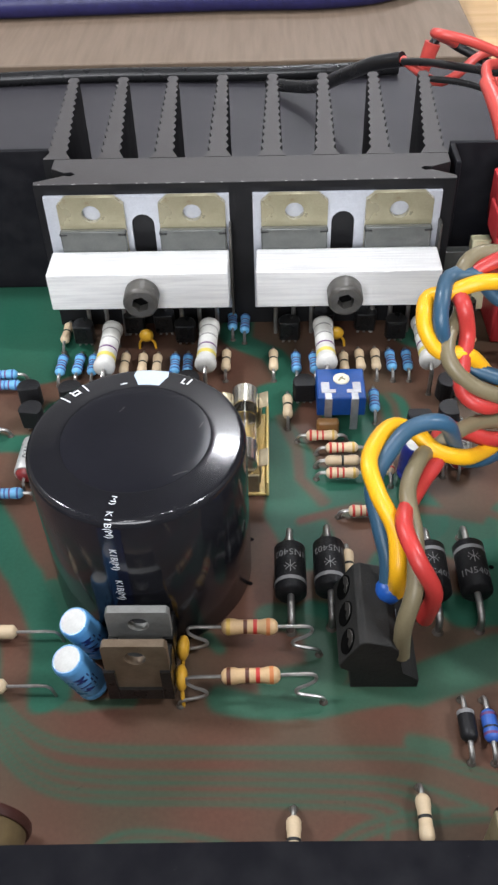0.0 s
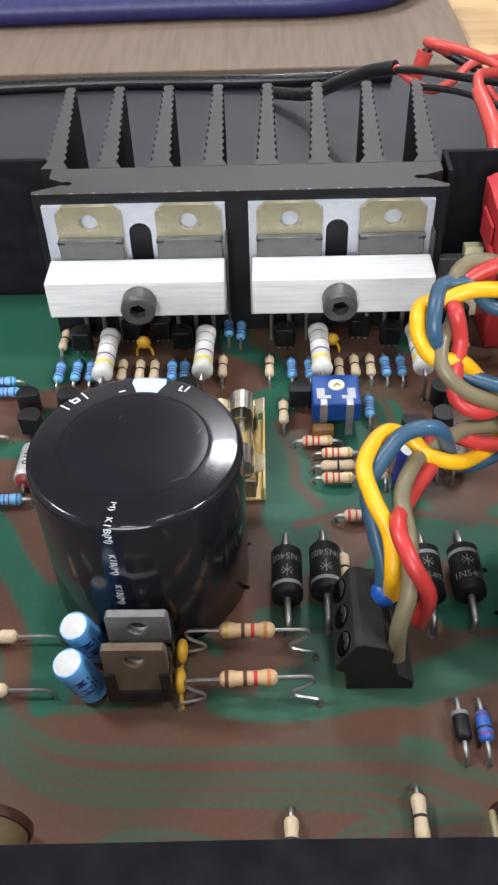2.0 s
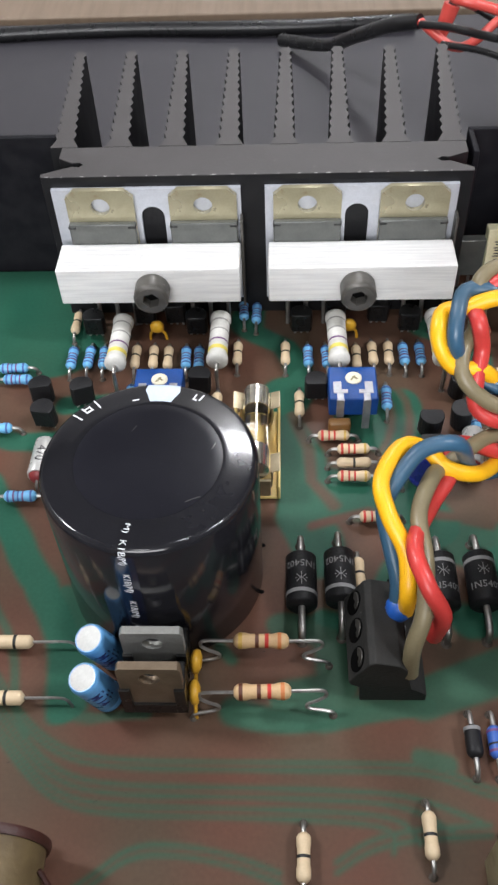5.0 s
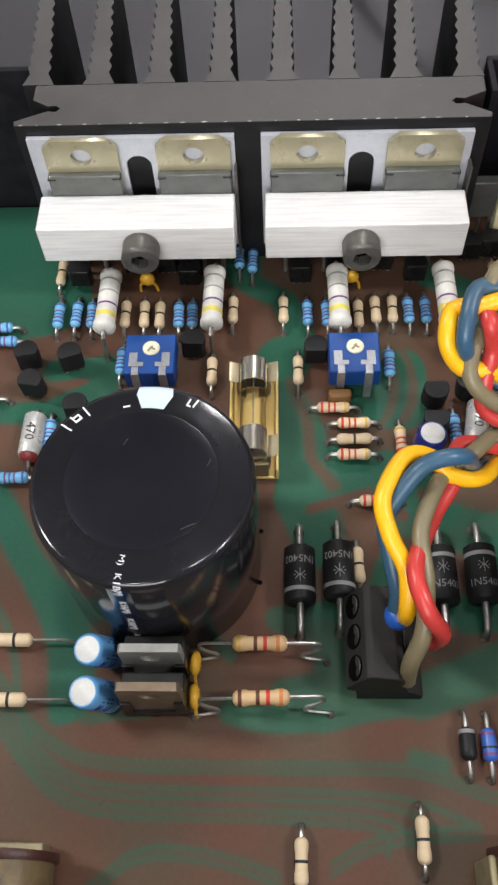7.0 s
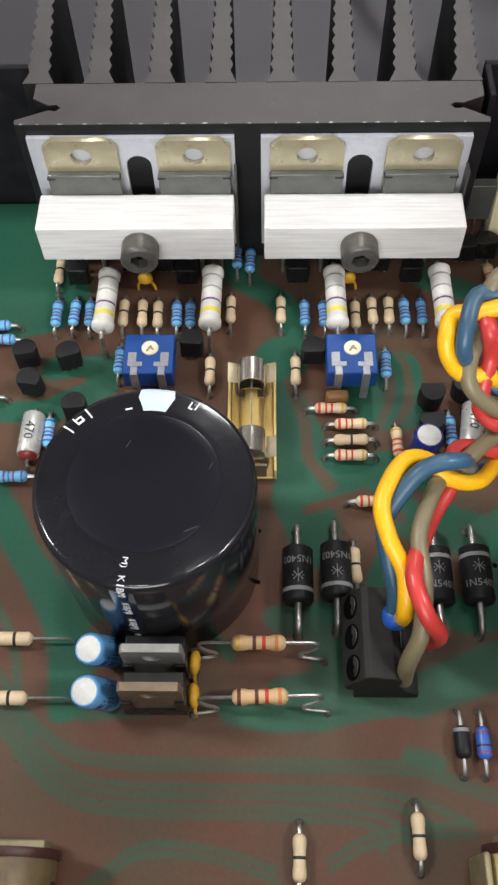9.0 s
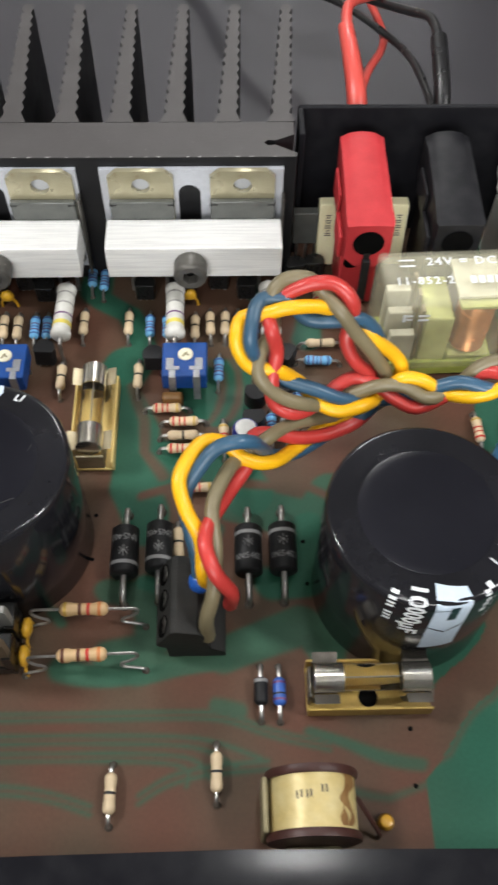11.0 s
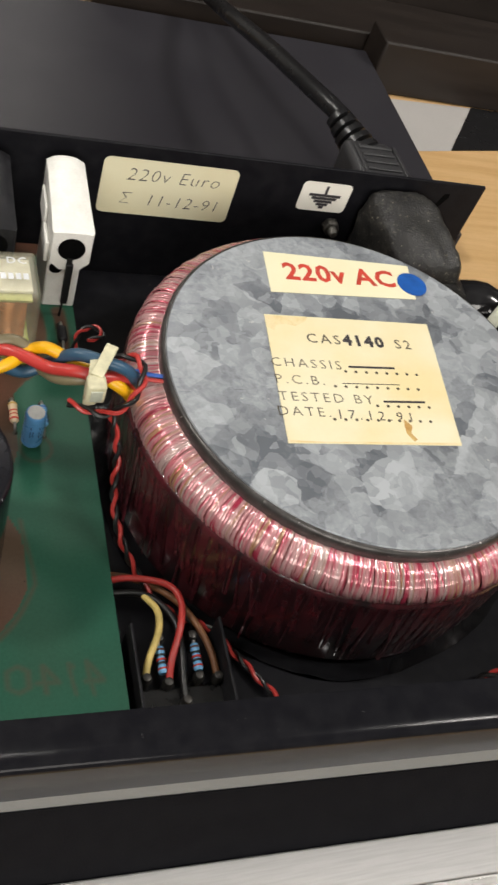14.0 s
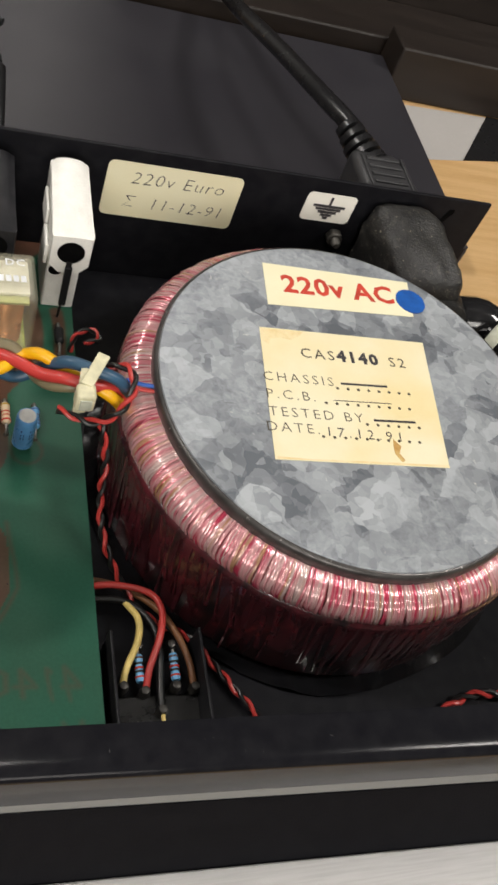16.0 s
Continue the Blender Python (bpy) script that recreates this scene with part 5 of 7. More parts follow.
def clip_leaf(cx, q):
    """A springy leaf, thin, bent round the end cap."""
    prof = [(q * 0.15, 0.10), (q * 0.27, 0.32), (q * 0.295, 0.58), (q * 0.275, 0.72), (q * 0.42, 0.77)]
    bm = bmesh.new()
    rows = []
    for y, z in prof:
        rows.append([bm.verts.new((cx + dx, y + dy, z)) for dx, dy in ((-0.22, 0), (0.22, 0), (0.22, q * 0.035), (-0.22, q * 0.035))])
    for a, b in zip(rows, rows[1:]):
        for i in range(4):
            j = (i + 1) % 4
            bm.faces.new((a[i], a[j], b[j], b[i]))
    bm.faces.new(rows[0])
    bm.faces.new(rows[-1][::-1])
    bmesh.ops.recalc_face_normals(bm, faces=bm.faces[:])
    return bm


fuse_holder(at(-0.33, 10.78, 0, 0, 0, 90), "yellow brass fuse holder beside the large can", M["brass"], M["brass_dull"])
fuse_holder(at(4.93, 5.02, 0, 0, 0, 0), "brass fuse holder with grey clips before the large can", M["brass_aged"], M["clip_shaded"])


# ---- large smoothing cans ----
def can_rim(R, H):
    """Heights and radii of the shoulder, from the side inward; the wider can's lid lies flatter."""
    k = 0.3 if R > 1.665 else 1.0
    drop = lambda d: H - 0.012 - k * d
    return [(H - 0.17, R), (H - 0.12, R - 0.012), (drop(0.04) - 0.023, R - 0.035), (drop(0.04), R - 0.075), (drop(0.036), R - 0.10), (drop(0.024), R - 0.25), (drop(0.008), R - 0.42), (H - 0.012, R - 0.50), (H - 0.014, R - 0.53)]


def smoothing_can(x, y, R, H, name_label):
    t = thing("smoothing_capacitor", name_label, "capacitor", "smoothing capacitors", m=at(x, y))
    part("sleeve", lathe([(0.0, 0), (0.0, R * 0.97), (0.06, R), (H * 0.5, R)] + can_rim(R, H), seg=96), M["sleeve"], t, "glossy black shrunk sleeve")
    part("top_disc", lathe([(H - 0.03, R - 0.526), (H - 0.012, R - 0.533), (H - 0.008, R - 0.56), (H - 0.004, R - 0.7), (H - 0.002, 0)], seg=96), M["sleeve_top"], t, "matt black top disc")
    return t


def on_side(R, a0, z0, lift=0.006):
    """Wraps flat (x right, y up) onto an upright can at angle a0, as seen from outside."""
    def bend(v):
        a = radians(a0) + v.x / R
        return Vector(((R + lift + v.z) * math.cos(a), (R + lift + v.z) * math.sin(a), z0 + v.y))
    return bend


def on_side_turned(R, a0, z0, lift=0.006):
    """The same with the writing running down the can."""
    def bend(v):
        a = radians(a0) + v.y / R
        return Vector(((R + lift + v.z) * math.cos(a), (R + lift + v.z) * math.sin(a), z0 - v.x))
    return bend


def patch(bend, x0, x1, y0, y1, outline=None, n=14):
    bm = bmesh.new()
    bmesh.ops.create_grid(bm, x_segments=n, y_segments=n, size=0.5)
    for v in bm.verts:
        u, w = v.co.x + 0.5, v.co.y + 0.5
        p = outline(u, w) if outline else (x0 + u * (x1 - x0), y0 + w * (y1 - y0))
        v.co = bend(Vector((p[0], p[1], 0)))
    bmesh.ops.recalc_face_normals(bm, faces=bm.faces[:])
    return bm


def on_can(R, H, a0, lift=0.005, turned=False):
    """Wraps flat marks over the rim of a can: y < 0 runs down the side, y > 0 inward over the top."""
    rim = [(z, r) for z, r in can_rim(R, H)]
    arc = [0.0]
    for (z0, r0), (z1, r1) in zip(rim, rim[1:]):
        arc.append(arc[-1] + math.hypot(z1 - z0, r1 - r0))

    def bend(v):
        x, y = (v.y, -v.x) if turned else (v.x, v.y)
        a = radians(a0) + x / R
        s_ = y + 0.12
        if s_ <= 0:
            rr, zz, nr, nz = R, H - 0.17 + s_, 1.0, 0.0
        else:
            k = min(len(arc) - 2, max(i for i in range(len(arc)) if arc[i] <= s_)) if s_ < arc[-1] else len(arc) - 2
            q = (s_ - arc[k]) / (arc[k + 1] - arc[k])
            (z0, r0), (z1, r1) = rim[k], rim[k + 1]
            rr, zz = r0 + (r1 - r0) * q, z0 + (z1 - z0) * q
            nr, nz = (z1 - z0) / (arc[k + 1] - arc[k]), (r0 - r1) / (arc[k + 1] - arc[k])
        up = lift + v.z
        rr, zz = rr + nr * up, zz + nz * up
        return Vector((rr * math.cos(a), rr * math.sin(a), zz))
    return bend


R1, H1 = 1.66, 3.16
can1 = smoothing_can(-1.84, 8.05, R1, H1, "large black smoothing capacitor can with white side lettering")
part("stripe", patch(on_can(R1, H1, -98, 0.003), -0.17, 0.17, -2.9, -0.14), M["sleeve_blue"], can1, "dark blue stripe")
for txt, off in (("M)", -0.33), ("K1B(M)", 0.10), ("K1B(M)", 0.82), ("K1B(M)", 1.54), ("K1B(M)", 2.26)):
    b0 = on_can(R1, H1, -98, 0.008, True)
    part("marking", lettering(txt, 0.155, lambda v, off=off: b0(Vector((v.x + off, v.y, v.z))), thick=0.003, fat=-0.001), M["white_print"], can1)

for pts in ([(0.62, -0.82), (0.74, -0.76), (0.83, -0.73)], [(-0.30, 0.55), (-0.24, 0.66)], [(0.95, 0.18), (1.0, 0.30)]):
    part("scratch", tube([(x, y, H1 - 0.003) for x, y in pts], 0.005, 4, step=0.05), M["scratch"], can1)
sh = on_can(R1, H1, 86)
part("hexagon_mark", patch(sh, 0, 0, 0, 0, lambda u, w: ((u - 0.5) * (0.64 - 0.34 * abs(w - 0.5)), -0.12 + 0.54 * w)), M["pale_blue_print"], can1, "pale printed hexagon")
part("marking", merge(*[patch(sh, *q, n=4) for q in ((1.48, 1.51, 0.04, 0.20), (1.36, 1.50, 0.16, 0.20), (1.36, 1.39, 0.10, 0.20), (1.36, 1.50, 0.08, 0.11), (1.22, 1.25, 0.02, 0.24), (1.66, 1.69, 0.02, 0.24), (0.46, 0.60, 0.33, 0.36), (-0.64, -0.61, 0.10, 0.24), (-0.70, -0.62, 0.21, 0.24), (-0.76, -0.73, 0.06, 0.22))]), M["white_print"], can1)

R2, H2 = 1.67, 3.16
can2 = smoothing_can(5.72, 7.0, R2, H2, "large black smoothing capacitor can with a white polarity arrow")
A2 = -82
oc = on_can(R2, H2, A2, 0.004)
oc2 = on_can(R2, H2, A2, 0.009)
part("arrow_panel", patch(oc, 0, 0, 0, 0, lambda u, w: ((u - 0.5) * 0.60, -1.75 + w * (2.12 - 0.12 * u)), n=24), M["pale_blue_print"], can2, "pale printed polarity panel")
part("minus_mark", patch(oc2, -0.05, 0.10, -0.55, -0.08), M["sleeve_blue"], can2)
part("rule_mark", patch(oc2, -0.44, 0.0, -0.16, -0.14), M["sleeve_blue"], can2)
part("chevron_mark", merge(patch(oc2, 0, 0, 0, 0, lambda u, w: (-0.29 + u * 0.29, -0.85 - 0.22 * u + w * 0.04)), patch(oc2, 0, 0, 0, 0, lambda u, w: (u * 0.29, -1.07 + 0.22 * u + w * 0.04))), M["sleeve_blue"], can2)
b1 = on_can(R2, H2, A2 - 21, 0.007, True)
part("marking", lettering("10000µF", 0.42, lambda v: b1(Vector((v.x + 0.40, v.y, v.z))), thick=0.003, fat=0.010), M["white_print"], can2)
b2 = on_can(R2, H2, A2 - 34, 0.005)
part("marking", merge(*[patch(b2, -0.07, 0.06, z, z + 0.07, n=3) for z in (0.06, -0.06, -0.18, -0.30, -0.55, -0.67, -0.79)]), M["white_print"], can2)
b3 = on_can(R2, H2, A2 + 20, 0.005)
part("marking", merge(*[patch(b3, x - 0.05, x + 0.05, z, z + 0.12, n=3) for x, z in ((0.0, -0.62), (0.02, -0.42), (0.03, -0.24), (0.10, 0.05), (0.0, -0.05))]), M["white_print"], can2)
part("marking", merge(*[patch(b3, 0.15, 0.19, z, z + 0.09, n=3) for z in (-0.3, -0.45, -0.6, -0.75, -0.9, -1.05)]), M["grey_print"], can2)
b4 = on_can(R2, H2, A2 + 44, 0.005)
part("badge", merge(*[patch(b4, x0, x1, y0, y1, n=4) for x0, x1, y0, y1 in ((-0.21, -0.18, -0.05, 0.42), (0.18, 0.21, -0.05, 0.42), (-0.12, -0.04, 0.02, 0.14), (0.02, 0.10, 0.02, 0.14), (-0.12, 0.10, 0.18, 0.22))]), M["white_print"], can2, "white printed oblong badge")


def electrolytic(x, y, r, h, body, top, tilt, label, group="", prints=True):
    t = thing("electrolytic_capacitor", label, "capacitor", group, m=at(x, y, 0, *tilt))
    part("sleeve", lathe([(0.12, 0), (0.12, r * 0.9), (0.16, r), (0.24, r), (0.27, r * 0.94), (0.31, r), (h - 0.09, r), (h - 0.03, r * 0.95), (h, r * 0.86), (h, r * 0.80)], seg=28), body, t)
    part("can_top", lathe([(h - 0.005, r * 0.81), (h + 0.012, r * 0.74), (h + 0.006, 0)], seg=28), top, t, "white can top")
    if prints:
        part("marking", lettering("M 14", 0.23, on_side_turned(r, -66, 0.60 * h, 0.004), thick=0.002, fat=0.006), M["navy_print"], t)
        for a in (-112, -20, 40, 110, 200):
            part("marking", merge(*[patch(on_side(r, a, 0.45 * h, 0.003), u - 0.012, u + 0.012, z, z + 0.09, n=3) for u, z in ((-0.06, 0.0), (0.0, 0.02), (-0.06, 0.13), (0.0, 0.15), (-0.06, 0.30))]), M["navy_print"], t)
    for s in (-1, 1):
        part("lead", tube([(s * r * 0.5, 0, 0.13), (s * r * 0.5, 0, -0.04)], 0.03, 5, False), M["lead"], t)


electrolytic(-2.55, 6.42, 0.25, 1.2, M["cap_blue"], M["cap_white"], (13, -13, 0), "light blue electrolytic capacitor leaning near the regulators", "blue electrolytics")
electrolytic(-2.56, 5.70, 0.25, 1.2, M["cap_blue"], M["cap_white"], (10, -12, 0), "light blue electrolytic capacitor leaning near the regulators", "blue electrolytics")
electrolytic(8.18, 9.72, 0.24, 1.25, M["cap_blue"], M["cap_white"], (2, -3, 60), "light blue electrolytic capacitor on the green board edge")
electrolytic(2.80, 10.1, 0.27, 0.95, M["cap_navy"], M["cap_white"], (0, 3, 0), "navy electrolytic capacitor with a white top under the wires")
electrolytic(6.6, 9.35, 0.27, 0.95, M["cap_navy"], M["cap_white"], (0, 3, 0), "navy electrolytic capacitor with a white top under the wires")


def axial_can(x, y, rz):
    t = thing("film_capacitor", "silvery tubular capacitor marked 470", "capacitor", "tubular capacitors", m=at(x, y, 0, 0, 0, rz))
    part("wrap", moved(lathe([(-0.42, 0), (-0.42, 0.2), (-0.38, 0.215), (0.42, 0.215), (0.45, 0.19), (0.45, 0)], "x", 22), pose(0, 0, 0.24)), M["silver_can"], t)
    part("end_seal", moved(lathe([(-0.52, 0), (-0.5, 0.13), (-0.425, 0.18), (-0.425, 0)], "x", 18), pose(0, 0, 0.24)), M["red_end"], t, "dark red end seal")

    def wrap(v):
        a = v.y / 0.22
        return Vector((v.x, -0.222 * math.sin(-a), 0.24 + 0.222 * math.cos(a)))
    part("marking", lettering("470", 0.26, lambda v: wrap(Vector((-v.x, -v.y, v.z))), thick=0.002), M["ink_pen"], t)
    for s in (-1, 1):
        part("lead", tube([(s * 0.44, 0, 0.24), (s * 0.62, 0, 0.2), (s * 0.66, 0, -0.02)], 0.03, 5, step=0.06), M["lead"], t)


axial_can(-4.5, 10.5, 89)
axial_can(3.82, 10.72, 80)


def regulator(x, y, bright):
    t = thing("regulator", "upright regulator with a %s metal tab" % ("bright" if bright else "brownish"), "regulator", "regulators", m=at(x, y))
    ol = [(-0.47, 0.42), (0.47, 0.42), (0.47, 1.57), (0.43, 1.63), (-0.43, 1.63), (-0.47, 1.57)]
    part("tab", plate_with_holes(ol, [(0, 1.33, 0.16)], -0.065, 0.065), M["tab_grey" if bright else "tab_brown"], t, "metal tab with a hole", m=at(0, 0, 0, 90))
    part("case", box(-0.48, 0.48, 0.07, 0.38, 0.3, 1.05, 0.03), M["epoxy_dark"], t)
    part("case_rim", merge(box(-0.49, -0.33, -0.11, 0.068, 0.3, 1.02), box(0.33, 0.49, -0.11, 0.068, 0.3, 1.02), box(-0.325, 0.325, -0.11, 0.068, 0.3, 0.56)), M["epoxy_dark"], t)
    for lx in (-0.25, 0, 0.25):
        part("leg", box(lx - 0.04, lx + 0.04, 0.17, 0.22, -0.02, 0.31), M["lead"], t)


regulator(-1.79, 6.02, True)
regulator(-1.78, 5.45, False)


# ---- screw terminal block ----
def terminal_block():
    t = thing("terminal_block", "black three way screw terminal block taking the braided wires", "terminal block", m=at(1.78, 6.2))
    # profile across x (screws slope to the left side), run along y
    prof = [(-0.42, 0.0), (0.62, 0.0), (0.62, 0.20), (0.52, 0.28), (0.34, 0.38), (0.25, 1.00), (0.13, 1.13), (-0.24, 1.23), (-0.34, 1.18), (-0.62, 0.62), (-0.58, 0.52), (-0.42, 0.48)]
    bm = prism(prof, -0.97, 0.50, 0.02)
    part("body", bm, M["block_grey"], t, m=at(0, 0, 0, 90))
    for y in (-0.26, 0.23, 0.72):
        part("screw_well", lathe([(0.0, 0.20), (0.012, 0.20), (0.014, 0.0)], seg=20), M["void"], t, m=at(-0.48, y, 0.905, 0, -63.4, 0))
        part("screw", lathe([(0.014, 0.05), (0.02, 0.175), (0.03, 0.165), (0.02, 0.06)], seg=14, start=-70, turn=140), M["screw_dark"], t, m=at(-0.48, y, 0.905, 0, -63.4, 0))
        part("wire_port", box(-0.17, 0.17, -0.17, 0.17, -0.02, 0.012, 0.005), M["void"], t, m=at(0.295, y, 0.70, 0, 81.5, 0))
        part("port_clamp", box(-0.14, -0.06, -0.13, 0.13, 0.013, 0.03, 0.005), M["tin_dull"], t, m=at(0.295, y, 0.70, 0, 81.5, 0))



terminal_block()


# ---- choke coils at the front ----
def choke(x, y, rz, wrap_mat):
    t = thing("choke_coil", "choke coil wrapped in %s paper with dark cheeks" % ("gilt" if wrap_mat == M["coil_paper"] else "aged olive"), "coil", "choke coils", m=at(x, y, 0, 0, 0, rz))
    part("winding", moved(lathe([(-0.42, 0), (-0.42, 0.70), (0.42, 0.70), (0.42, 0)], "y", 40), pose(0, 0, 0.74)), wrap_mat, t, "paper wrap with faint writing")
    for s in (-1, 1):
        part("cheek", moved(lathe([(s * 0.40, 0), (s * 0.40, 0.735), (s * 0.46, 0.76), (s * 0.53, 0.75), (s * 0.53, 0)], "y", 40), pose(0, 0, 0.74)), M["coil_dark"], t, "dark brown cheek")
    part("core_foot", box(-0.45, 0.45, -0.75, -0.54, 0.0, 0.5, 0.03), M["ferrite"], t)
    part("core_foot", box(-0.45, 0.45, 0.54, 0.7, 0.0, 0.5, 0.03), M["ferrite"], t)
    part("side_strap", box(-0.82, -0.72, -0.42, 0.42, 0.0, 1.1, 0.04), M["ferrite"], t)

    def wrap(v):
        a = v.x / 0.70
        return Vector((0.704 * math.sin(a), v.y, 0.74 + 0.704 * math.cos(a)))
    part("marking", merge(*[patch(wrap, a, a + 0.03, b, b + 0.12, n=2) for a, b in ((-0.30, 0.02), (-0.23, 0.03), (-0.14, 0.02), (-0.08, 0.03), (0.10, 0.10), (0.17, 0.10))]), M["ink"], t)
    if wrap_mat == M["coil_paper"]:
        part("stain", patch(wrap, 0, 0, 0, 0, lambda u, w: (0.60 + 0.10 * math.sin(9 * w) + (u - 0.5) * (0.12 + 0.22 * w * w + 0.05 * math.sin(17 * w)), -0.36 + 0.76 * w)), M["stain_dark"], t, "dark brown stain on the paper")
        part("stain", patch(wrap, 0, 0, 0, 0, lambda u, w: (0.48 + (u - 0.5) * (0.10 + 0.08 * math.sin(7 * w)), -0.36 + 0.40 * w)), M["stain_dark"], t, "dark brown stain on the paper")
    part("lead", tube([(0.70, 0.1, 0.9), (0.95, -0.2, 0.6), (1.1, -0.35, 0.3), (1.12, -0.36, 0.0)], 0.04, 6), M["coil_dark"], t)


choke(3.77, 2.93, 0, M["coil_paper"])
choke(-3.74, 2.80, 0, M["coil_olive"])
solo("bead_part", moved(lathe([(0.0, 0), (0.0, 0.1), (0.15, 0.14), (0.25, 0.1), (0.28, 0)], seg=14), pose(5.02, 2.78, 0)), M["amber"], "small tan bead beside the choke", "bead")


# ---- loudspeaker terminals ----
def binding_post(x, y, mat_, label):
    """A moulded terminal: y=0 is the panel, the head reaches forward over a narrower stem."""
    t = thing("speaker_terminal", label, "terminal", "speaker terminals", m=at(x, y))

    def section(yy, w, top, low, hump, cut):
        pts = [(-w + cut, low), (w - cut, low), (w, low + cut), (w, top)]
        pts += [(w * 0.86 * math.cos(radians(a)), top + hump * math.sin(radians(a))) for a in range(15, 180, 15)]
        return [(px, yy, pz) for px, pz in pts + [(-w, top), (-w, low + cut)]]
    rings = [section(0.0, 0.46, 3.12, 2.1, 0.14, 0.12), section(-0.10, 0.48, 3.15, 2.0, 0.14, 0.14), section(-0.5, 0.47, 3.14, 1.9, 0.09, 0.16),
             section(-2.0, 0.49, 2.98, 1.75, 0.03, 0.2), section(-2.46, 0.51, 2.92, 1.72, 0.02, 0.24), section(-2.55, 0.48, 2.89, 1.75, 0.02, 0.24)]
    bm = bmesh.new()
    vs = [[bm.verts.new(p) for p in r] for r in rings]
    n = len(vs[0])
    for r0, r1 in zip(vs, vs[1:]):
        for i in range(n):
            bm.faces.new((r0[i], r0[(i + 1) % n], r1[(i + 1) % n], r1[i]))
    bm.faces.new(vs[0])
    bm.faces.new(vs[-1][::-1])
    bmesh.ops.recalc_face_normals(bm, faces=bm.faces[:])
    part("head", bm, mat_, t)
    part("stem", box(-0.44, 0.40, -2.05, -0.3, 0.0, 1.72, 0.05), mat_, t)
    part("socket", lathe([(0.0, 0.33), (0.012, 0.335), (0.014, 0.05), (0.0, 0.0)], seg=26), M["void"], t, "dark socket mouth", m=at(0, -2.555, 2.42, 90))
    part("slot", box(-0.07, 0.07, -2.575, -2.45, 1.70, 2.14), M["band_black"], t)
    part("side_hole", lathe([(0.0, 0.17), (0.01, 0.175), (0.012, 0.0)], seg=16), M["void"], t, m=at(-0.22, -2.055, 1.35, 90))
    part("side_clip", merge(box(-0.60, -0.50, -2.3, -1.5, 1.75, 2.35, 0.03), box(-0.57, -0.50, -1.45, -0.55, 2.1, 2.75, 0.03)), mat_, t)
    part("tag", box(-0.09, 0.09, -2.68, -2.58, 0.70, 2.0, 0.02), M["epoxy"], t)
    part("tag_lead", tube([(0, -2.6, 0.72), (0, -2.45, 0.4), (0, -2.4, -0.02)], 0.035, 5), M["epoxy"], t)
    return t


binding_post(5.50, 16.3, M["red_plastic"], "red plastic speaker terminal inside the back panel")
binding_post(7.38, 16.3, M["black_plastic"], "black plastic speaker terminal inside the back panel")
binding_post(9.22, 16.35, M["white_plastic"], "white plastic speaker terminal inside the back panel")

for x, y in ((4.86, 15.5), (6.50, 15.5)):
    t = thing("film_capacitor", "pale yellow box film capacitor beside a terminal", "capacitor", "box capacitors", m=at(x, y, 0, -8))
    part("case", box(-0.21, 0.21, -0.16, 0.16, 0.1, 1.80, 0.03), M["box_yellow"], t)
    part("marking", merge(*[box(-w, w + 0.02, -0.165, -0.161, z, z + 0.025) for z, w in ((1.50, 0.05), (1.44, 0.03), (1.36, 0.06), (1.30, 0.04), (1.22, 0.05), (1.16, 0.06), (1.08, 0.03), (1.01, 0.05), (0.95, 0.06))]), M["ink_pen"], t)
    for s in (-1, 1):
        part("lead", tube([(s * 0.12, 0, 0.12), (s * 0.12, 0, -0.04)], 0.03, 5, False), M["lead"], t)


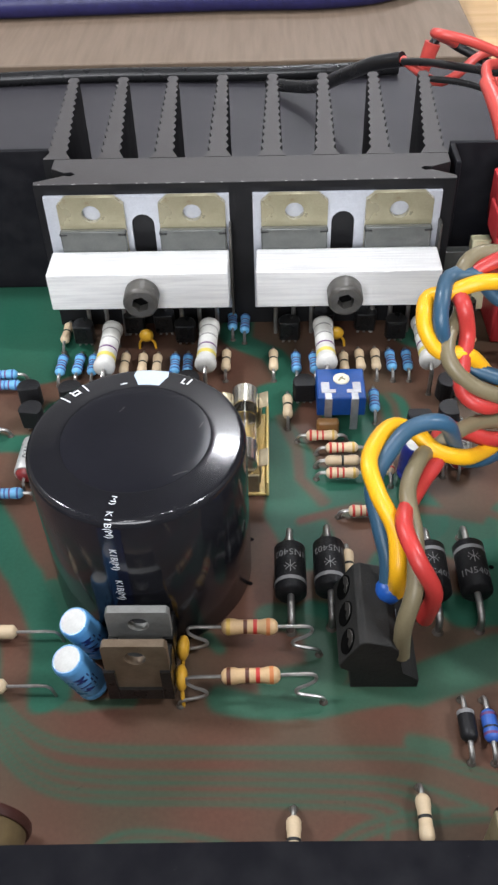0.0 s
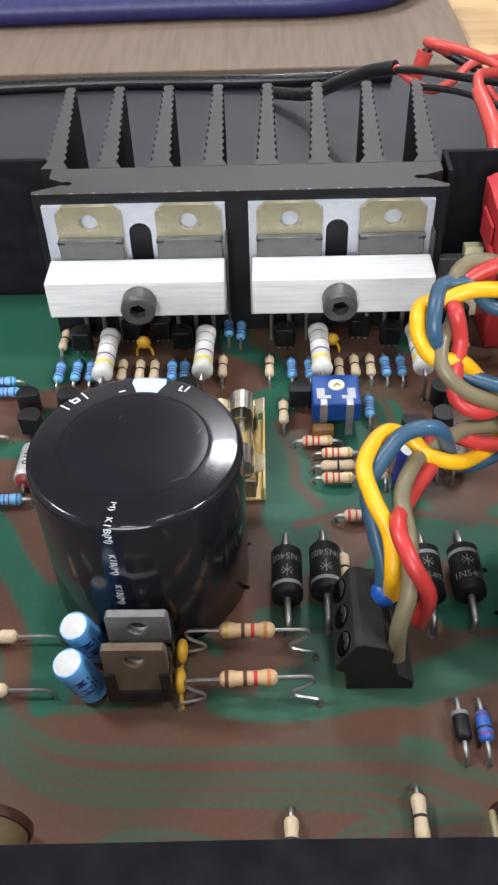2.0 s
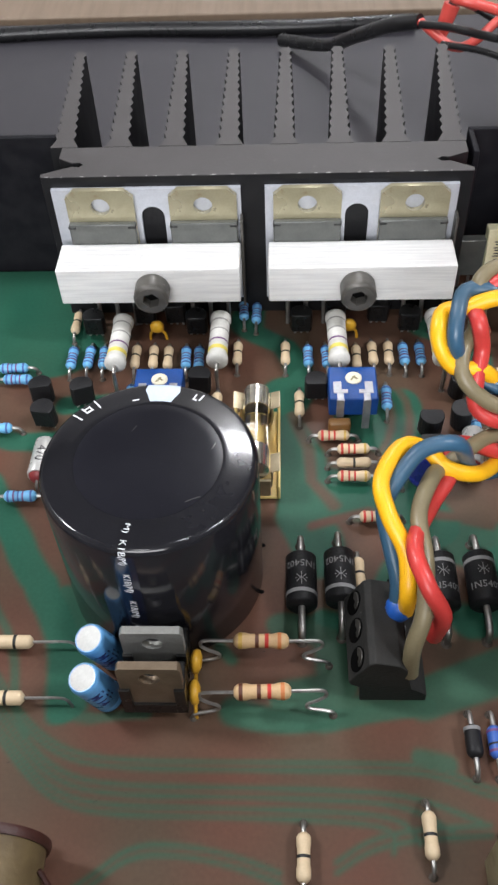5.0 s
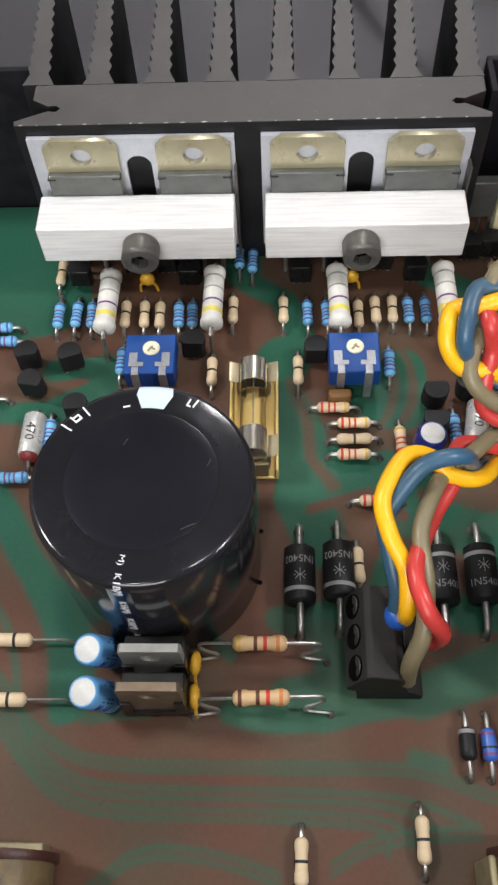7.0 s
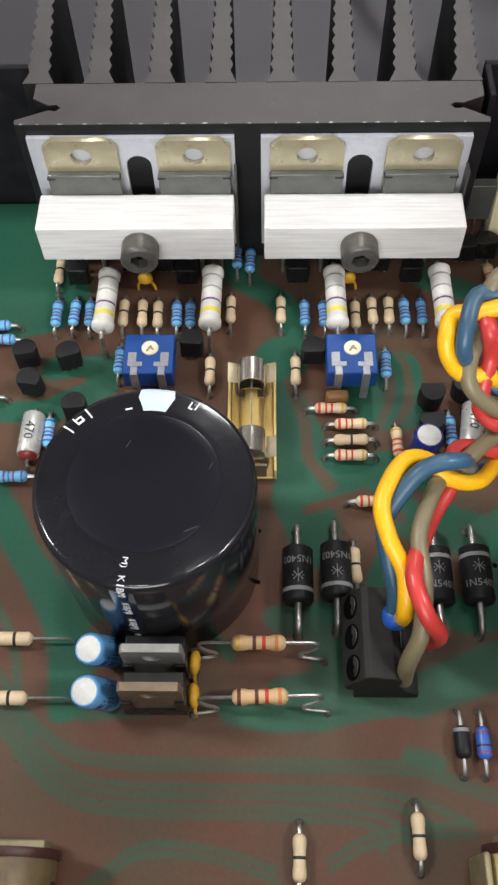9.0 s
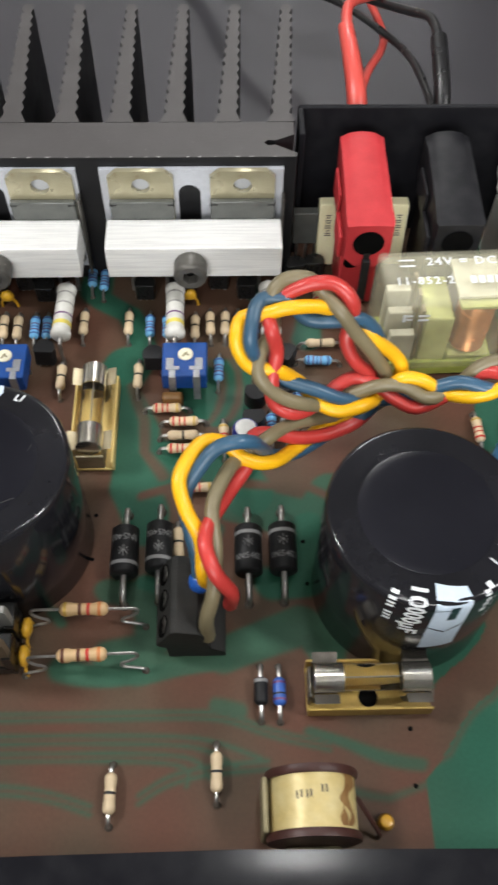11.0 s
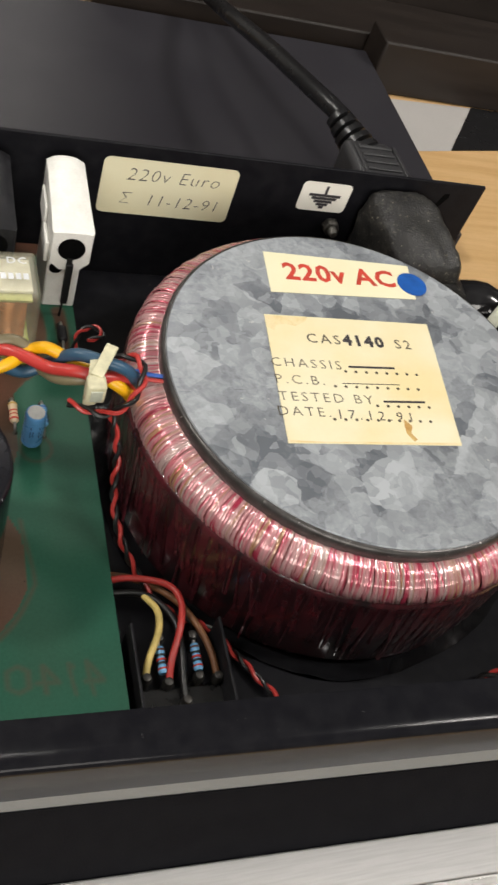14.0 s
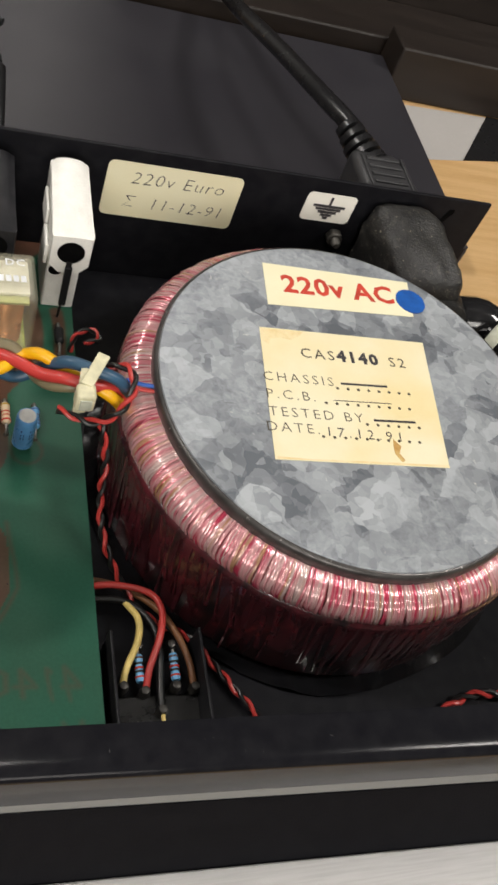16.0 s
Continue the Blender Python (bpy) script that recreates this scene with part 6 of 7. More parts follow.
# ---- relay ----
def relay():
    t = thing("relay", "clear cased relay with a copper coil and green base", "relay", m=at(7.02, 12.75, 0, 0, 0, 2))
    part("base", box(-1.26, 1.26, -0.68, 0.68, 0.05, 0.50, 0.03), M["green_plastic"], t, "yellow-green base")
    outer = box(-1.34, 1.34, -0.76, 0.76, 0.33, 2.48, 0.10)
    inner = box(-1.28, 1.28, -0.70, 0.70, 0.331, 2.42, 0.08)
    bmesh.ops.reverse_faces(inner, faces=inner.faces[:])
    cover = part("cover", merge(outer, inner), M["relay_clear"], t, "clear plastic cover")
    cover.visible_shadow = False
    turns = [(0.69, 0.0)]
    for k in range(44):
        turns += [(0.70 + 0.032 * k, 0.38), (0.716 + 0.032 * k, 0.394)]
    part("coil", moved(lathe(turns + [(2.12, 0.38), (2.12, 0)], seg=32), pose(0.72, -0.22, 0)), M["copper"], t, "bare copper wound coil")
    for z in (0.60, 2.15):
        part("coil_flange", box(0.24, 1.16, -0.64, 0.30, z, z + 0.07, 0.01), M["relay_card"], t)
    part("yoke", box(0.24, 1.2, 0.36, 0.44, 0.34, 2.1, 0.01), M["alu_plate"], t)
    part("armature", box(0.20, 1.18, -0.45, 0.62, 2.26, 2.33, 0.01), M["relay_white"], t)
    part("frame", box(-0.42, 0.20, -0.60, 0.6, 0.34, 1.85, 0.05), M["relay_card"], t, "pale green contact frame")
    for k, y in enumerate((-0.50, -0.05, 0.40)):
        part("contact", box(-1.1, -0.56, y - 0.10, y + 0.10, 0.34, 1.35 + 0.2 * k, 0.03), M["relay_white"], t)
        part("contact_spring", box(-0.54, -0.46, y - 0.10, y + 0.10, 0.34, 2.1, 0.01), M["brass_dull"], t)
    for txt, s, x, y in (("24V = DC", 0.30, 0.36, 0.40), ("11-852-2", 0.28, -0.48, -0.12)):
        part("marking", lettering(txt, s, thick=0.003, fat=0.004, spacing=1.2), M["white_print"], t, m=at(x, y, 2.487))
    part("marking", merge(box(-0.95, -0.62, 0.28, 0.32, 2.486, 2.489), box(-0.95, -0.62, 0.44, 0.48, 2.486, 2.489), *[box(0.46 + 0.17 * k, 0.58 + 0.17 * k, -0.22, -0.02, 2.486, 2.489) for k in range(4)]), M["white_print"], t)
    part("marking", merge(*[box(x, x + w, -0.766, -0.762, z, z + h) for x, w, z, h in ((-0.98, 0.07, 1.98, 0.22), (-0.90, 0.12, 2.13, 0.06), (-0.90, 0.12, 2.02, 0.05), (-0.66, 0.22, 2.12, 0.06), (-0.66, 0.22, 1.99, 0.06))]), M["white_print"], t)


relay()


# ---- toroidal transformer ----
def toroid():
    cx, cy = 15.52, 9.38
    t = thing("toroidal_transformer", "toroidal transformer wound with red enamelled wire under clear tape", "transformer", m=at(cx, cy))
    part("core", lathe([(-0.86, 2.6), (-0.86, 5.0), (-0.5, 5.38), (1.7, 5.44), (2.20, 5.43), (2.43, 5.38), (2.61, 5.25), (2.73, 5.03), (2.79, 4.70), (2.80, 4.3), (2.80, 2.6)], seg=160), M["winding_under"], t, "dark red inner winding")
    # outer turns of wire over the shoulder and down the side, joined
    bm_v, bm_f = [], []
    rng = random.Random(4)
    n = 1150
    prof = [(4.3, 2.84), (4.74, 2.83), (5.08, 2.77), (5.30, 2.645), (5.43, 2.48), (5.48, 2.32), (5.47, 2.18), (5.42, 2.05)]
    for i in range(n):
        a0 = 2 * math.pi * (i + rng.uniform(-0.25, 0.25)) / n
        lean = rng.uniform(-0.004, 0.004) + 0.003
        r = rng.uniform(0.014, 0.026)
        lift = rng.uniform(-0.006, 0.010) + 0.012 * math.sin(58 * a0) * math.sin(13 * a0 + 1) + 0.007 * math.sin(97 * a0 + 1)
        base = len(bm_v)
        for k, (pr, pz) in enumerate(prof):
            a = a0 + lean * k + 0.006 * max(0, k - 5)
            d0 = Vector((math.cos(a), math.sin(a), 0))
            tang = Vector((-math.sin(a), math.cos(a), 0))
            k0, k1 = prof[max(k - 1, 0)], prof[min(k + 1, len(prof) - 1)]
            nr, nz = -(k1[1] - k0[1]), (k1[0] - k0[0])
            ln = math.hypot(nr, nz)
            nrm = d0 * (nr / ln) + Vector((0, 0, nz / ln))
            c = d0 * (pr + 0) + Vector((0, 0, pz)) + nrm * lift
            for q in (-1.2, -0.55, 0.55, 1.2):
                h = (0.0 if abs(q) > 1 else 1.0)
                bm_v.append(tuple((c + tang * r * q * 1.25 + nrm * (r * 0.6 * h - 0.004)) * CM))
        for k in range(len(prof) - 1):
            for j in range(3):
                b = base + k * 4 + j
                bm_f.append((b, b + 4, b + 5, b + 1))
    me = bpy.data.meshes.new("winding")
    me.from_pydata(bm_v, [], bm_f)
    me.update()
    for p in me.polygons:
        p.use_smooth = True
    me.materials.append(M["winding"])
    w = new("winding", me)
    w.parent = t
    tagged(w, "pinkish red turns of wire under clear tape", kind="stuff")
    # strips of turns seen through the tape, coloured darker for the less lit side
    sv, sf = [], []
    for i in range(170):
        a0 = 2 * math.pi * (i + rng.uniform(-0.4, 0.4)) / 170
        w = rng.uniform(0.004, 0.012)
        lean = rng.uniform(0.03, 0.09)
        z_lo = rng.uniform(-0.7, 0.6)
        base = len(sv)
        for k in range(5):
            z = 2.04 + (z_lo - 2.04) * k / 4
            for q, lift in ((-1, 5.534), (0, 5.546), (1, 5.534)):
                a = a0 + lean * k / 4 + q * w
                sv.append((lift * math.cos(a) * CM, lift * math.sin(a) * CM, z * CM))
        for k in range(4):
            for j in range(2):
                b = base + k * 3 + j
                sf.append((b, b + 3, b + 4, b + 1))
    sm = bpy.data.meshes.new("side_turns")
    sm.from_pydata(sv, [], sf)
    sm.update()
    sm.materials.append(M["winding_side_shaded"])
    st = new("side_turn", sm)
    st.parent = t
    tagged(st, "red turns showing through the tape, darkened for the side's shade", kind="stuff")
    part("outer_tape", lathe([(-0.86, 4.9), (-0.86, 5.35), (-0.6, 5.46), (0.6, 5.52), (1.8, 5.535), (2.04, 5.53), (2.14, 5.50), (2.18, 5.44), (2.18, 5.36)], seg=160), M["tape"], t, "shade-darkened maroon tape round the side")
    disc = part("clamp_disc", lathe([(2.95, 0), (2.95, 4.72), (3.0, 4.76), (3.14, 4.76), (3.165, 4.74), (3.17, 0)], seg=128), M["spangle"], t, "galvanised steel clamp disc with spangle pattern")
    part("disc_edge", lathe([(2.70, 4.5), (2.70, 4.82), (2.74, 4.86), (3.06, 4.86), (3.13, 4.82), (3.14, 4.765)], seg=128), M["disc_rim"], t, "grey steel rim under the disc")
    return t


def insulating_sheet():
    """A thin glossy sheet, wrinkled at its rim, between the transformer and the floor pan."""
    bm = bmesh.new()
    rng = random.Random(9)
    rings = []
    for r in (4.6, 5.3, 5.55, 5.82):
        ring = []
        for i in range(96):
            a = 2 * math.pi * i / 96
            lift = 0.0 if r < 5.5 else (0.06 + 0.05 * math.sin(23 * a) + 0.04 * math.sin(41 * a + 1) + rng.uniform(0, 0.03)) * (r - 5.4) / 0.42
            q = r + (0.06 * math.sin(7 * a + 1) if r > 5.8 else 0)
            ring.append(bm.verts.new((15.52 + q * math.cos(a), 9.38 + q * math.sin(a), -0.885 + lift)))
        rings.append(ring)
    for r0, r1 in zip(rings, rings[1:]):
        for i in range(96):
            j = (i + 1) % 96
            bm.faces.new((r0[i], r0[j], r1[j], r1[i]))
    bmesh.ops.recalc_face_normals(bm, faces=bm.faces[:])
    bmesh.ops.solidify(bm, geom=bm.faces[:], thickness=0.012)
    solo("insulating_sheet", bm, M["sheet_black"], "wrinkled glossy black insulating sheet under the transformer", "sheet")


M["winding_under"] = material("taped core", (0.34, 0.09, 0.09), 0.2, second=(0.22, 0.04, 0.05), coat=0.5, bump=0.1)
toroid()
insulating_sheet()


def quad(corners, z):
    """A thin flat sheet with four given corners."""
    bm = bmesh.new()
    vs = [bm.verts.new((x, y, z + dz)) for dz in (0, 0.012) for x, y in corners]
    bm.faces.new(vs[3::-1])
    bm.faces.new(vs[4:])
    for i in range(4):
        j = (i + 1) % 4
        bm.faces.new((vs[i], vs[j], vs[4 + j], vs[4 + i]))
    return bm


def disc_labels():
    z = 3.172
    ac = thing("voltage_label", "cream paper label reading 220v AC in red on the transformer", "label")
    part("paper", quad([(13.76, 11.94), (17.85, 12.0), (18.05, 13.28), (13.89, 13.40)], z), M["paper_pale"], ac)
    letters("letter", lettering("220v AC", 0.84, thick=0.006, spacing=1.06, fat=0.022), M["ink_red"], ac, "red printed letter", m=at(15.86, 12.68, z + 0.014, 0, 0, -0.5))
    solo("round_sticker", lathe([(z, 0), (z, 0.42), (z + 0.02, 0.42), (z + 0.021, 0)], seg=32), M["dot_blue"], "round blue sticker on the transformer label", "sticker", m=at(17.92, 12.55, 0.012))
    c = thing("test_label", "stained cream typed test label on the transformer", "label")
    part("paper", quad([(13.02, 7.33), (17.30, 7.25), (17.83, 11.10), (13.38, 11.15)], z), M["paper"], c)
    zz = z + 0.014
    rot = -2.0
    for txt, x, y, size in (("CAS", 14.72, 10.40, 0.42), ("S2", 16.85, 10.33, 0.42)):
        letters("typed_letter", lettering(txt, size, thick=0.004, spacing=1.3), M["ink"], c, m=at(x, y, zz, 0, 0, rot))
    letters("typed_figure", lettering("4140", 0.46, thick=0.006, spacing=1.25, fat=0.02), M["ink_pen"], c, "bold overtyped figure", m=at(15.78, 10.38, zz, 0, 0, rot))
    for txt, x, y in (("CHASSIS", 14.06, 9.60), ("P.C.B.", 13.76, 9.10), ("TESTED BY", 14.28, 8.58), ("DATE.", 13.62, 8.18)):
        letters("typed_letter", lettering(txt, 0.38, thick=0.004, spacing=1.32, fat=-0.005), M["ink"], c, m=at(x, y, zz, 0, 0, rot))
    for y, x0 in ((9.40, 15.0), (8.94, 14.6), (8.38, 15.5), (7.98, 14.3)):
        for k in range(int((17.2 - x0) / 0.27)):
            part("dot", lathe([(0, 0), (0, 0.04), (0.005, 0.04), (0.006, 0)], seg=8), M["ink"], c, m=at(x0 + 0.27 * k, y - 0.005 * k, zz))
    # handwriting: unreadable or private words as plain bars
    part("pen_bar", box(15.12, 16.35, 9.52, 9.58, zz, zz + 0.004), M["ink_pen"], c)
    part("pen_bar", box(15.70, 16.80, 8.48, 8.54, zz, zz + 0.004), M["ink_pen"], c)
    part("pen_bar", box(14.8, 16.3, 9.02, 9.04, zz, zz + 0.004), M["ink_pen"], c)
    letters("pen_figure", lettering("17.12.91", 0.38, thick=0.004, spacing=1.5, fat=-0.004, slant=0.1), M["ink_pen"], c, m=at(15.35, 8.08, zz, 0, 0, rot))
    st = [(16.05, 8.0), (16.2, 7.8), (16.1, 7.6), (16.2, 7.42), (16.1, 7.36), (15.98, 7.6), (16.0, 7.8)]
    part("stain", prism(st[::-1], zz - 0.001, zz + 0.002), M["stain"], c, "brown drip stain")
    part("stain", prism([(13.40, 11.12), (13.36, 10.75), (13.52, 10.62), (13.60, 10.80), (13.85, 10.86), (14.1, 10.80), (14.4, 10.98), (14.5, 11.12)], zz - 0.001, zz + 0.001), M["stain_pale"], c, "pale brown tide mark")
    part("stain", prism([(13.06, 7.345), (15.2, 7.30), (17.28, 7.262), (17.30, 7.33), (16.4, 7.335), (15.0, 7.36), (13.9, 7.36), (13.07, 7.41)], zz - 0.001, zz + 0.001), M["stain_pale"], c, "brown edge stain")


disc_labels()


# ---- labels on the back panel ----
def panel_labels():
    y = 16.797

    def round_rect(x0, x1, z0, z1, r):
        pts = []
        for cx_, cz_, a0 in ((x1 - r, z0 + r, -90), (x1 - r, z1 - r, 0), (x0 + r, z1 - r, 90), (x0 + r, z0 + r, 180)):
            for k in range(5):
                a = radians(a0 + 22.5 * k)
                pts.append((cx_ + r * math.cos(a), cz_ + r * math.sin(a)))
        return pts
    t = thing("panel_label", "cream sticker with handwritten voltage and date on the back panel", "label")
    part("paper", prism(round_rect(10.30, 14.09, 1.29, 3.10, 0.18), 0, 0.012), M["paper_pale"], t, m=at(0, y, 0, 90))
    up = Matrix.Rotation(radians(90), 4, "X")
    for txt, x, z, s in (("220v Euro", 12.28, 2.60, 0.62), ("Σ  11-12-91", 12.30, 1.80, 0.58)):
        letters("pen_letter", lettering(txt, s * 0.92, thick=0.005, spacing=1.12, fat=-0.012, slant=0.18), M["ink_pen"], t, m=Matrix.Translation((x * CM, (y - 0.0145) * CM, z * CM)) @ up)
    e = thing("earth_label", "white sticker with a black earth symbol on the back panel", "label")
    part("paper", prism(round_rect(16.06, 17.62, 2.04, 3.04, 0.15), 0, 0.012), M["paper_white"], e, m=at(0, y, 0, 90))
    yy = y - 0.0145
    part("symbol", merge(box(16.80, 16.88, yy - 0.004, yy, 2.64, 2.93), *[box(16.84 - w, 16.84 + w, yy - 0.004, yy, z, z + 0.092) for w, z in ((0.50, 2.555), (0.40, 2.45), (0.29, 2.345), (0.18, 2.24), (0.08, 2.14))]), M["ink_pen"], e)


panel_labels()


# ---- mains inlet ----
def inlet():
    t = thing("inlet_boot", "dusty black rubber boot over the mains inlet on the back panel", "inlet")
    bm = box(17.75, 20.05, 14.1, 16.76, 0.5, 3.42)
    bmesh.ops.subdivide_edges(bm, edges=bm.edges[:], cuts=13, use_grid_fill=True)
    for v in bm.verts:
        # round the box, let it sag towards the front, and dent it
        q = Vector(((v.co.x - 18.9) / 1.15, (v.co.y - 15.43) / 1.33, (v.co.z - 1.96) / 1.46))
        f = (abs(q.x) ** 5 + abs(q.y) ** 5 + abs(q.z) ** 5) ** 0.2
        q = q / f * max(abs(q.x), abs(q.y), abs(q.z))
        k = (1 - q.y) / 2
        dent = 0.07 * noise.noise(q * 2.3 + Vector((3, 1, 0))) + 0.035 * noise.noise(q * 6.0)
        v.co = Vector((19.05 + 1.2 * q.x * (1 - 0.05 * k) + 0.75 * k, 15.43 + 1.33 * q.y, 1.96 + 1.46 * q.z - 0.95 * k * (0.5 + 0.5 * q.z))) + q * dent
    part("boot", bm, M["rubber"], t)
    part("cuff", moved(lathe([(-0.5, 0.75), (-0.4, 0.95), (0.2, 1.0), (0.5, 0.9)], "y", 24), pose(20.35, 14.3, 1.0)), M["rubber"], t)
    s = thing("panel_nut", "dull steel nut and screw on the back panel", "nut", m=at(17.35, 16.4, 1.62, 90))
    part("nut", prism([(0.27 * math.cos(math.pi / 3 * i), 0.27 * math.sin(math.pi / 3 * i)) for i in range(6)], -0.38, -0.1, 0.05), M["steel"], s)
    part("shank", lathe([(-0.38, 0.15), (0.05, 0.15), (0.14, 0.10), (0.16, 0)], seg=12), M["steel"], s)
    p = thing("mains_plug", "black moulded mains plug pushed into the back panel", "plug")
    bm = box(18.0, 20.2, 17.0, 19.4, 1.1, 3.0, 0.25, 3)
    for v in bm.verts:
        k = (v.co.y - 17.0) / 2.4
        v.co.x = 19.1 - 0.25 * k + (v.co.x - 19.1) * (1 - 0.3 * k)
        v.co.z = 1.9 + (v.co.z - 1.9) * (1 - 0.2 * k) + 0.2 * k
    part("body", bm, M["plug_grey"], p)
    for k in range(5):
        part("grip_rib", box(18.45, 19.6, 17.4 + 0.36 * k, 17.55 + 0.36 * k, 2.86, 3.06, 0.04), M["plug_grey"], p)
    for gx in (18.30, 19.66):
        part("grip_rail", box(gx, gx + 0.13, 17.3, 19.1, 2.84, 3.04, 0.04), M["plug_grey"], p)
    for k in range(5):
        part("sleeve_ring", moved(lathe([(-0.14, 0.3), (-0.1, 0.62 - 0.05 * k), (0.1, 0.6 - 0.05 * k), (0.14, 0.3)], "y", 18), pose(18.86 - 0.14 * k, 19.3 + 0.30 * k, 2.52 + 0.09 * k) @ pose(0, 0, 0, 14, 0, 26)), M["cable"], p)
    part("cord", tube([(18.9, 19.3, 2.5), (18.72, 20.1, 2.8), (18.26, 20.84, 2.95), (17.66, 22.3, 2.9), (17.18, 24.8, 2.5), (16.8, 27.2, 2.0), (16.7, 29.0, 1.5), (16.8, 32.0, 0.6), (16.6, 35.0, -0.15), (15, 38, 0.4)], 0.30, 12, step=0.4), M["cable"], p)


inlet()
bun = thing("sleeved_bundle", "black sleeved wire bundle with a nylon tie beside the transformer", "cable")
part("sleeve", tube([(20.4, 14.4, 0.8), (21.4, 14.4, 1.0), (22.2, 14.1, 1.1), (22.55, 13.3, 0.9), (22.5, 12.2, 0.75), (22.25, 10.8, 0.4), (21.6, 8.8, -0.1), (21.2, 6.5, -0.35)], lambda u: 0.66 + 0.07 * math.sin(21 * u) + 0.04 * math.sin(47 * u + 1), 16, step=0.22), M["wrap_black"], bun)
bm = tube([(0.80 * math.cos(a), 0.0, 0.80 * math.sin(a)) for a in (i * math.pi / 8 for i in range(17))], 0.05, 6)
for v in bm.verts:
    v.co.y *= 4.2
part("tie", bm, M["nylon_clear"], bun, "pale flat nylon tie", m=at(22.25, 13.5, 1.1, 0, 0, 38))


# ---- braided wires ----
def braid():
    t = thing("braided_lead", "braided red, yellow, blue and olive wires from transformer to terminals", "cable")
    run = [(10.15, 9.1, 2.45), (9.92, 9.16, 2.97), (9.27, 9.04, 3.17), (8.72, 9.15, 3.22), (8.24, 9.4, 3.03), (7.72, 9.71, 3.03), (7.26, 9.97, 2.9), (6.85, 9.9, 2.53), (6.44, 9.69, 2.49), (5.99, 9.58, 2.34), (5.6, 9.75, 2.4), (5.26, 9.99, 2.53), (4.87, 10.11, 2.59), (4.5, 9.96, 2.5), (4.2, 9.75, 2.29), (3.71, 9.41, 2.45), (3.33, 9.5, 2.68)]
    run += [(3.29, 9.71, 3.1), (3.37, 10.03, 3.47), (3.26, 10.16, 3.95), (3.23, 10.59, 3.94), (3.52, 10.7, 4.23), (3.99, 10.75, 4.45), (4.4, 10.76, 4.4), (4.7, 10.58, 4.14), (4.72, 10.6, 3.62), (4.66, 10.42, 3.28), (4.86, 10.22, 2.92), (5.12, 10.19, 2.63), (5.41, 10.12, 2.05), (5.02, 9.8, 1.63), (4.43, 9.47, 1.67), (3.81, 9.24, 1.88), (3.32, 9.19, 2.12), (2.95, 9.06, 2.23)]
    run += [(2.83, 8.47, 2.2), (2.48, 7.89, 2.2), (2.09, 6.94, 2.5), (2.23, 6.34, 2.35), (2.51, 6.2, 1.75), (2.49, 6.34, 0.9)]
    part("red_wire", tube(run, 0.134, 10, step=0.09), M["wire_red"], t, "red insulated wire")
    run = [(10.15, 9.35, 2.2), (9.98, 8.98, 2.62), (9.66, 8.94, 3.0), (9.1, 9.26, 3.11), (8.71, 9.55, 3.06), (8.24, 9.72, 3.26), (7.91, 9.87, 3.03), (7.45, 9.61, 2.86), (6.97, 9.57, 2.69), (6.49, 9.77, 2.55), (6.08, 9.89, 2.77), (5.69, 9.94, 2.75), (5.33, 9.88, 2.27), (4.97, 9.59, 2.39), (4.53, 9.51, 2.36), (4.14, 9.69, 2.43), (3.85, 9.96, 2.62)]
    run += [(3.4, 9.83, 3.19), (2.93, 9.85, 3.26), (2.69, 10.0, 3.57), (2.66, 10.21, 3.81), (2.77, 10.49, 3.88), (3.11, 10.43, 4.02), (3.57, 10.43, 4.19), (4.2, 10.57, 4.04), (4.68, 10.61, 3.66), (5.12, 10.41, 3.37), (5.59, 10.33, 2.96), (5.75, 10.21, 2.67), (5.58, 10.13, 2.13), (5.14, 9.98, 1.71), (4.44, 9.72, 1.66), (3.81, 9.19, 1.67), (3.28, 8.57, 2.12), (2.76, 8.49, 2.37)]
    run += [(2.45, 8.67, 2.6), (2.03, 8.57, 2.8), (1.66, 7.92, 2.8), (1.74, 7.41, 2.6), (2.0, 6.99, 2.2), (2.03, 6.57, 1.8), (2.06, 6.64, 1.15)]
    part("yellow_wire", tube(run, 0.134, 10, step=0.09), M["wire_yellow"], t, "yellow insulated wire")
    run = [(10.12, 9.16, 2.8), (9.8, 9.1, 3.32), (9.22, 9.21, 3.5), (8.72, 9.44, 3.41), (8.31, 9.69, 2.88), (7.79, 9.63, 2.61), (7.24, 9.64, 2.82), (6.74, 9.8, 2.82), (6.21, 9.83, 2.56), (5.67, 9.85, 2.3), (5.16, 9.84, 2.22), (4.64, 9.7, 2.46), (4.09, 9.76, 2.71), (3.55, 9.84, 2.88)]
    run += [(3.13, 9.99, 3.1), (2.91, 9.97, 3.7), (2.93, 10.23, 4.03), (3.09, 10.62, 4.18), (3.52, 10.63, 4.17), (3.93, 10.5, 3.81), (4.41, 10.44, 3.82), (4.89, 10.54, 3.74), (5.25, 10.52, 3.28), (5.4, 10.35, 2.59), (5.38, 10.07, 2.01), (5.07, 9.85, 1.69), (4.56, 9.7, 1.43), (3.8, 9.18, 1.48), (3.31, 8.93, 1.77)]
    run += [(2.88, 8.51, 2.9), (2.33, 8.35, 3.0), (1.98, 8.08, 2.75), (1.72, 7.71, 2.4), (1.81, 7.27, 2.0), (1.93, 6.90, 1.6), (1.93, 6.68, 1.2)]
    part("blue_wire", tube(run, 0.134, 10, step=0.09), M["wire_blue"], t, "slate blue insulated wire")
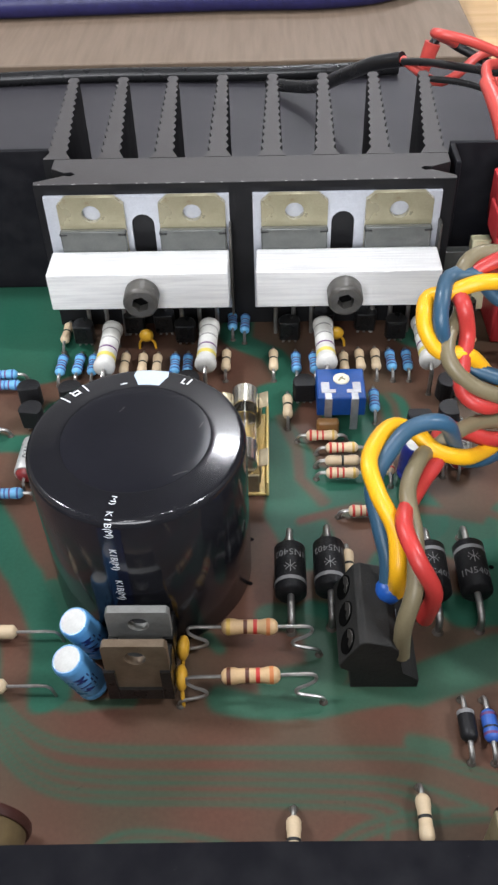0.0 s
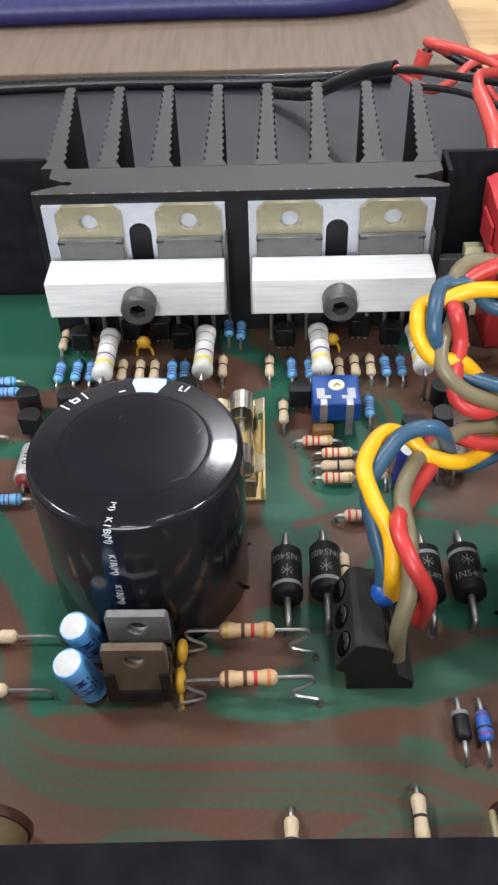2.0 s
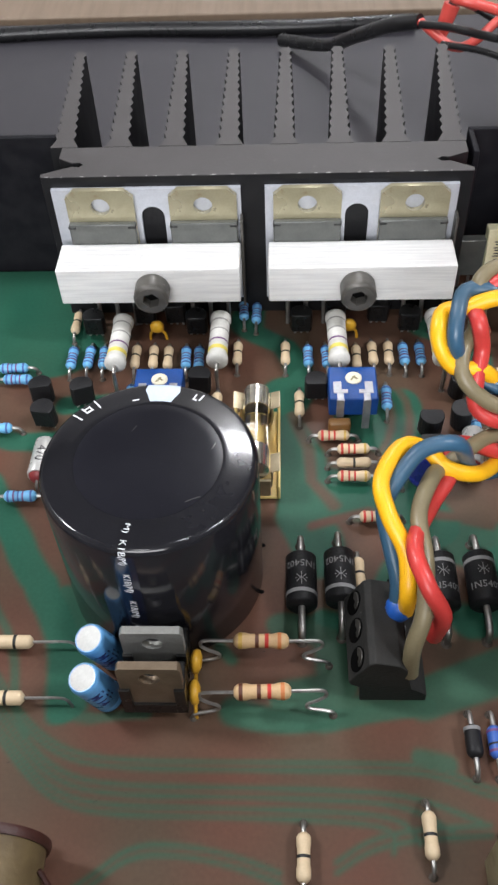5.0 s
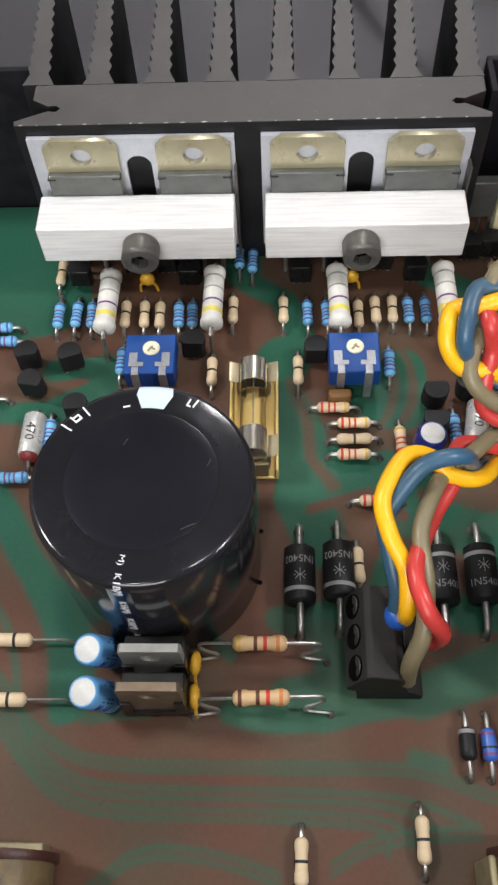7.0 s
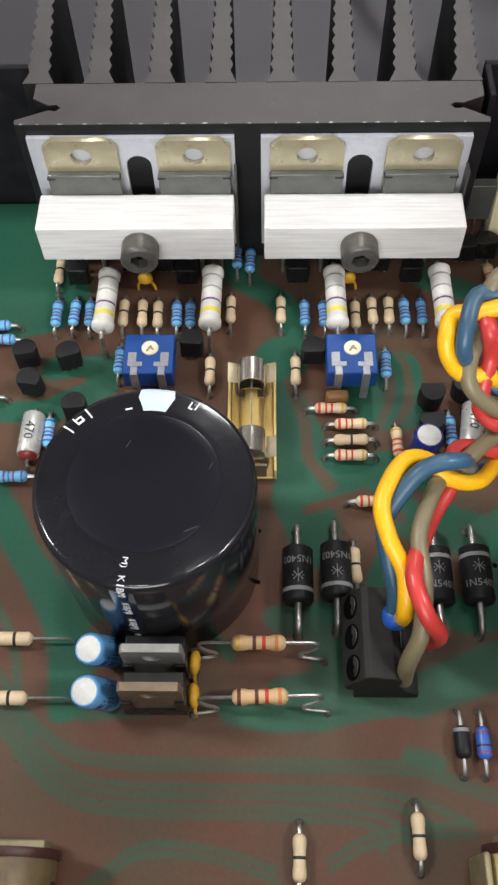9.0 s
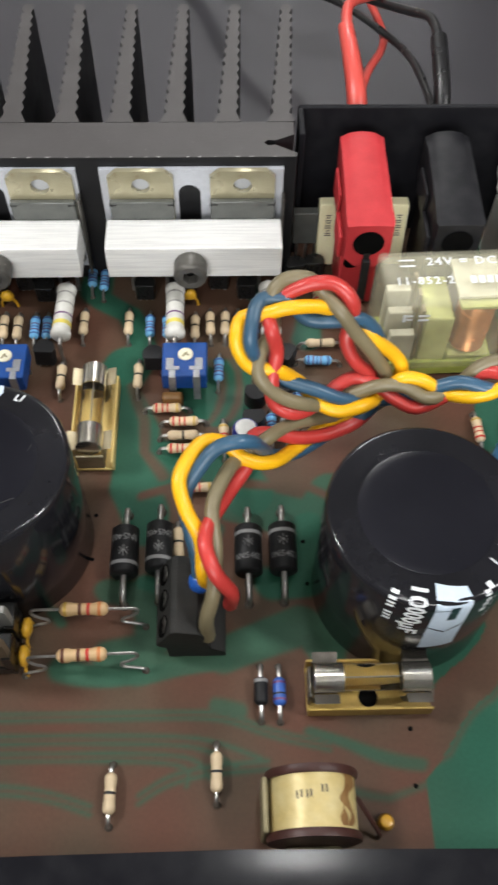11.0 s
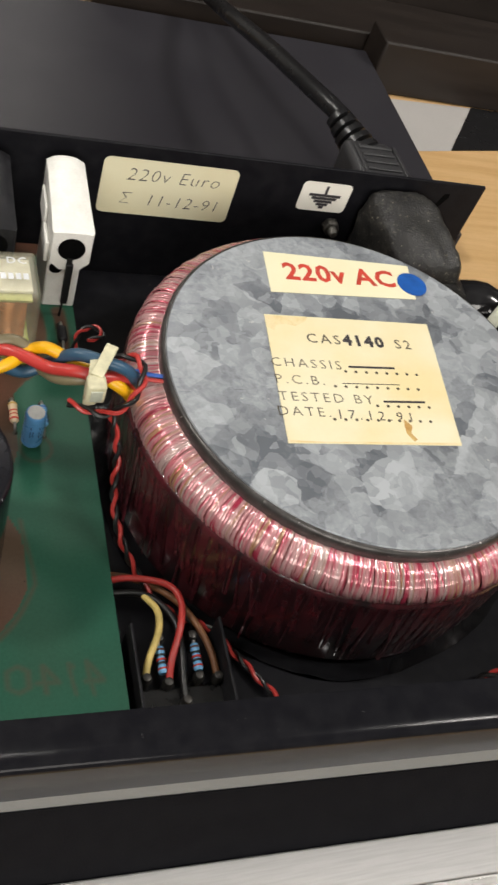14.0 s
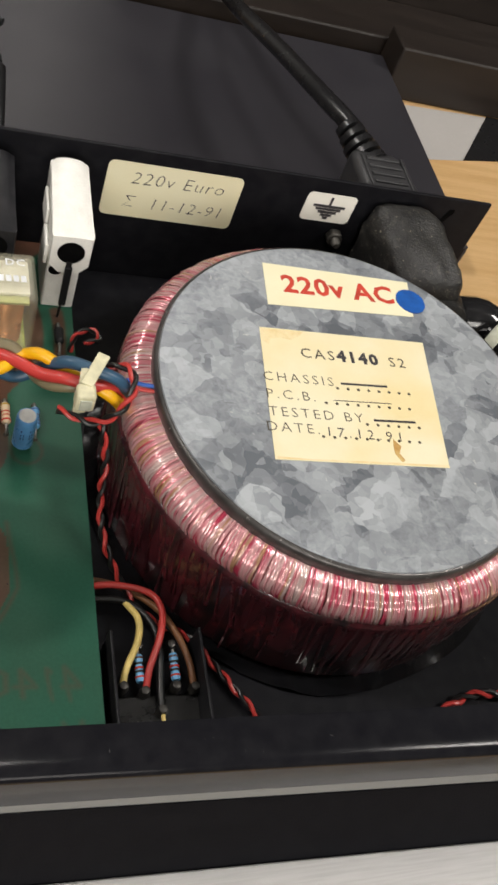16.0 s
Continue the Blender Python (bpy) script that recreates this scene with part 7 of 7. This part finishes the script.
    run = [(10.12, 9.24, 2.7), (9.67, 9.17, 3.05), (8.86, 9.08, 3.06), (8.42, 9.26, 2.87), (8.1, 9.66, 2.76), (7.8, 9.94, 3.04), (7.48, 10.1, 3.06), (7.1, 10.06, 2.91), (6.74, 9.91, 2.52), (6.19, 9.62, 2.58), (5.75, 9.83, 2.67), (5.31, 9.88, 2.64), (4.82, 9.86, 2.39), (4.43, 9.78, 2.21), (3.87, 9.51, 2.61), (3.39, 9.52, 2.88)]
    run += [(3.06, 9.69, 3.21), (3.07, 10.03, 3.46), (3.27, 10.32, 3.61), (3.32, 10.55, 3.91), (3.29, 10.7, 4.25), (3.52, 10.89, 4.41), (3.94, 10.91, 4.4), (4.22, 10.74, 4.19), (4.49, 10.45, 4.04), (4.78, 10.32, 3.64), (5.13, 10.22, 3.19), (5.44, 10.19, 2.61), (5.53, 10.07, 2.02), (5.02, 9.99, 1.61), (4.2, 9.67, 1.9), (3.59, 9.33, 2.16), (3.12, 8.86, 2.36), (2.75, 8.62, 2.23)]
    run += [(2.49, 8.2, 2.5), (2.21, 7.5, 2.5), (2.25, 6.79, 2.3), (2.22, 6.19, 1.9), (2.08, 5.89, 1.35), (2.09, 5.8, 0.75)]
    part("olive_wire", tube(run, 0.134, 10, step=0.09), M["wire_olive"], t, "grey-olive insulated wire")
    part("entry_sleeve", lathe([(0.0, 0.0), (0.03, 0.14), (0.12, 0.2), (0.26, 0.21), (0.36, 0.16), (0.4, 0.0)], seg=16), M["wire_bright_blue"], t, "bright blue end", m=at(1.93, 6.60, 0.98, -20, 8))


braid()

tie = thing("cable_tie", "milky nylon cable tie round the braided lead", "cable tie")
bm = tube([(0.0, 0.50 * math.cos(a), 0.48 * math.sin(a)) for a in (i * math.pi / 10 for i in range(21))], 0.045, 6)
for v in bm.verts:
    v.co = Vector((9.1 + 3.2 * v.co.x + 0.2 * v.co.y, 9.05 + v.co.y, 3.08 + v.co.z))
part("strap", bm, M["nylon"], tie)
part("lock", box(8.85, 9.25, 8.38, 8.74, 3.1, 3.62, 0.07), M["nylon"], tie)
part("lock_mouth", box(8.93, 9.17, 8.345, 8.38, 3.2, 3.5, 0.01), M["nylon_clear"], tie)
part("tail", box(-0.13, 0.13, 0.0, 0.88, -0.03, 0.03, 0.02), M["nylon"], tie, m=at(9.05, 8.68, 3.62, 5, 0, -28))


def twisted(path, label, r=0.06, pitch=1.0):
    t = thing("twisted_pair", label, "cable", "twisted pairs")
    c = glide(path, 0.07)
    dist, s = 0.0, [0.0]
    for a, b in zip(c, c[1:]):
        dist += (b - a).length
        s.append(dist)
    for i, mt in enumerate(("wire_red", "wire_black")):
        side, pts = None, []
        for k in range(len(c)):
            d = (c[min(k + 1, len(c) - 1)] - c[max(k - 1, 0)]).normalized()
            side = d.orthogonal().normalized() if side is None else (side - d * side.dot(d)).normalized()
            up = d.cross(side)
            th = 2 * math.pi * s[k] / pitch + i * math.pi
            pts.append(c[k] + (side * math.cos(th) + up * math.sin(th)) * r * 1.05)
        part("red_wire" if i == 0 else "black_wire", tube(pts, r, 7, False), M[mt], t)


twisted([(8.6, 8.75, 2.7), (9.3, 8.45, 2.7), (9.8, 8.5, 3.0), (10.1, 8.9, 3.35), (10.0, 9.35, 3.45), (9.6, 9.5, 3.2), (9.3, 9.2, 2.8)], "thin red and black twisted pair looped at the transformer", 0.052, 0.75)
twisted([(9.5, 8.6, 2.6), (9.72, 8.2, 1.8), (9.72, 7.7, 0.95), (9.78, 6.95, 0.6), (10.1, 6.3, 0.1), (10.6, 5.75, -0.45), (11.2, 5.35, -0.68), (11.8, 5.05, -0.7), (12.35, 4.3, -0.7), (12.9, 3.5, -0.7), (13.4, 2.8, -0.75)], "thin red and black twisted pair running down beside the transformer", 0.05, 0.75)
twisted([(9.45, 12.6, 0.15), (9.6, 13.0, 0.35), (10.0, 13.2, 0.4), (10.2, 12.95, 0.35), (9.8, 12.8, 0.3)], "thin red and black twisted pair at the board edge", 0.042, 0.6)
twisted([(17.3, 2.75, -0.8), (18.0, 3.05, -0.72), (18.6, 3.25, -0.66), (19.3, 3.25, -0.66), (20.2, 3.0, -0.72), (21.0, 2.5, -0.8)], "thin red and black twisted pair along the front wall", 0.06, 0.8)
solo("pigtail_wire", tube([(10.68, 9.22, 2.88), (10.38, 9.24, 2.90), (10.0, 9.27, 2.95), (9.6, 9.3, 2.8)], 0.045, 7), M["wire_red"], "short thin red wire leaving the winding", "wire")
solo("pigtail_wire", tube([(10.70, 9.34, 2.90), (10.40, 9.36, 2.93), (10.0, 9.40, 3.0), (9.6, 9.45, 2.85)], 0.05, 7), M["wire_bright_blue"], "short bright blue wire leaving the winding", "wire")


# ---- socket and harness at the front right ----
def harness():
    t = thing("switch_socket", "black socket with solder tags at the front of the chassis", "socket")
    part("base", box(9.85, 11.85, 2.3, 3.7, -0.88, -0.5, 0.05), M["epoxy_dark"], t)
    for x in (9.78, 11.72):
        part("side_rib", box(x + 0.04, x + 0.11, 2.3, 4.9, -0.88, 0.2, 0.02), M["black_plastic"], t)
    for x, y in ((10.12, 3.85), (10.57, 3.72), (10.9, 3.3), (11.25, 3.8), (11.66, 3.75), (10.52, 4.72), (11.25, 4.72)):
        part("solder_tag", lathe([(-0.88, 0.1), (-0.5, 0.11), (-0.35, 0.13), (-0.2, 0.09), (-0.16, 0)], seg=10), M["screw_dark"], t, m=at(x, y))
    for x, mt, pts in ((10.12, "wire_cream", [(10.35, 5.75, -0.3), (10.55, 5.3, -0.15), (10.5, 4.8, -0.15), (10.2, 4.2, -0.2), (10.12, 3.9, -0.3)]),
                       (10.57, "wire_red", [(9.2, 6.15, -0.4), (10.0, 6.1, -0.1), (10.8, 5.85, 0.0), (11.05, 5.4, 0.05), (10.95, 4.8, 0.0), (10.7, 4.2, -0.15), (10.6, 3.8, -0.3)]),
                       (10.9, "wire_black", [(9.2, 5.95, -0.5), (10.3, 5.8, -0.3), (10.85, 5.2, -0.2), (10.95, 4.5, -0.2), (10.9, 3.7, -0.3), (10.9, 3.3, -0.35)]),
                       (11.66, "wire_brown", [(9.2, 6.5, -0.5), (10.2, 6.2, -0.35), (11.0, 5.6, -0.25), (11.4, 4.9, -0.2), (11.6, 4.3, -0.25), (11.66, 3.8, -0.35)])):
        part("wire", tube(pts, 0.078, 9, step=0.1), M[mt], t)
    for x in (10.5, 11.27):
        body = part("resistor_body", moved(lathe([(-0.3, 0), (-0.3, 0.08), (-0.24, 0.105), (-0.16, 0.10), (-0.1, 0.085), (0.1, 0.085), (0.16, 0.10), (0.24, 0.105), (0.3, 0.08), (0.3, 0)], "y", 14), pose(x, 4.22, -0.3)), M["blue_res"], t, "light blue resistor across the tags")
        for d, mt in ((-0.2, "band_red"), (-0.08, "band_black"), (0.0, "band_red"), (0.1, "band_black"), (0.22, "band_brown")):
            part("band", moved(lathe([(d - 0.022, 0.085), (d - 0.02, 0.109), (d + 0.02, 0.109), (d + 0.022, 0.085)], "y", 14), pose(x, 4.22, -0.3)), M[mt], body)
        part("resistor_lead", tube([(x, 4.4, -0.3), (x, 4.65, -0.3)], 0.035, 5, False), M["lead"], t)
    part("bare_end", tube([(10.9, 3.32, -0.3), (10.9, 2.95, -0.3)], 0.05, 6, False), M["brass"], t)


harness()


# ---- leads outside the back panel ----
def outside_lead(path, r, mat_, label, sleeve, sleeve_r, sleeve_mat):
    t = thing("speaker_lead", label, "cable", "speaker leads")
    part("wire", tube(path, r, 10, step=0.2), mat_, t)
    part("sleeve", tube(sleeve, sleeve_r, 10, step=0.2), sleeve_mat, t, "shrunk sleeve over the plug end")


outside_lead([(5.36, 19.3, 3.68), (5.5, 20.3, 3.75), (6.2, 21.3, 3.4), (6.75, 22.1, 3.0), (6.55, 22.9, 3.0), (5.6, 22.9, 3.4), (4.7, 23.0, 3.6), (4.9, 24.0, 3.2), (5.6, 25.0, 2.6)], 0.13, M["lead_red"], "red speaker lead with a sleeved plug behind the panel", [(5.5, 17.0, 2.9), (5.48, 17.6, 3.3), (5.42, 18.5, 3.55), (5.35, 19.5, 3.7)], lambda u: 0.24 - 0.06 * u, M["lead_red"])
outside_lead([(5.55, 17.6, 3.1), (5.9, 18.8, 3.0), (6.5, 20.6, 2.4), (6.65, 21.7, 2.2), (6.3, 22.6, 2.6)], 0.10, M["lead_red"], "second red speaker lead strand behind the panel", [(5.55, 17.0, 2.7), (5.56, 17.8, 3.1)], 0.2, M["lead_red"])
outside_lead([(7.46, 18.8, 3.7), (7.4, 19.8, 3.7), (7.0, 20.8, 3.3), (6.2, 21.8, 3.0), (5.4, 23.0, 2.7), (4.8, 24.4, 2.3), (4.2, 25.3, 2.0)], 0.11, M["cable"], "black speaker lead behind the panel", [(7.44, 17.0, 2.8), (7.46, 17.8, 3.3), (7.46, 19.0, 3.75)], 0.19, M["cable"])
outside_lead([(7.3, 17.4, 2.9), (7.15, 18.8, 2.9), (7.0, 20.2, 2.6), (6.4, 21.4, 2.5), (5.6, 22.6, 2.4), (4.6, 23.8, 2.1)], 0.09, M["cable"], "second black speaker lead strand behind the panel", [(7.3, 17.0, 2.7), (7.28, 17.6, 2.9)], 0.17, M["cable"])
outside_lead([(7.6, 25.6, 2.2), (6.4, 24.9, 2.3), (5.6, 24.3, 1.95), (5.0, 24.3, 1.8), (4.2, 25.45, 2.0)], 0.13, M["lead_red"], "red lead crossing behind the heatsink", [(4.8, 25.55, 1.45), (4.93, 25.6, 1.9), (5.08, 25.65, 2.40)], lambda u: 0.19 + 0.06 * u, M["lead_red"])
outside_lead([(7.8, 24.4, 1.9), (6.8, 24.9, 2.0), (5.8, 25.4, 2.35), (5.3, 25.66, 2.55), (5.06, 25.65, 2.35)], 0.13, M["cable"], "black lead crossing behind the heatsink", [(4.2, 25.5, 2.0), (3.4, 26.2, 1.6), (2.6, 27.4, 0.8), (1.7, 29.0, -0.2), (0.2, 30.6, -0.72)], 0.22, M["cable"])
solo("black_cable", tube([(-22, 30.5, -0.78), (-12, 31.5, -0.78), (-6, 31.9, -0.78), (0, 31.6, -0.72), (5, 31.9, -0.72)], 0.26, 10, step=0.5), M["cable"], "thin black cable lying on the amplifier lid", "cable")

# ---- dark shelf beyond the table end ----
shelf = thing("dark_shelf", "dark brown wooden shelf unit standing behind the table", "shelf")
part("low_board", box(12.5, 60, 33.7, 37.4, -2.18, -0.5, 0.1), M["dark_wood"], shelf)
part("front_rail", box(25.1, 60, 31.6, 33.5, -2.18, 0.25, 0.1), M["dark_wood"], shelf)
part("upper_board", box(12.5, 60, 37.5, 41, -2.18, 4.5, 0.1), M["dark_wood"], shelf)
part("back_board", box(12.5, 62, 44, 46, -2.18, 30, 0.1), M["dark_wood"], shelf)
solo("white_sheet", quad([(25.5, 27.2), (28.09, 27.7), (30.75, 31.55), (25.6, 31.25)], -2.19), M["sheet_shaded"], "white sheet lying on the table, greyed for the shelf's shade", "paper")
solo("black_mat", prism([(28.11, 27.72), (38, 29.6), (38, 31.59), (30.78, 31.59)], -2.19, -2.16), M["cable"], "black mat lying on the table", "mat")
for lx, ly, watts, side in LAMPS:
    fixture = thing("ceiling_light", "white ceiling light fitting with a glowing panel", "ceiling light", "ceiling lights", m=pose(lx, ly, 0))
    part("housing", box(-60 * side, 60 * side, -40 * side, 40 * side, 181.2, 183.9, 0.4), M["ceiling"], fixture)
